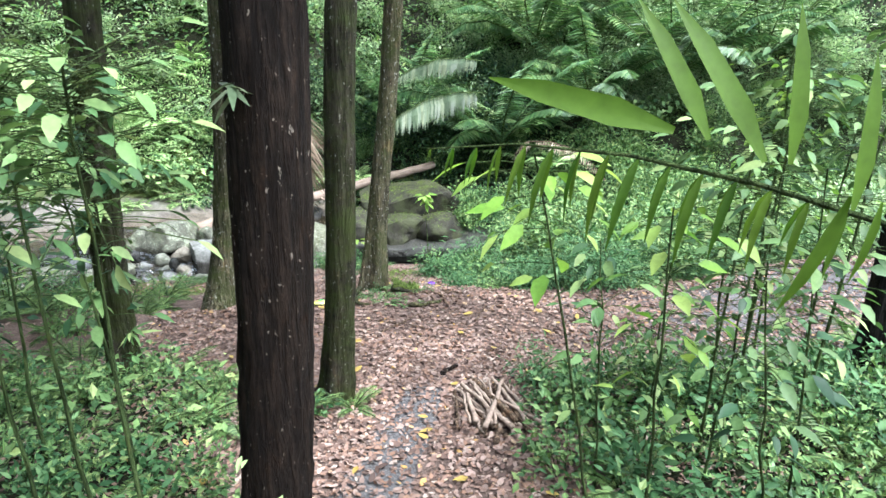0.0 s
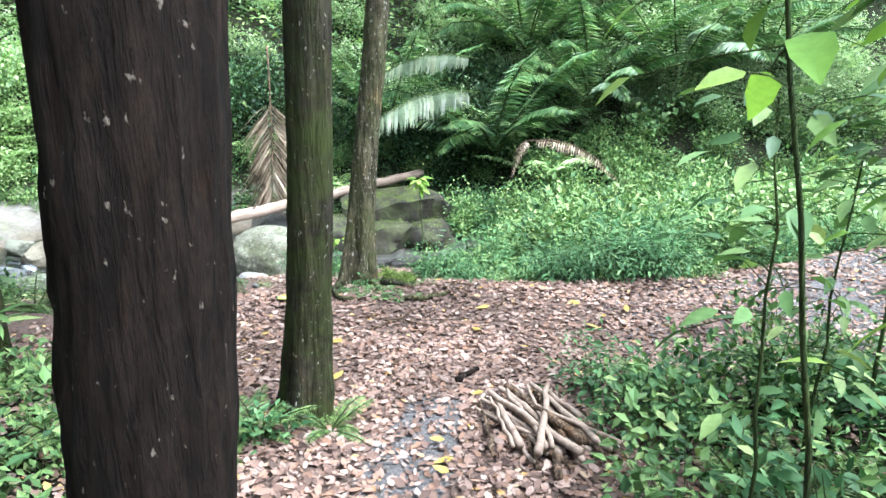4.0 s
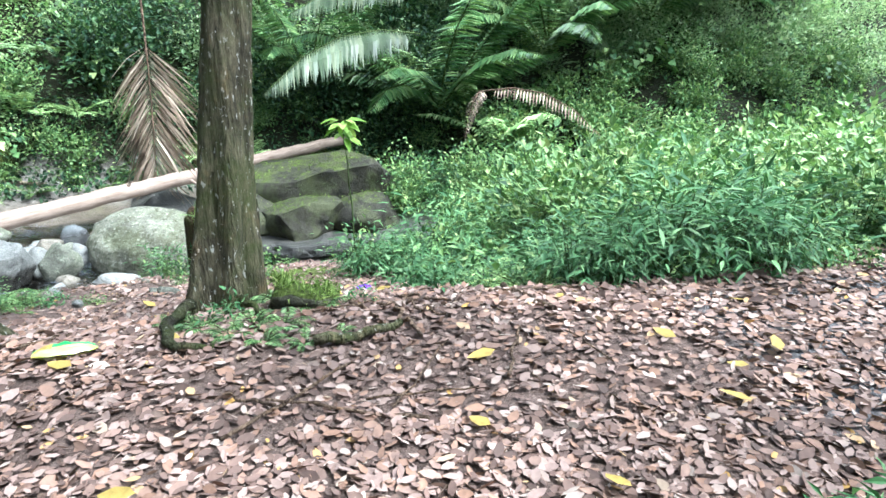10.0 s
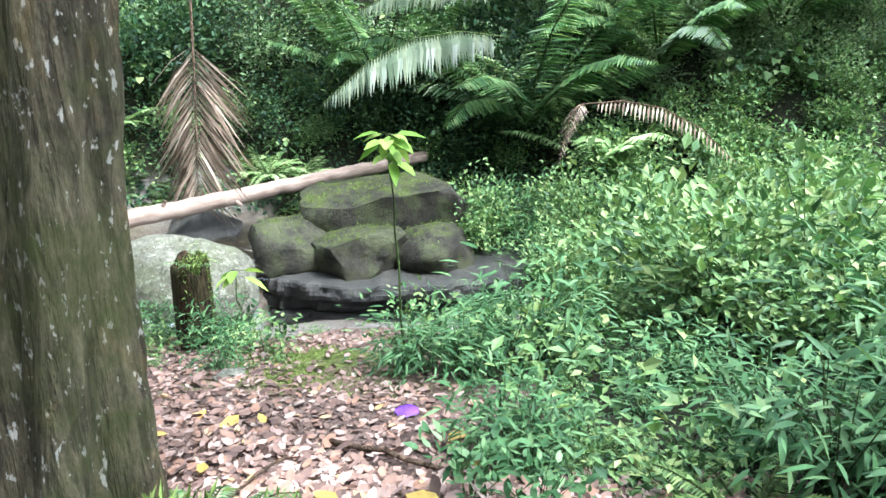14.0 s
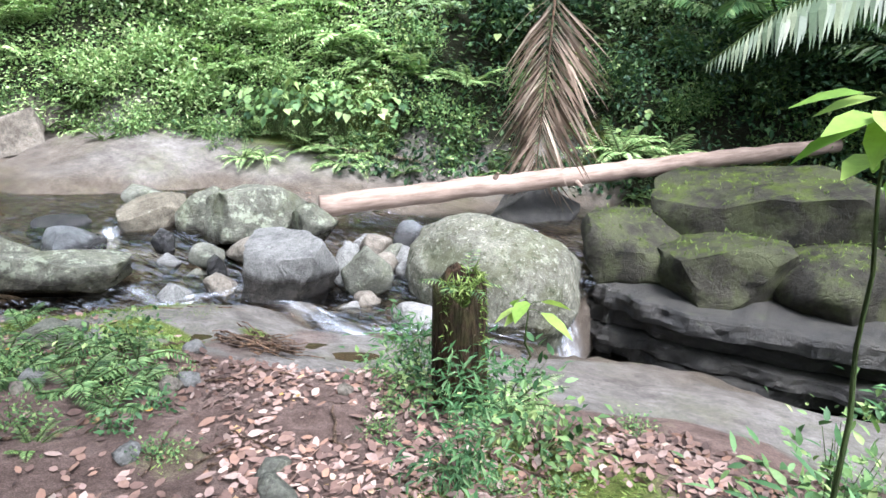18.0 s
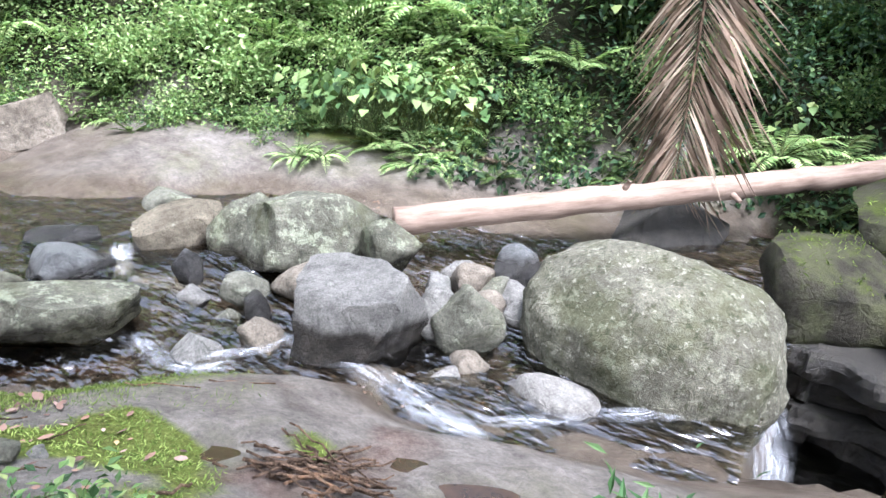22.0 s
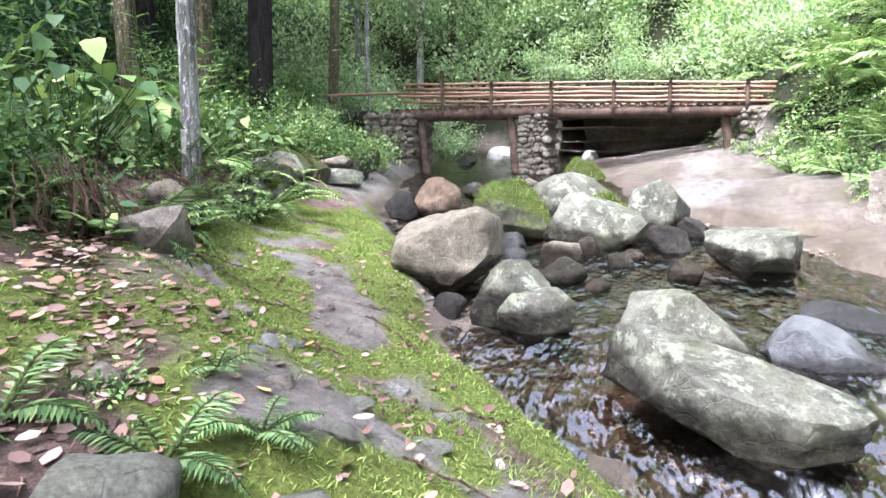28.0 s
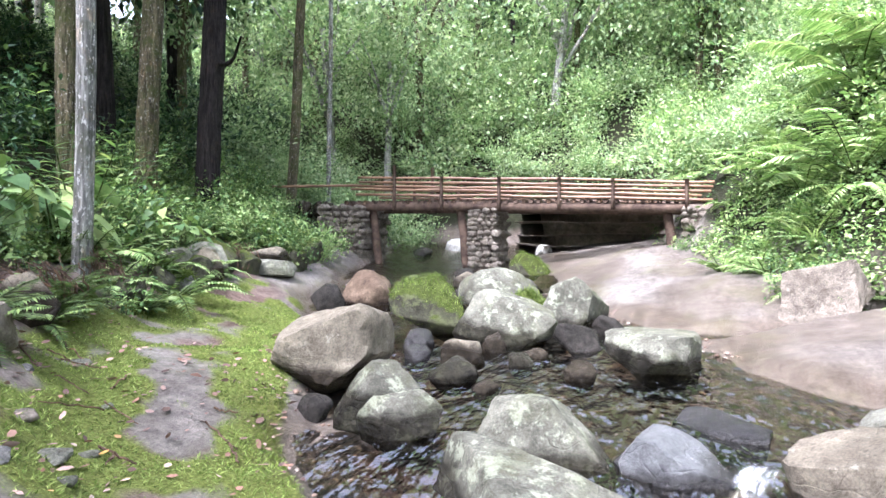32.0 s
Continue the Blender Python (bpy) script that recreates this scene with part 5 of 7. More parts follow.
# stones along the foot of the near bank, and dark rock beyond the bridge
for k, (x, y, w, h) in enumerate(((-9.4, 6.75, 0.5, 0.32), (-9.9, 6.55, 0.55, 0.4), (-10.4, 6.3, 0.6, 0.45), (-11.0, 6.3, 0.5, 0.3), (-11.6, 6.3, 0.7, 0.3), (-8.7, 6.95, 0.4, 0.25), (-7.9, 7.35, 0.35, 0.2), (-6.6, 7.8, 0.42, 0.3), (-12.4, 6.3, 0.5, 0.35), (-13.2, 6.0, 0.6, 0.4))):
    rock(x, y, gz(x, y), w, w * 0.75, h, 40 * k, ("moss", "tan", "moss")[k % 3], "weathered stone at the foot of the leafy bank", 700 + k, 0.1, group="stones of the near bank")
rock(-18.6, 9.2, -0.62, 0.5, 0.4, 0.35, 20, "white", "pale stone beyond the bridge", 721, 0.1)
rock(-18.2, 6.3, -0.62, 0.7, 0.5, 0.25, 50, "grey", "grey stone beyond the bridge", 722, 0.1)


def layered_wall(line, z0, z1, back, seed, label, beds=7, kind="dark"):
    """A dark rock face worn into level layers along a line in plan, closed by a rough top."""
    line = np.asarray(line, float)
    u = np.linspace(0, len(line) - 1, 120)
    px_ = np.stack([np.interp(u, np.arange(len(line)), line[:, k]) for k in (0, 1)], -1)
    px_[1:-1] = (px_[:-2] + 2 * px_[1:-1] + px_[2:]) / 4
    t = np.gradient(px_, axis=0)
    out = np.stack([t[:, 1], -t[:, 0]], -1) / np.linalg.norm(t, axis=1, keepdims=True)
    face = thing("rock_face", label, "rock", "stones of the stream bed")
    wave = [z0 + (z1 - z0) * (k / beds + (0.35 / beds) * fbm(u * 0.5 + 9 * k, 0 * u, seed, 2) * (0 < k < beds)) for k in range(beds + 1)]
    i = (np.arange(8)[:, None] * 120 + np.arange(119)[None]).ravel()
    for k in range(beds):
        push = 0.34 * vnoise(0 * u + 3.7 * k, u * 0.9, seed) + 0.12 * fbm(u * 2.4, 0 * u + 5 * k, seed + 3, 3)
        rows = []
        for q, inset in ((0.02, 0.7), (0.02, 0.03), (0.1, 0.0), (0.35, -0.01), (0.6, 0.0), (0.85, 0.01), (0.95, 0.04), (0.99, 0.12), (0.99, 0.7)):
            chip = 0.05 * fbm(u * 7, 0 * u + 3 * q + k, seed + 4, 3)
            p = px_ + out * (push + chip - inset)[:, None]
            if inset == 0.7 and q > 0.5 and k == beds - 1:
                p = px_ + np.array(back)
            rows.append(np.concatenate([p, (wave[k] + (wave[k + 1] - wave[k]) * q + 0.4 * chip)[:, None]], -1))
        part("rock_layer", np_mesh("rock_layer", np.concatenate(rows), np.stack([i, i + 1, i + 121, i + 120], -1), ROCK[kind], False), face)
    return face


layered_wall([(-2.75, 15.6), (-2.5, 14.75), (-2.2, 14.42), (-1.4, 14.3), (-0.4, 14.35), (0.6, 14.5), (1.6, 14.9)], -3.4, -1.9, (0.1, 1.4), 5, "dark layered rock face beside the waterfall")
layered_wall([(-18.3, 14.2), (-18.2, 12.4), (-18.6, 10.8), (-18.9, 9.6), (-20.2, 9.0), (-22.5, 8.8)], -1.2, 0.85, (-2.2, 0.6), 9, "long shaded rock shelf beyond the bridge", 7, "dry")


# small growth on the trunks
def trunk_tuft(x, y, z, n, size, mat, label, seed, tmpl=LANCE, name="trunk_plant"):
    r = np.random.default_rng(seed)
    a = r.uniform(0, 6.28, n)
    way = np.stack([np.cos(a), np.sin(a) - 0.6, r.uniform(-0.9, 0.5, n)], -1)
    return solo(name, np_mesh(name, *spread(*tmpl, turns(way, size=size * r.uniform(0.6, 1.2, n), r=r, tilt=0.4), r.normal(0, 0.015, (n, 3))), mat), label, "plant", "plants growing on trunks", at=(x, y, z))


trunk_tuft(-0.84, 2.66, 2.98, 9, 0.17, PALM_PALE, "withered pale tuft of leaves on the dark trunk", 1)
for k in range(12):
    a, z = 1.9 * k, 0.5 + 0.19 * k
    trunk_tuft(-2.77 + 0.052 * z + 0.13 * math.cos(a), 4.9 + 0.13 * math.sin(a) - 0.05, 0.24 + z, 12, 0.2, G2 if k % 2 else G1, "small leafy plant clinging to the trunk", 10 + k, OVAL if k % 3 else LANCE)
for x, y, z in ((-0.99, 2.6, 0.62), (-0.78, 2.6, 1.0), (-0.95, 2.58, 1.25)):
    trunk_tuft(x, y, z, 2, 0.07, G3, "single yellow-green leaf on the dark trunk", 40, OVAL)


# ---- plants ----
def twigs(r, tips, root=0.03, rad=0.008, base=(0, 0, 0)):
    out = []
    for t in tips:
        a = np.array(base) + np.array((*r.normal(0, root, 2), -0.04))
        out.append(tube(bend(a, t, np.array((t[0], t[1], 0)) * -0.12, 3, r, 0.01), np.linspace(rad, rad * 0.4, 3), 3, False))
    return join(out)


def shrub_shape(seed, height, width, leaves, leaf, tmpl, stems=11, low=0.25, spill=0.16, hang=0.3):
    """Stems from one root, and the leaves along them."""
    r = np.random.default_rng(seed)
    a = r.uniform(0, 6.28, stems)
    rad = width / 2 * np.sqrt(r.random(stems))
    tips = np.stack([rad * np.cos(a), rad * np.sin(a), height * (1 - 0.35 * (2 * rad / width) ** 2) * r.uniform(0.7, 1.05, stems)], -1)
    pick = r.integers(0, stems, leaves)
    s = low + (1 - low) * r.random((leaves, 1)) ** 0.7
    p = tips[pick] * s * (1 - 0.12 * (1 - s)) + r.normal(0, 1, (leaves, 3)) * width * spill * np.array((1, 1, 0.7))
    p[:, 2] = np.maximum(p[:, 2], 0.03)
    way = r.normal(0, 0.8, (leaves, 3)) * (1, 1, 1.1 - hang) + p / max(width, height) * 1.6 + (0, 0, -hang)
    lv = spread(*tmpl, turns(way, size=leaf * r.uniform(0.55, 1.3, leaves), r=r, tilt=0.35), p)
    return twigs(r, tips, 0.03, 0.003 + 0.004 * height), lv


def frond_shape(length, width, pairs, droop, rise, r, tmpl=SLIM, swing=0.0, hang=0.0, spine=0.012):
    """One feathered frond from the origin along +y: a rib and its leaflets. Returns rib and leaflets."""
    s = np.linspace(0, 1, 5)
    y = length * (s - 0.12 * s**2)
    z = rise * s - droop * s**2.2
    line = np.stack([swing * s**2, y, z], -1)
    rib = tube(line, np.linspace(spine, spine * 0.25, 5), 3, False)
    u = np.repeat(np.linspace(0.1, 0.99, pairs), 2)
    side = np.tile((-1.0, 1.0), pairs)
    p = np.stack([np.interp(u, s, line[:, k]) for k in range(3)], -1)
    lw = width / 2 * np.sin(np.pi * np.clip(u * 0.86 + 0.12, 0, 1)) ** 0.7 * r.uniform(0.85, 1.1, len(u))
    t = np.stack([0 * u, np.ones_like(u), (rise - 2.2 * droop * u**1.2) / length], -1)
    way = t * 0.55 + np.stack([side, 0 * u, 0 * u], -1) + np.stack([0 * u, 0 * u, -hang - 0.1 + r.normal(0, 0.06, len(u))], -1)
    return rib, spread(*tmpl, turns(way, size=lw, r=r, tilt=0.12), p)


def turned(vf, m):
    v, f = vf
    m = np.array(m)
    return v @ m[:3, :3].T + m[:3, 3], f


def fern_shape(seed, fronds, length, width, pairs=20, tmpl=SLIM, droop=0.5, rise=0.55):
    r = np.random.default_rng(seed)
    ribs, leaves = [], []
    for k in range(fronds):
        k_len = length * r.uniform(0.65, 1.1)
        rib, lv = frond_shape(k_len, width * r.uniform(0.8, 1.1), pairs, k_len * r.uniform(droop - 0.25, droop + 0.2), k_len * r.uniform(rise - 0.2, rise + 0.35), r, tmpl, r.normal(0, 0.1) * k_len)
        m = pose(0, 0, 0, 0, 0, 360 * k / fronds + r.uniform(-18, 18))
        ribs.append(turned(rib, m)), leaves.append(turned(lv, m))
    return join(ribs), join(leaves)


def broad_shape(seed, leaves, height, width, leaf, tmpl=None):
    """Large leaves, heart-shaped as a rule, on bare stalks."""
    r = np.random.default_rng(seed)
    a, q = r.uniform(0, 6.28, leaves), np.sqrt(r.random(leaves))
    tips = np.stack([q * np.cos(a) * width / 2, q * np.sin(a) * width / 2, height * (1.05 - 0.55 * q**2) * r.uniform(0.6, 1.0, leaves)], -1)
    way = np.stack([np.cos(a), np.sin(a), -0.55 + 0 * a], -1) + r.normal(0, 0.3, (leaves, 3))
    return twigs(r, tips, 0.08, 0.006), spread(*(tmpl or HEART), turns(way, size=leaf * r.uniform(0.6, 1.2, leaves), r=r, tilt=0.3), tips)


def grass_shape(seed, n=70, length=0.5):
    """A tuft of long arching blades."""
    r = np.random.default_rng(seed)
    a = r.uniform(0, 6.28, n)
    way = np.stack([np.cos(a), np.sin(a), r.uniform(0.5, 1.8, n)], -1)
    lv = spread(*blade(0.035, (0, 0.3, 0.65, 1.0), (0.7, 1.0, 0.7, 0.1), 0.1, 0.55), turns(way, size=length * r.uniform(0.5, 1.15, n), r=r, tilt=0.15), np.stack([r.normal(0, 0.07, n), r.normal(0, 0.07, n), 0 * a], -1))
    return twigs(r, lv[0][3:30:12], 0.02, 0.003), lv


FROND = (SLIM[0] * (1.25, 1, 1.6), SLIM[1])
SHAPES = {}


def shape(kind, k):
    if (kind, k) not in SHAPES:
        q = 1000 + 17 * k + sum(map(ord, kind))
        make = {
            "shrub": lambda: (shrub_shape(q, 0.85, 1.05, 900, 0.085, KITE), G1, "bushy green shrub with small oval leaves"),
            "thicket": lambda: (shrub_shape(q, 1.5, 1.9, 1150, 0.115, KITE, 12), G2, "dense dark green shrub on the slope"),
            "bright_shrub": lambda: (shrub_shape(q, 0.8, 1.1, 900, 0.08, KITE), G3, "light green shrub with small leaves"),
            "leafy_bush": lambda: (shrub_shape(q, 0.95, 1.0, 1000, 0.08, KITE, 16), G1, "leafy bush with oval green leaves"),
            "lance_bush": lambda: (shrub_shape(q, 0.7, 0.85, 480, 0.125, THIN, 16, 0.06, 0.16, 0.7), G4, "bush with narrow blue-green leaves beside the clearing"),
            "lance_fine": lambda: (shrub_shape(q, 0.75, 0.9, 460, 0.12, LANCE, 16, 0.06, 0.16, 0.75), G4, "bush with narrow blue-green leaves beside the trail"),
            "leafy_fine": lambda: (shrub_shape(q, 0.9, 0.95, 340, 0.095, OVAL, 16, 0.05), G1, "leafy bush with small oval leaves beside the trail"),
            "low_plant": lambda: (shrub_shape(q, 0.34, 0.5, 110, 0.08, OVAL, 9, 0.3), G4, "low plant with oval dark green leaves"),
            "herb": lambda: (shrub_shape(q, 0.34, 0.6, 280, 0.06, KITE, 9, 0.3), G1, "low leafy herb covering the soil"),
            "fern": lambda: (fern_shape(q, 13, 0.56, 0.18, 26), FERN, "fern with arching feathered fronds"),
            "shelf_fern": lambda: (fern_shape(q, 9, 0.6, 0.25, 15, FROND, 0.6, 0.62), LACY, "light green fern with curved narrow leaflets"),
            "bright_fern": lambda: (fern_shape(q, 12, 0.8, 0.26, 22), G3, "light green fern with arching fronds"),
            "great_fern": lambda: (fern_shape(q, 10, 1.7, 0.6, 30, LANCE, 0.55, 0.7), G3, "large bright fern with long drooping fronds"),
            "tuft": lambda: (grass_shape(q), G3, "tuft of long light green grass"),
            "taro": lambda: (broad_shape(q, 54, 0.95, 1.2, 0.14), G1, "clump of heart-shaped leaves on tall stalks"),
            "canna": lambda: (broad_shape(q, 13, 0.75, 0.55, 0.42, blade(0.36, droop=0.3)), G1, "plant with a few long paddle-shaped leaves"),
            "ginger": lambda: (fern_shape(q, 8, 1.25, 0.55, 11, LANCE, 0.25, 1.3), G1, "tall leafy stems with long narrow leaves"),
        }[kind]
        (st, lv), mat, label = make()
        SHAPES[kind, k] = (np_mesh(kind + "_stem", *st, GREEN_STEM), np_mesh(kind + "_foliage", *lv, mat, kind in ("low_plant", "taro", "canna", "lance_fine", "leafy_fine", "ginger")), label)
    return SHAPES[kind, k]


FIRST = {}
NAMES = {"shelf_fern": "fern", "lance_fine": "bush", "leafy_fine": "bush", "lance_bush": "bush", "leafy_bush": "bush", "bright_shrub": "shrub", "thicket": "shrub", "bright_fern": "bracken", "great_fern": "tree_fern", "herb": "ground_herb", "taro": "broadleaf_plant", "ginger": "broadleaf_plant", "canna": "broadleaf_plant",  "tuft": "grass_tuft"}


def plant_at(kind, k, m, group):
    key = (kind, k, group)
    if key not in FIRST:
        st, lv, label = shape(kind, k)
        t = thing(NAMES.get(kind, kind), label, "fern" if "fern" in kind else "plant", group)
        tagged(part("stem", st, t), kind="stuff"), tagged(part("foliage", lv, t), kind="stuff")
        t.matrix_basis = m
        FIRST[key] = t
        return t
    t = FIRST[key]
    keep = t.matrix_basis.copy()
    t.matrix_basis = Matrix.Identity(4)
    c = copy_thing(t, m)
    t.matrix_basis = keep
    return c


def plant(kind, k, x, y, size=1.0, turn=0.0, group="", z=None, lean=(0, 0), tall=1.0):
    z = gz(x, y) if z is None else z
    return plant_at(kind, k, pose(x, y, z, lean[0], lean[1], turn) @ Matrix.Diagonal((size, size, size * tall, 1)), group)


def scatter(x0, x1, y0, y1, cell, keep, kinds, group, lo=0.8, hi=1.3, variants=3, clear=0.5, uneven=0.0):
    """Plants on a loose grid wherever keep allows, off the line walked."""
    xs, ys = np.meshgrid(np.arange(x0, x1, cell), np.arange(y0, y1, cell))
    xs = xs.ravel() + rng.uniform(-0.45, 0.45, xs.size) * cell
    ys = ys.ravel() + rng.uniform(-0.45, 0.45, ys.size) * cell
    ok = keep(xs, ys) & (off_way(xs, ys) > clear)
    names, odds = zip(*kinds)
    odds = np.array(odds) / sum(odds)
    zs = ground_z(xs, ys)
    lump = fbm(xs * 0.8, ys * 0.8, len(group), 2)
    pick = np.searchsorted(np.cumsum(odds), np.clip((0.5 + 1.5 * fbm(xs * 0.9, ys * 0.9, 7 + len(group), 2) + rng.normal(0, 0.22, xs.size)) % 1.0, 0, 0.999))
    for x, y, z, big, k in zip(xs[ok], ys[ok], zs[ok], lump[ok], pick[ok]):
        kind = names[min(k, len(names) - 1)]
        if off_way(np.array([x]), np.array([y]))[0] < 2.3:
            kind = {"lance_bush": "lance_fine", "leafy_bush": "leafy_fine", "shrub": "lance_fine", "bright_shrub": "leafy_fine"}.get(kind, kind)
        plant(kind, int(rng.integers(0, variants)), x, y, rng.uniform(lo, hi) * float(np.clip(1 + uneven * 1.6 * big, 0.6, 1.2)), rng.uniform(0, 360), group, z - 0.03, (rng.uniform(-8, 8), rng.uniform(-8, 8)))


def mass(name, label, x0, x1, y0, y1, cell, keep, kinds, mat, lo, hi):
    """Growth too far or too dense to tell apart, as one mesh."""
    xs, ys = np.meshgrid(np.arange(x0, x1, cell), np.arange(y0, y1, cell))
    xs = xs.ravel() + rng.uniform(-0.45, 0.45, xs.size) * cell
    ys = ys.ravel() + rng.uniform(-0.45, 0.45, ys.size) * cell
    ok = keep(xs, ys)
    xs, ys = xs[ok], ys[ok]
    zs = ground_z(xs, ys)
    out = []
    for x, y, z in zip(xs, ys, zs):
        me_ = shape(kinds[rng.integers(0, len(kinds))], int(rng.integers(0, 3)))[1]
        if me_.name not in RAW:
            v = np.empty(len(me_.vertices) * 3, np.float32)
            me_.vertices.foreach_get("co", v)
            q = np.empty(len(me_.loops), np.int32)
            me_.loops.foreach_get("vertex_index", q)
            RAW[me_.name] = (v.reshape(-1, 3), q.reshape(-1, 4))
        s = rng.uniform(lo, hi)
        out.append(turned(RAW[me_.name], pose(x, y, z - 0.05, rng.uniform(-8, 8), rng.uniform(-8, 8), rng.uniform(0, 360)) @ Matrix.Scale(s, 4)))
    return solo(name, np_mesh(name, *join(out), mat, False), label, "plants", kind="stuff")


RAW = {}


def bank_past(x, y):
    bw = np.interp(x, [-11, -9, -6.5, -5, -4, -2.8, -2], [2.4, 2.2, 1.4, 1.6, 1.7, 0.9, 0.4])
    return y - far_shore(x) - bw


FARBANK = "growth on the far bank"
# left bank paler, grotto darker: light and shade put into leaf colours
scatter(-16.5, 9, 5, 25, 0.52, lambda x, y: (bank_past(x, y) > -0.3) & (bank_past(x, y) < 1.7) & (x < -6.5) & (bank_past(x, y) > 0.55 * step(-10.5, -12, x)) & (fbm(x * 0.9, y * 0.9, 68, 2) > -0.22) & ~((x > -17.6) & (x < -15.3) & (y < 13.4)), [("bright_shrub", 5), ("bright_fern", 9), ("fern", 1), ("taro", 0.4)], FARBANK, 0.7, 1.25)
scatter(-13, -6.2, 11, 19.5, 0.42, lambda x, y: (bank_past(x, y) > -0.35 + 0.2 * np.sin(5 * x)) & (bank_past(x, y) < 1.5) & (fbm(x * 0.8, y * 0.8, 66, 2) > -0.02), [("tuft", 1)], "grass of the far bank", 0.7, 1.25)
scatter(-10.5, -6.2, 13, 19.5, 0.4, lambda x, y: (bank_past(x, y) > 0.0) & (bank_past(x, y) < 1.7), [("bright_fern", 5), ("herb", 4), ("bright_shrub", 2)], FARBANK, 0.6, 1.0)
scatter(-8, 14, 5, 26, 0.68, lambda x, y: (bank_past(x, y) > 0.0) & (bank_past(x, y) < 1.9) & (x >= -6.5) & ((x < -5.9) | (x > 0.4)), [("shrub", 4), ("leafy_bush", 2), ("bright_fern", 2), ("taro", 0.6), ("great_fern", 0.4)], FARBANK, 0.8, 1.4)
scatter(-5.9, 0.4, 5, 26, 0.68, lambda x, y: (bank_past(x, y) > 0.0) & (bank_past(x, y) < 1.9), [("thicket", 2), ("fern", 4), ("shrub", 2), ("leafy_bush", 2), ("taro", 1.0)], FARBANK, 0.6, 1.1)
scatter(-4.6, 3.4, 15, 23, 0.95, lambda x, y: (bank_past(x, y) > 0.45) & (bank_past(x, y) < 2.6), [("thicket", 1)], "overhanging shrubs above the grotto", 0.8, 1.15)
scatter(-13, -6.0, 10, 19, 0.36, lambda x, y: (bank_past(x, y) > -0.45 + 0.25 * np.sin(4 * x)) & (bank_past(x, y) < 0.35), [("herb", 5), ("bright_fern", 3), ("fern", 2)], "low growth at the rim of the bedrock", 0.6, 1.05)
scatter(-15.6, -10.5, 10, 15.5, 0.42, lambda x, y: (bank_past(x, y) > -0.2) & (bank_past(x, y) < 0.8), [("herb", 5), ("bright_fern", 3), ("fern", 3)], "low growth beside the footbridge", 0.5, 0.85)
scatter(-6.0, 3, 14, 21, 0.5, lambda x, y: (bank_past(x, y) > -0.5) & (bank_past(x, y) < 0.5), [("herb", 2), ("fern", 5)], "low growth under the far bank", 0.6, 1.1)
mass("bank_growth", "dense light green growth covering the far bank", -26, 24, 5, 36, 0.97, lambda x, y: ((bank_past(x, y) > 1.7) | ((x > 13) & (bank_past(x, y) > -1))) & (bank_past(x, y) < 5.5) & ~((x > -17.6) & (x < -15.4) & (y < 13.4)), ["bright_shrub", "shrub", "bright_fern"], FAR_HAZED, 0.9, 1.4)
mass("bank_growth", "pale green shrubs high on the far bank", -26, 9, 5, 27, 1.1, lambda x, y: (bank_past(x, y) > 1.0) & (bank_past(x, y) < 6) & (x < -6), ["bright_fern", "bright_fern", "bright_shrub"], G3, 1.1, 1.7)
mass("slope_growth", "leafy shrubs covering the upper slope", -30, 26, 5, 32, 1.6, lambda x, y: (bank_past(x, y) >= 5.5) & (bank_past(x, y) < 15) & (y < 21 + 0.75 * np.maximum(x + 8, 0)), ["thicket"], FAR_HAZED, 1.3, 2.0)
mass("hill_growth", "light green shrubs and ferns at the foot of the hillside", -25, -18.9, 2, 19, 1.0, lambda x, y: (x < -22.5) | (np.abs(y - 9.5) > 3.9), ["bright_shrub", "bright_fern", "shrub"], FAR_HAZED, 0.9, 1.4)
mass("valley_growth", "light green growth on the hillside beyond the bridge", -37, -17.6, -13, 23, 1.55, lambda x, y: ((np.abs(y - 8.0) > 3.6 + 0.1 * (x + 18)) | (x < -22.5)), ["bright_shrub", "shrub", "thicket", "bright_fern"], FAR_HAZED, 1.0, 1.7)
RIGHT = "growth between the trail and the pool"
scatter(0.0, 4.6, 7, 10.6, 0.27, lambda x, y: (y > verge(x) + 0.12) & (y < verge(x) + 0.8) & (y < near_shore(x)) & (x > 0.15 + 0.2 * (y - 8.6)), [("herb", 6), ("lance_bush", 3), ("fern", 1)], "low skirt of the bushes", 0.45, 0.75, clear=0.5)
scatter(-0.4, 7, 7, 18, 0.48, lambda x, y: (y > verge(x) + 0.42) & (y < verge(x) + 2.6) & (y < near_shore(x) + 0.2) & (x > 0.28 + 0.2 * (y - 8.6)) & ~((x < 1.5) & (y > near_shore(x) - 2.3)), [("lance_bush", 6), ("bright_shrub", 0.6), ("shrub", 3), ("fern", 2), ("herb", 2)], RIGHT, 0.5, 1.1, clear=0.6, uneven=1.0)
scatter(-0.2, 12, 9, 20, 0.7, lambda x, y: (y >= verge(x) + 2.6) & (y < near_shore(x) + 0.6) & (x > 1.3), [("leafy_bush", 3), ("shrub", 4), ("bright_shrub", 1.5), ("bright_fern", 1)], RIGHT, 0.75, 1.5, uneven=0.9)
scatter(-1.0, 0.9, 9.6, 11.5, 0.34, lambda x, y: (x > -0.4 + 0.3 * np.abs(y - 10.2)) & (near_shore(x) - y > 2.1), [("lance_fine", 5), ("herb", 2), ("leafy_fine", 1)], "bushes above the rock ledge", 0.42, 0.66, clear=0.75)
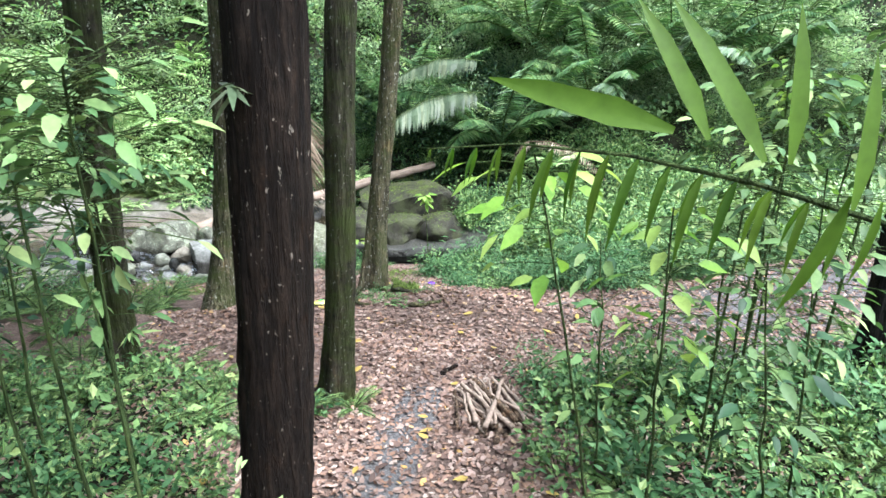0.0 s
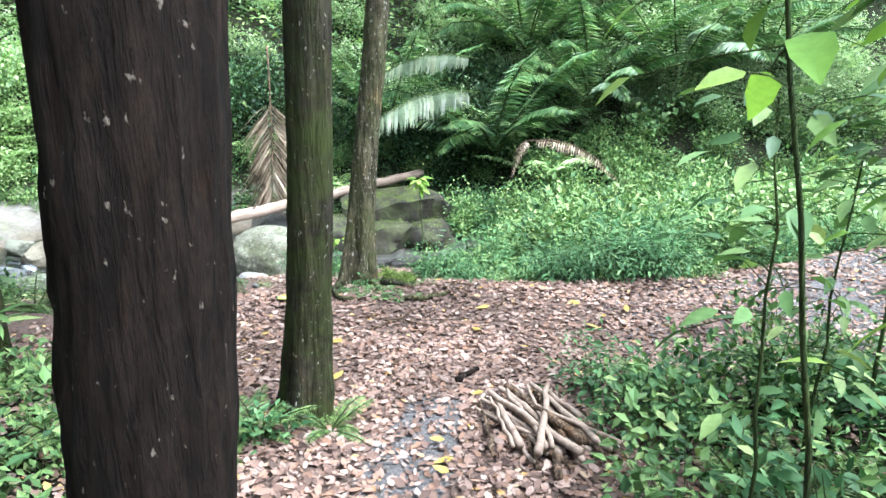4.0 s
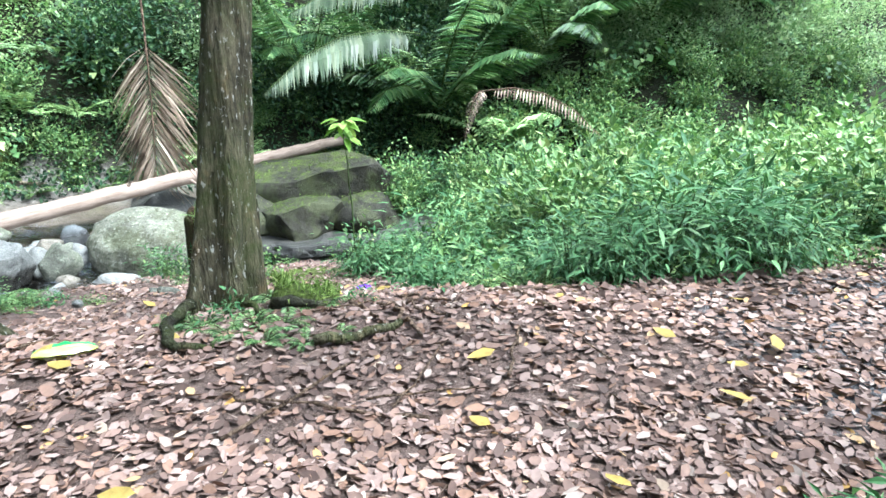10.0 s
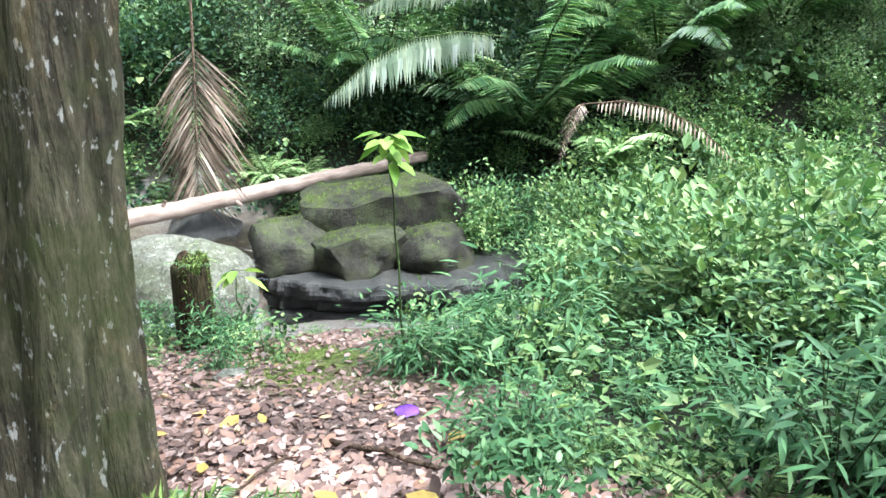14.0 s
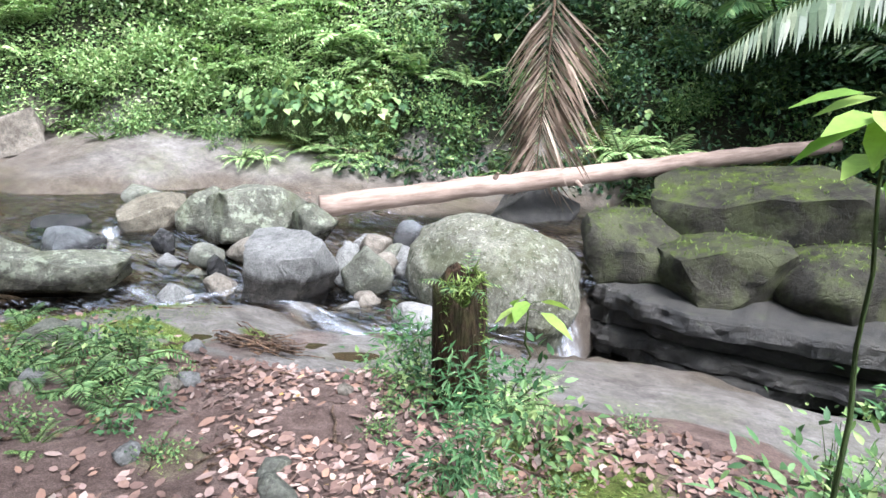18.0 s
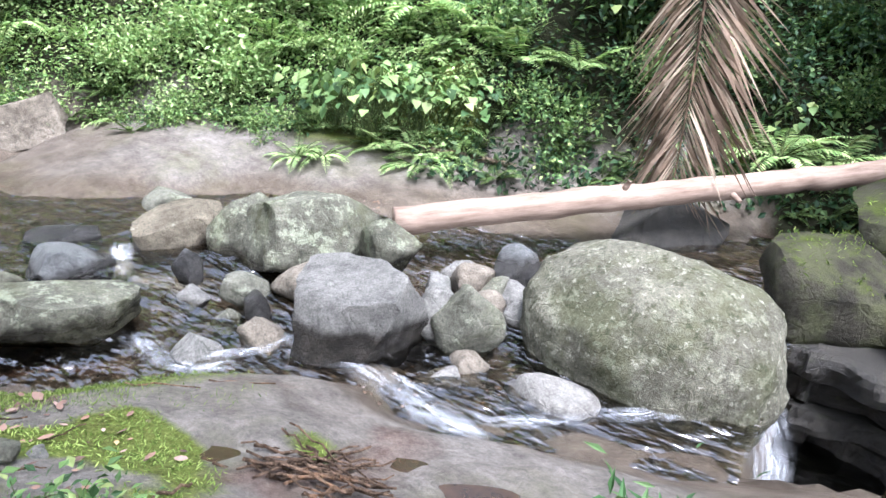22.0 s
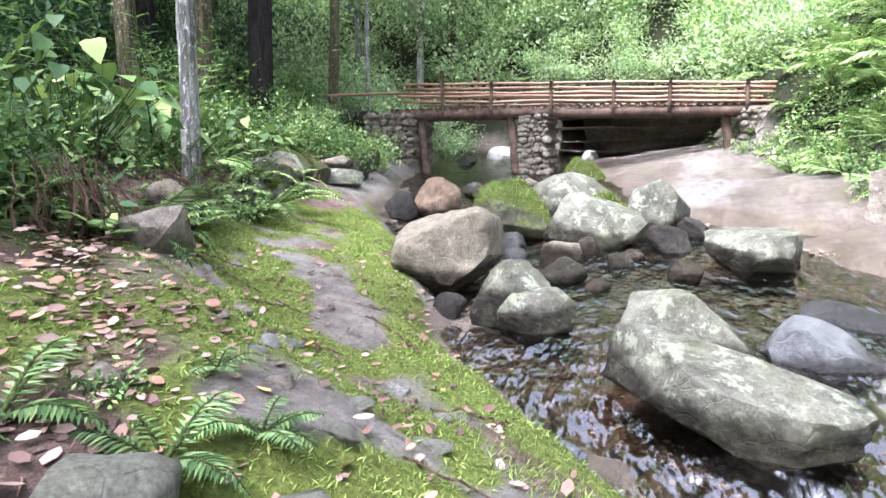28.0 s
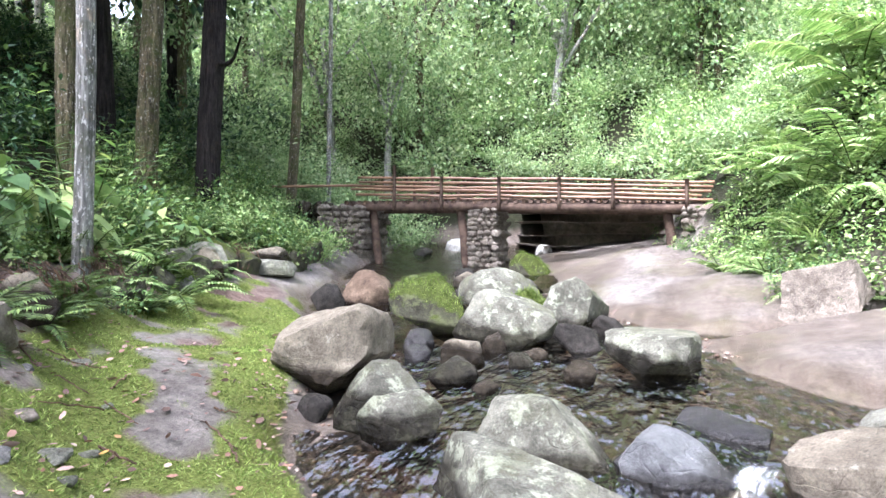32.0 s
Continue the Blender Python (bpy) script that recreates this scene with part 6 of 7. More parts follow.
mass("pool_growth", "leafy growth between trail and far bank", 1.4, 12, 10, 20, 0.85, lambda x, y: (y >= near_shore(x) + 0.4) & (bank_past(x, y) < 0.3) & (x > 1.7 + 0.1 * (y - 14)), ["shrub", "bright_shrub", "leafy_bush"], G1, 0.9, 1.4)
scatter(-0.1, 2.4, 13.2, 17.2, 0.5, lambda x, y: (y > near_shore(x) + 0.15) & (x > 0.25 * (y - 14.6)), [("leafy_bush", 3), ("shrub", 3), ("lance_bush", 2), ("fern", 2), ("herb", 1)], "shrubs at the side of the pool", 0.75, 1.2)
mass("trail_growth", "light green growth along the far trail", 7, 22, 8, 30, 1.5, lambda x, y: (y > verge(x) + 0.4) & (y < near_shore(x) + 1), ["thicket", "bright_shrub", "shrub"], FAR_HAZED, 1.0, 1.8)
mass("hill_growth", "pale green shrubs high on the hillside beyond the bridge", -32, -24, 5, 19, 1.3, lambda x, y: x < -24.5, ["bright_shrub", "shrub", "thicket"], FAR_HAZED, 1.1, 1.7)
mass("bank_growth", "light green shrubs on the far bank beyond the pool", 0.2, 15, 17, 32, 1.1, lambda x, y: (bank_past(x, y) > 1.6) & (bank_past(x, y) < 6.5), ["bright_shrub", "shrub", "thicket"], FAR_HAZED, 0.9, 1.4)
WOOD = "undergrowth of the near bank"
scatter(-16, -4.9, 2, 9, 0.5, lambda x, y: (near_shore(x) - y > 2.1 - 0.35 * step(-7, -9, x) + 0.25 * np.sin(3 * x)) & (near_shore(x) - y < 4.6) & ~((x > -5.6) & (y > 8.1)), [("fern", 10), ("bright_fern", 2.0), ("leafy_bush", 0.4), ("ginger", 0.3), ("herb", 3), ("taro", 0.2)], WOOD, 0.7, 1.15, clear=1.3)
for k, (x, y, s) in enumerate([(-7.6, 6.2, 1.1), (-8.1, 6.3, 1.0), (-8.5, 6.0, 1.2), (-6.9, 6.3, 0.8)]):
    plant("canna", k % 3, x, y, s, 80 * k, WOOD)
scatter(-13.2, -5.6, 5.2, 8.6, 0.34, lambda x, y: (near_shore(x) - y > 1.55 + 0.5 * step(-8, -6.5, x)) & (near_shore(x) - y < 2.3), [("fern", 7), ("bright_fern", 2), ("herb", 3)], "ferns among the bank stones", 0.6, 1.1, clear=1.3)
scatter(-16.0, -12.2, 3.6, 6.6, 0.5, lambda x, y: (near_shore(x) - y > 0.5) & (near_shore(x) - y < 3.2) & ~((x < -15.6) & (y > 4.5)), [("bright_shrub", 3), ("shrub", 3), ("bright_fern", 3), ("herb", 2)], "bushes beside the bridge pier", 0.55, 0.95, clear=1.3)
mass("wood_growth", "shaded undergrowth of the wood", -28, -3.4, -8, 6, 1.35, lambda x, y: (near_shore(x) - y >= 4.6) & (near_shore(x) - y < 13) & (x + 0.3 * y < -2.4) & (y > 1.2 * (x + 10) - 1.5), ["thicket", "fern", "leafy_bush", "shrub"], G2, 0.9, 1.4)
START = "undergrowth of the slope"
scatter(0.7, 6.5, 0.3, 6.6, 0.36, lambda x, y: (x > 0.75 + 0.12 * (4 - y)) & (y < 4.7 + 0.34 * (x - 0.8)) & (y > 0.9) & (x < 0.85 * y + 0.9), [("herb", 5), ("low_plant", 5), ("fern", 2)], START, 0.8, 1.3, clear=0.85)
scatter(-5.5, -1.2, 0.6, 5.2, 0.36, lambda x, y: (y < 4.9 - 0.3 * (x + 1.2)) & (x < -1.25 - 0.16 * (y - 2)) & (-x < 0.8 * y + 0.9), [("herb", 6), ("fern", 4), ("low_plant", 2)], START, 0.6, 1.05, clear=0.95)
scatter(-6.5, -3.3, 4.5, 8.6, 0.55, lambda x, y: (near_shore(x) - y > 2.4) & (x + 0.5 * y < 0.4), [("herb", 3), ("fern", 5)], START, 0.7, 1.1, clear=1.6)

for k, (x, y, s, up) in enumerate([(-7.05, 15.3, 0.95, 0.22), (-7.5, 15.25, 0.85, 0.22), (-6.6, 15.6, 0.8, 0.3)]):
    plant("taro", k, x, y, s, 70 * k, FARBANK, z=gz(x, y) + up)
for k, (x, y, s) in enumerate([(-7.55, 14.6, 0.7), (-7.3, 14.75, 0.6), (-9.8, 15.4, 0.8), (-10.8, 14.8, 0.8)]):
    plant("bright_fern", k % 3, x, y, s, 50 * k, FARBANK, z=gz(x, y) + 0.05)

# a loose carpet of small leaves over the slopes
cx, cy = rng.uniform(-24, 10, 90000), rng.uniform(-2, 28, 90000)
past = bank_past(cx, cy)
on = ((past > -0.2) & (past < 7)) | ((cy > verge(cx) + 0.3) & (cy < near_shore(cx) + 0.3 - 2.2 * (cx < 1.4)) & (cx > 0.2)) | ((near_shore(cx) - cy > 2.3) & (cx < -5.5) & (near_shore(cx) - cy < 4.0))
on |= ((cx > 1.0) & (cy < 4.6) & (cy > 0)) | ((cx < -1.5) & (cy < 5.0) & (cx > -6))
on &= off_way(cx, cy) > 0.8
cx, cy, past = cx[on], cy[on], past[on]
n = len(cx)
up = rng.random(n) ** 2 * np.where(past > 3, 1.2, 0.32)
way = rng.normal(0, 1, (n, 3)) * (1, 1, 0.4)
v, f = spread(*KITE, turns(way, size=rng.uniform(0.05, 0.13, n) * np.where(past > 3, 2.0, 1.0), r=rng, tilt=0.4), np.stack([cx, cy, ground_z(cx, cy) + 0.02 + up], -1))
solo("ground_cover", np_mesh("ground_cover", v, f, G1, False), "low green leaves covering the slopes", "plants", kind="stuff")

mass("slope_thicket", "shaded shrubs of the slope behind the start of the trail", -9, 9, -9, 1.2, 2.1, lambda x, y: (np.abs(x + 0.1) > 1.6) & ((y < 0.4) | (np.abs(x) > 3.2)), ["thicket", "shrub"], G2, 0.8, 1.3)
cx, cy = rng.uniform(-15, -6.1, 90000), rng.uniform(10, 21, 90000)
past = bank_past(cx, cy)
on = (past > -0.15) & (past < 3.2)
cx, cy = cx[on], cy[on]
n = len(cx)
way = rng.normal(0, 1, (n, 3)) * (1, 1, 0.5) + (0, -0.5, -0.2)
v, f = spread(*KITE, turns(way, size=rng.uniform(0.04, 0.095, n), r=rng, tilt=0.5), np.stack([cx, cy, ground_z(cx, cy) + 0.03 + 0.22 * rng.random(n) ** 1.5], -1))
solo("ground_cover", np_mesh("ground_cover", v, f, G3, False), "light green creeping leaves covering the far bank", "plants", kind="stuff")

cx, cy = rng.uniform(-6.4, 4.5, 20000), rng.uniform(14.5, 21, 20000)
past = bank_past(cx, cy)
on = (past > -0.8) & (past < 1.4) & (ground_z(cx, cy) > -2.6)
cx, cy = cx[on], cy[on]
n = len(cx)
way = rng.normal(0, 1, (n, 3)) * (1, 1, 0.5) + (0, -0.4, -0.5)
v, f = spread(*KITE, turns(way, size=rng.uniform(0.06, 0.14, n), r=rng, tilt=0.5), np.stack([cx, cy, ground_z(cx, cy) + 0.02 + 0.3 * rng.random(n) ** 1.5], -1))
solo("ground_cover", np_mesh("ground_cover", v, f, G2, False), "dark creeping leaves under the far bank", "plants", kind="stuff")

# ---- woods ----
WOODS = []
for k, (mat, bark, size, leaf) in enumerate(((FAR_HAZED, BARK_C, (2.3, 2.3, 2.2), 0.16), (FAR_HAZED, BARK_W, (2.0, 2.1, 2.4), 0.15), (G2, BARK_K, (2.6, 2.4, 2.2), 0.17), (G1, BARK_C, (1.8, 1.8, 2.6), 0.16))):
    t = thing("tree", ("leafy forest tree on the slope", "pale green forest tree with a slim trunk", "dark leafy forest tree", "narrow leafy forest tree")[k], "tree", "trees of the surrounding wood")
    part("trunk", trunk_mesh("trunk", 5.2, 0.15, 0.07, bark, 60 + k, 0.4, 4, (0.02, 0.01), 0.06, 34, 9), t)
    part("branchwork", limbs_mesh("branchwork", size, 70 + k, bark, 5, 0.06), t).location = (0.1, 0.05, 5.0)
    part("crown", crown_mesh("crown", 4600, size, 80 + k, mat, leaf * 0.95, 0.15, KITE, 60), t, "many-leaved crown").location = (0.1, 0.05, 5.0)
    WOODS.append(t)


def wood(x0, x1, y0, y1, cell, keep, lo=0.9, hi=1.5, sink=1.0, sorts=(0, 1, 2, 3)):
    xs, ys = np.meshgrid(np.arange(x0, x1, cell), np.arange(y0, y1, cell))
    xs = xs.ravel() + rng.uniform(-0.4, 0.4, xs.size) * cell
    ys = ys.ravel() + rng.uniform(-0.4, 0.4, ys.size) * cell
    ok = keep(xs, ys)
    for x, y in zip(xs[ok], ys[ok]):
        s = rng.uniform(lo, hi)
        t = WOODS[sorts[rng.integers(0, len(sorts))]]
        keep_m = t.matrix_basis.copy()
        t.matrix_basis = Matrix.Identity(4)
        copy_thing(t, pose(x, y, gz(x, y) - sink * rng.random(), rng.uniform(-4, 4), rng.uniform(-4, 4), rng.uniform(0, 360)) @ Matrix.Scale(s, 4))
        t.matrix_basis = keep_m


for t, (x, y) in zip(WOODS, ((-27, 9), (-24, 3), (-30, 6), (-26, 13))):
    t.location = (x, y, gz(x, y) - 0.3)
wood(-40, -21, -8, 22, 4.5, lambda x, y: (x < -23 - 0.2 * np.abs(y - 8)) | (x < -26), 1.1, 1.6, 2.5, (0, 1, 0, 1, 3))
wood(-24, 10, 14, 46, 12.0, lambda x, y: (bank_past(x, y) > 10) & (bank_past(x, y) < 20), 1.0, 1.4, 2.2)
# closer spacing: extra trees added to shade the near wood
wood(-15, -6, -12, 5, 3.0, lambda x, y: (near_shore(x) - y > 6.0) & (x + y < -7.5), 1.1, 1.6, 1.0, (2, 2, 3))
wood(-25, -15, -12, 5, 5.2, lambda x, y: (near_shore(x) - y > 5.0), 1.1, 1.6, 1.0, (0, 1, 3))
for x, y, s in ((-14.0, 0.9, 1.5), (-18.0, -4.6, 1.6), (-19.0, -1.6, 1.7)):
    copy_thing(WOODS[2], pose(x, y, gz(x, y) - 0.5, 0, 0, 60 * x) @ Matrix.Scale(s, 4))
wood(16, 30, -2, 26, 7.0, lambda x, y: y > verge(x) + 2, 0.9, 1.3)


# ---- palms and fronds ----
def frond_thing(name, base, tip, width, pairs, mat, label, seed, rise=0.5, hang=0.3, category="palm frond", tmpl=SLIM, droop=None, spine=0.018):
    r = np.random.default_rng(seed)
    base, tip = np.array(base, float), np.array(tip, float)
    flat = tip - base
    run = float(np.hypot(flat[0], flat[1]))
    turn = math.degrees(math.atan2(-flat[0], flat[1]))
    length = run / 0.88
    rib, lv = frond_shape(length, width, pairs, rise - flat[2], rise, r, tmpl, 0.0, hang, spine)
    t = thing(name, label, category, "", tuple(base))
    t.rotation_euler = (0, 0, radians(turn))
    part("rib", np_mesh("rib", *rib, TWIG if mat is DRY else GREEN_STEM), t), part("frond_blade", np_mesh("frond_blade", *lv, mat, len(tmpl[0]) > 4), t)
    return t


def hanging_frond(base, tip, width, pairs, mat, label, seed):
    """A dead frond that hangs nearly straight down, its leaflets swept towards the tip."""
    r = np.random.default_rng(seed)
    base, tip = np.array(base, float), np.array(tip, float)
    n = 12
    line = bend((0, 0, 0), tip - base, (0.06, -0.1, 0), n)
    u = np.repeat(np.linspace(0.36, 0.99, pairs), 2)
    side = np.tile((-1.0, 1.0), pairs)
    s = np.linspace(0, 1, n)
    p = np.stack([np.interp(u, s, line[:, k]) for k in range(3)], -1)
    way = np.stack([side * (1.0 - 0.45 * u), r.normal(0, 0.22, len(u)), -0.75 - 0.5 * u + r.normal(0, 0.12, len(u))], -1)
    lv = spread(*SLIM, turns(way, (0, -1, 0.1), width / 2 * np.sin(np.pi * np.clip((u - 0.3) * 0.95 + 0.22, 0, 1)) ** 0.6 * r.uniform(0.6, 1.15, len(u)), r, 0.5) * np.array([0.14, 1, 1]), p)
    t = thing("dead_palm_frond", label, "palm frond", "", tuple(base))
    part("rib", np_mesh("rib", *tube(line, np.linspace(0.025, 0.008, n), 6), TWIG), t), part("frond_blade", np_mesh("frond_blade", *lv, DRY, False), t)
    return t


hanging_frond((-3.75, 16.9, 2.3), (-3.72, 16.15, -1.12), 2.6, 110, DRY, "dry brown palm frond hanging over the stream", 5)
PALM_AT = (1.7, 19.4, gz(1.7, 19.4) + 0.4)
palm = thing("palm", "stemless palm with long arching feather fronds", "palm", at=PALM_AT)
r_ = np.random.default_rng(31)
for k in range(17):
    ln = r_.uniform(2.6, 4.4)
    rib, lv = frond_shape(ln, 1.1, 46, ln * r_.uniform(0.3, 0.75), ln * r_.uniform(0.7, 1.4), r_, SLIM, r_.normal(0, 0.3), 0.35, 0.03)
    m = pose(0, 0, 0, 0, 0, 21 * k + r_.uniform(-12, 12))
    fr = part("frond", np_mesh("frond", *turned(lv, m), PALM, False), palm)
    part("rib", np_mesh("rib", *turned(rib, m), GREEN_STEM), fr)
home = palm.matrix_basis.copy()
palm.matrix_basis = Matrix.Identity(4)
tagged(palm, group="palms of the far bank")
for x, y, s, a in ((4.6, 20.4, 1.0, 40), (7.4, 21.2, 1.15, 110), (-1.2, 20.0, 0.8, 200), (10.6, 22.4, 1.1, 280), (3.0, 22.2, 1.2, 330)):
    copy_thing(palm, pose(x, y, gz(x, y) + 0.5, 0, 0, a) @ Matrix.Scale(s, 4))
palm.matrix_basis = home
frond_thing("palm_frond", (1.2, 18.2, 1.2), (-1.75, 16.3, 0.25), 1.7, 60, PALM_PALE, "pale green palm frond arching over the log", 7, 0.65, 0.7, tmpl=SLIMMER)
frond_thing("palm_frond", (1.2, 18.6, 2.0), (-1.3, 17.6, 1.6), 1.5, 56, PALM_PALE, "pale palm frond above the log", 8, 0.7, 0.6, tmpl=SLIMMER)
frond_thing("dead_palm_frond", (2.2, 16.4, 0.2), (3.8, 14.6, -0.4), 0.7, 34, DRY, "dry arching palm frond above the bushes", 9, 0.55, 0.5, tmpl=SLIMMER)
frond_thing("dead_palm_frond", (2.2, 16.4, 0.2), (1.7, 15.6, -0.55), 0.5, 24, DRY, "dry drooping frond tip in the bushes", 10, 0.2, 0.6, tmpl=SLIMMER)
for k, (x, y, s) in enumerate(((-13.9, 14.4, 1.1), (-14.6, 15.0, 1.3), (-13.2, 14.9, 1.1), (-15.4, 14.6, 1.1), (-12.2, 15.4, 1.1), (-11.2, 15.9, 1.0), (-10.3, 16.2, 0.9), (-12.8, 15.8, 1.3), (-13.6, 13.6, 0.9), (-14.5, 13.5, 0.85), (-12.7, 14.0, 0.95))):
    plant("great_fern", k % 2, x, y, s, 60 * k, "large ferns of the far bank", z=gz(x, y) + (0.7 if k < 8 else 0.1))
for k, (x, y, s) in enumerate(((-7.1, 15.75, 0.9), (-6.5, 16.1, 0.9), (-7.7, 15.5, 0.75), (-6.1, 16.3, 0.8))):
    plant("taro", k % 2, x, y, s, 70 * k, "broad-leaved clumps by the stream")
for k, (x, y, s) in enumerate(((-3.0, 17.6, 1.0), (-2.5, 18.0, 1.1), (-5.2, 17.0, 0.8))):
    plant("bright_fern", k % 3, x, y, s * 1.3, 50 * k, "ferns hanging on the far bank", gz(x, y) + 0.5)
for k, (x, y, s) in enumerate(((-8.0, 6.4, 0.9), (-8.6, 6.0, 1.0), (-7.2, 6.3, 0.8))):
    plant("ginger", k % 2, x, y, s, 80 * k, "tall leafy stems of the near bank")
scatter(-4.3, -0.6, 9.0, 10.9, 0.34, lambda x, y: (near_shore(x) - y > 1.75) & (near_shore(x) - y < 3.6) & (fbm(x * 1.5, y * 1.5, 97, 2) > -0.05), [("herb", 3), ("fern", 2), ("low_plant", 1)], "seedlings of the near bank", 0.22, 0.42, clear=0.3)
# ferns and herbs at single places
for kind, x, y, s in (("fern", -0.75, 4.62, 0.6), ("fern", -1.15, 4.6, 0.75), ("low_plant", -1.1, 4.45, 0.7), ("shelf_fern", -0.58, 7.52, 0.45), ("shelf_fern", -0.42, 7.48, 0.37), ("shelf_fern", -0.62, 7.68, 0.48), ("shelf_fern", -1.12, 7.36, 0.24), ("shelf_fern", -0.92, 7.2, 0.32), ("shelf_fern", -0.78, 7.07, 0.29), ("shelf_fern", -0.62, 6.98, 0.26), ("shelf_fern", -0.44, 6.94, 0.21), ("shelf_fern", -0.3, 7.62, 0.24), ("low_plant", -0.86, 7.36, 0.42), ("low_plant", -0.18, 7.49, 0.32), ("low_plant", 0.05, 7.9, 0.6), ("low_plant", 0.22, 7.75, 0.5), ("lance_bush", 0.83, 5.15, 0.55), ("low_plant", 1.0, 5.0, 0.8), ("low_plant", 1.5, 5.0, 1.0), ("low_plant", 1.25, 4.6, 1.1), ("leafy_bush", 1.7, 4.6, 0.7), ("fern", 1.25, 5.3, 0.6),
                       ("shelf_fern", -0.98, 7.28, 0.31), ("shelf_fern", -0.7, 7.2, 0.31), ("shelf_fern", -0.55, 7.12, 0.28), ("shelf_fern", -0.3, 7.0, 0.22), ("shelf_fern", -0.5, 7.62, 0.37), ("shelf_fern", -3.6, 9.7, 0.58), ("shelf_fern", -3.3, 9.95, 0.58), ("shelf_fern", -4.41, 9.95, 0.39), ("shelf_fern", -4.6, 9.68, 0.27), ("shelf_fern", -3.7, 9.95, 0.55), ("shelf_fern", -3.45, 9.45, 0.55), ("shelf_fern", -3.15, 9.55, 0.58), ("shelf_fern", -4.1, 9.5, 0.55), ("shelf_fern", -4.2, 9.85, 0.47), ("shelf_fern", -3.0, 9.75, 0.51), ("shelf_fern", -3.75, 9.55, 0.58), ("shelf_fern", -2.85, 9.55, 0.39), ("herb", -3.5, 10.0, 0.7), ("shelf_fern", -3.95, 9.2, 0.39), ("lance_bush", -2.15, 10.85, 0.55), ("lance_bush", -1.6, 10.45, 0.5), ("herb", -2.0, 10.5, 0.7), ("bright_fern", -1.5, 10.6, 0.5), ("low_plant", -1.55, 10.9, 0.8), ("herb", -1.2, 10.3, 0.8), ("lance_bush", -1.35, 9.9, 0.45),
                       ("herb", -4.75, 8.2, 0.8), ("lance_bush", -5.0, 7.9, 0.8), ("leafy_bush", -5.6, 7.6, 0.8), ("fern", -4.9, 7.5, 0.9)):
    plant(kind, int(rng.integers(0, 2)), x, y, s, rng.uniform(0, 360), "single plants by the trail")


# ---- saplings ----
def sapling(x, y, height, leaves, leaf, seed, label, mat=G5, lean=(0.0, 0.0), tmpl=OVAL, z=None, spray=0.25, low=0.55, rad=0.009):
    r = np.random.default_rng(seed)
    z = gz(x, y) if z is None else z
    t = thing("sapling", label, "sapling", "saplings by the trail", (x, y, z))
    line = bend((0, 0, -0.05), (lean[0] * height, lean[1] * height, height), (lean[0] * -0.1, 0, 0), 9, r, 0.008)
    s = low + (1 - low) * r.random(leaves) ** 0.6
    p0 = np.stack([np.interp(s, np.linspace(0, 1, 9), line[:, k]) for k in range(3)], -1)
    a = r.uniform(0, 6.28, leaves)
    out = np.stack([np.cos(a), np.sin(a), r.uniform(-0.3, 0.45, leaves)], -1)
    p = p0 + out * spray * r.uniform(0.15, 1.0, (leaves, 1))
    part("stem", np_mesh("stem", *tube(line, np.linspace(rad, rad * 0.4, 9), 6), GREEN_STEM), t)
    stalks = join([tube(bend(q0, q1, (0, 0, 0.01), 3), 0.0025, 3, False) for q0, q1 in zip(p0, p)])
    tagged(part("stalk", np_mesh("stalk", *stalks, GREEN_STEM), t), kind="stuff")
    part("foliage", np_mesh("foliage", *spread(*tmpl, turns(out + (0, 0, -0.4), size=leaf * r.uniform(0.6, 1.2, leaves), r=r, tilt=0.3), p), mat, True), t)
    return t


sapling(-0.22, 9.75, 1.35, 22, 0.17, 1, "young plant with a tuft of large bright leaves at its top", low=0.88, lean=(-0.05, 0), spray=0.07)
sapling(0.85, 2.75, 2.25, 30, 0.15, 2, "sapling with large fresh leaves leaning over the trail", G5, (-0.2, 0.02), low=0.7, spray=0.32, rad=0.01)
sapling(1.15, 2.95, 2.0, 40, 0.15, 32, "sapling with large fresh leaves beside the trail", G5, (-0.02, 0.02), low=0.4, spray=0.36, rad=0.01)
sapling(-1.55, 10.95, 0.55, 6, 0.18, 3, "young plant with a few large bright leaves beside the stump", low=0.85, spray=0.08)
sapling(1.0, 3.45, 1.7, 46, 0.13, 4, "slender sapling with drooping oval leaves", G1, (-0.05, 0.05), low=0.3, spray=0.3)
sapling(1.45, 3.9, 1.5, 30, 0.12, 5, "slender sapling with drooping oval leaves", G1, (0.02, 0.0), low=0.3, spray=0.28)
sapling(2.2, 4.2, 2.6, 80, 0.13, 6, "thin sapling with sparse leaves", G1, (0.03, 0.0), low=0.3, spray=0.35, rad=0.014)
sapling(2.3, 4.35, 2.9, 80, 0.13, 7, "thin sapling with sparse leaves", G1, (0.0, 0.02), low=0.3, spray=0.35, rad=0.014)
sapling(2.12, 4.4, 2.4, 30, 0.13, 8, "thin sapling with sparse leaves", G1, (-0.05, 0.02), low=0.4, spray=0.35, rad=0.012)
sapling(2.75, 4.2, 3.0, 110, 0.13, 9, "thin sapling with sparse leaves", G1, (0.06, 0.0), low=0.3, spray=0.4, rad=0.014)
sapling(2.0, 3.0, 2.0, 80, 0.14, 10, "leafy sapling at the trail's side", G1, (-0.06, 0.05), low=0.3, spray=0.4)
sapling(1.55, 2.4, 1.6, 36, 0.13, 11, "leafy sapling at the trail's side", G2, (-0.1, 0.1), low=0.35, spray=0.35)
sapling(1.75, 3.7, 2.2, 120, 0.11, 33, "bushy sapling with small fresh leaves", G1, (0.03, 0.02), low=0.35, spray=0.55, rad=0.012)
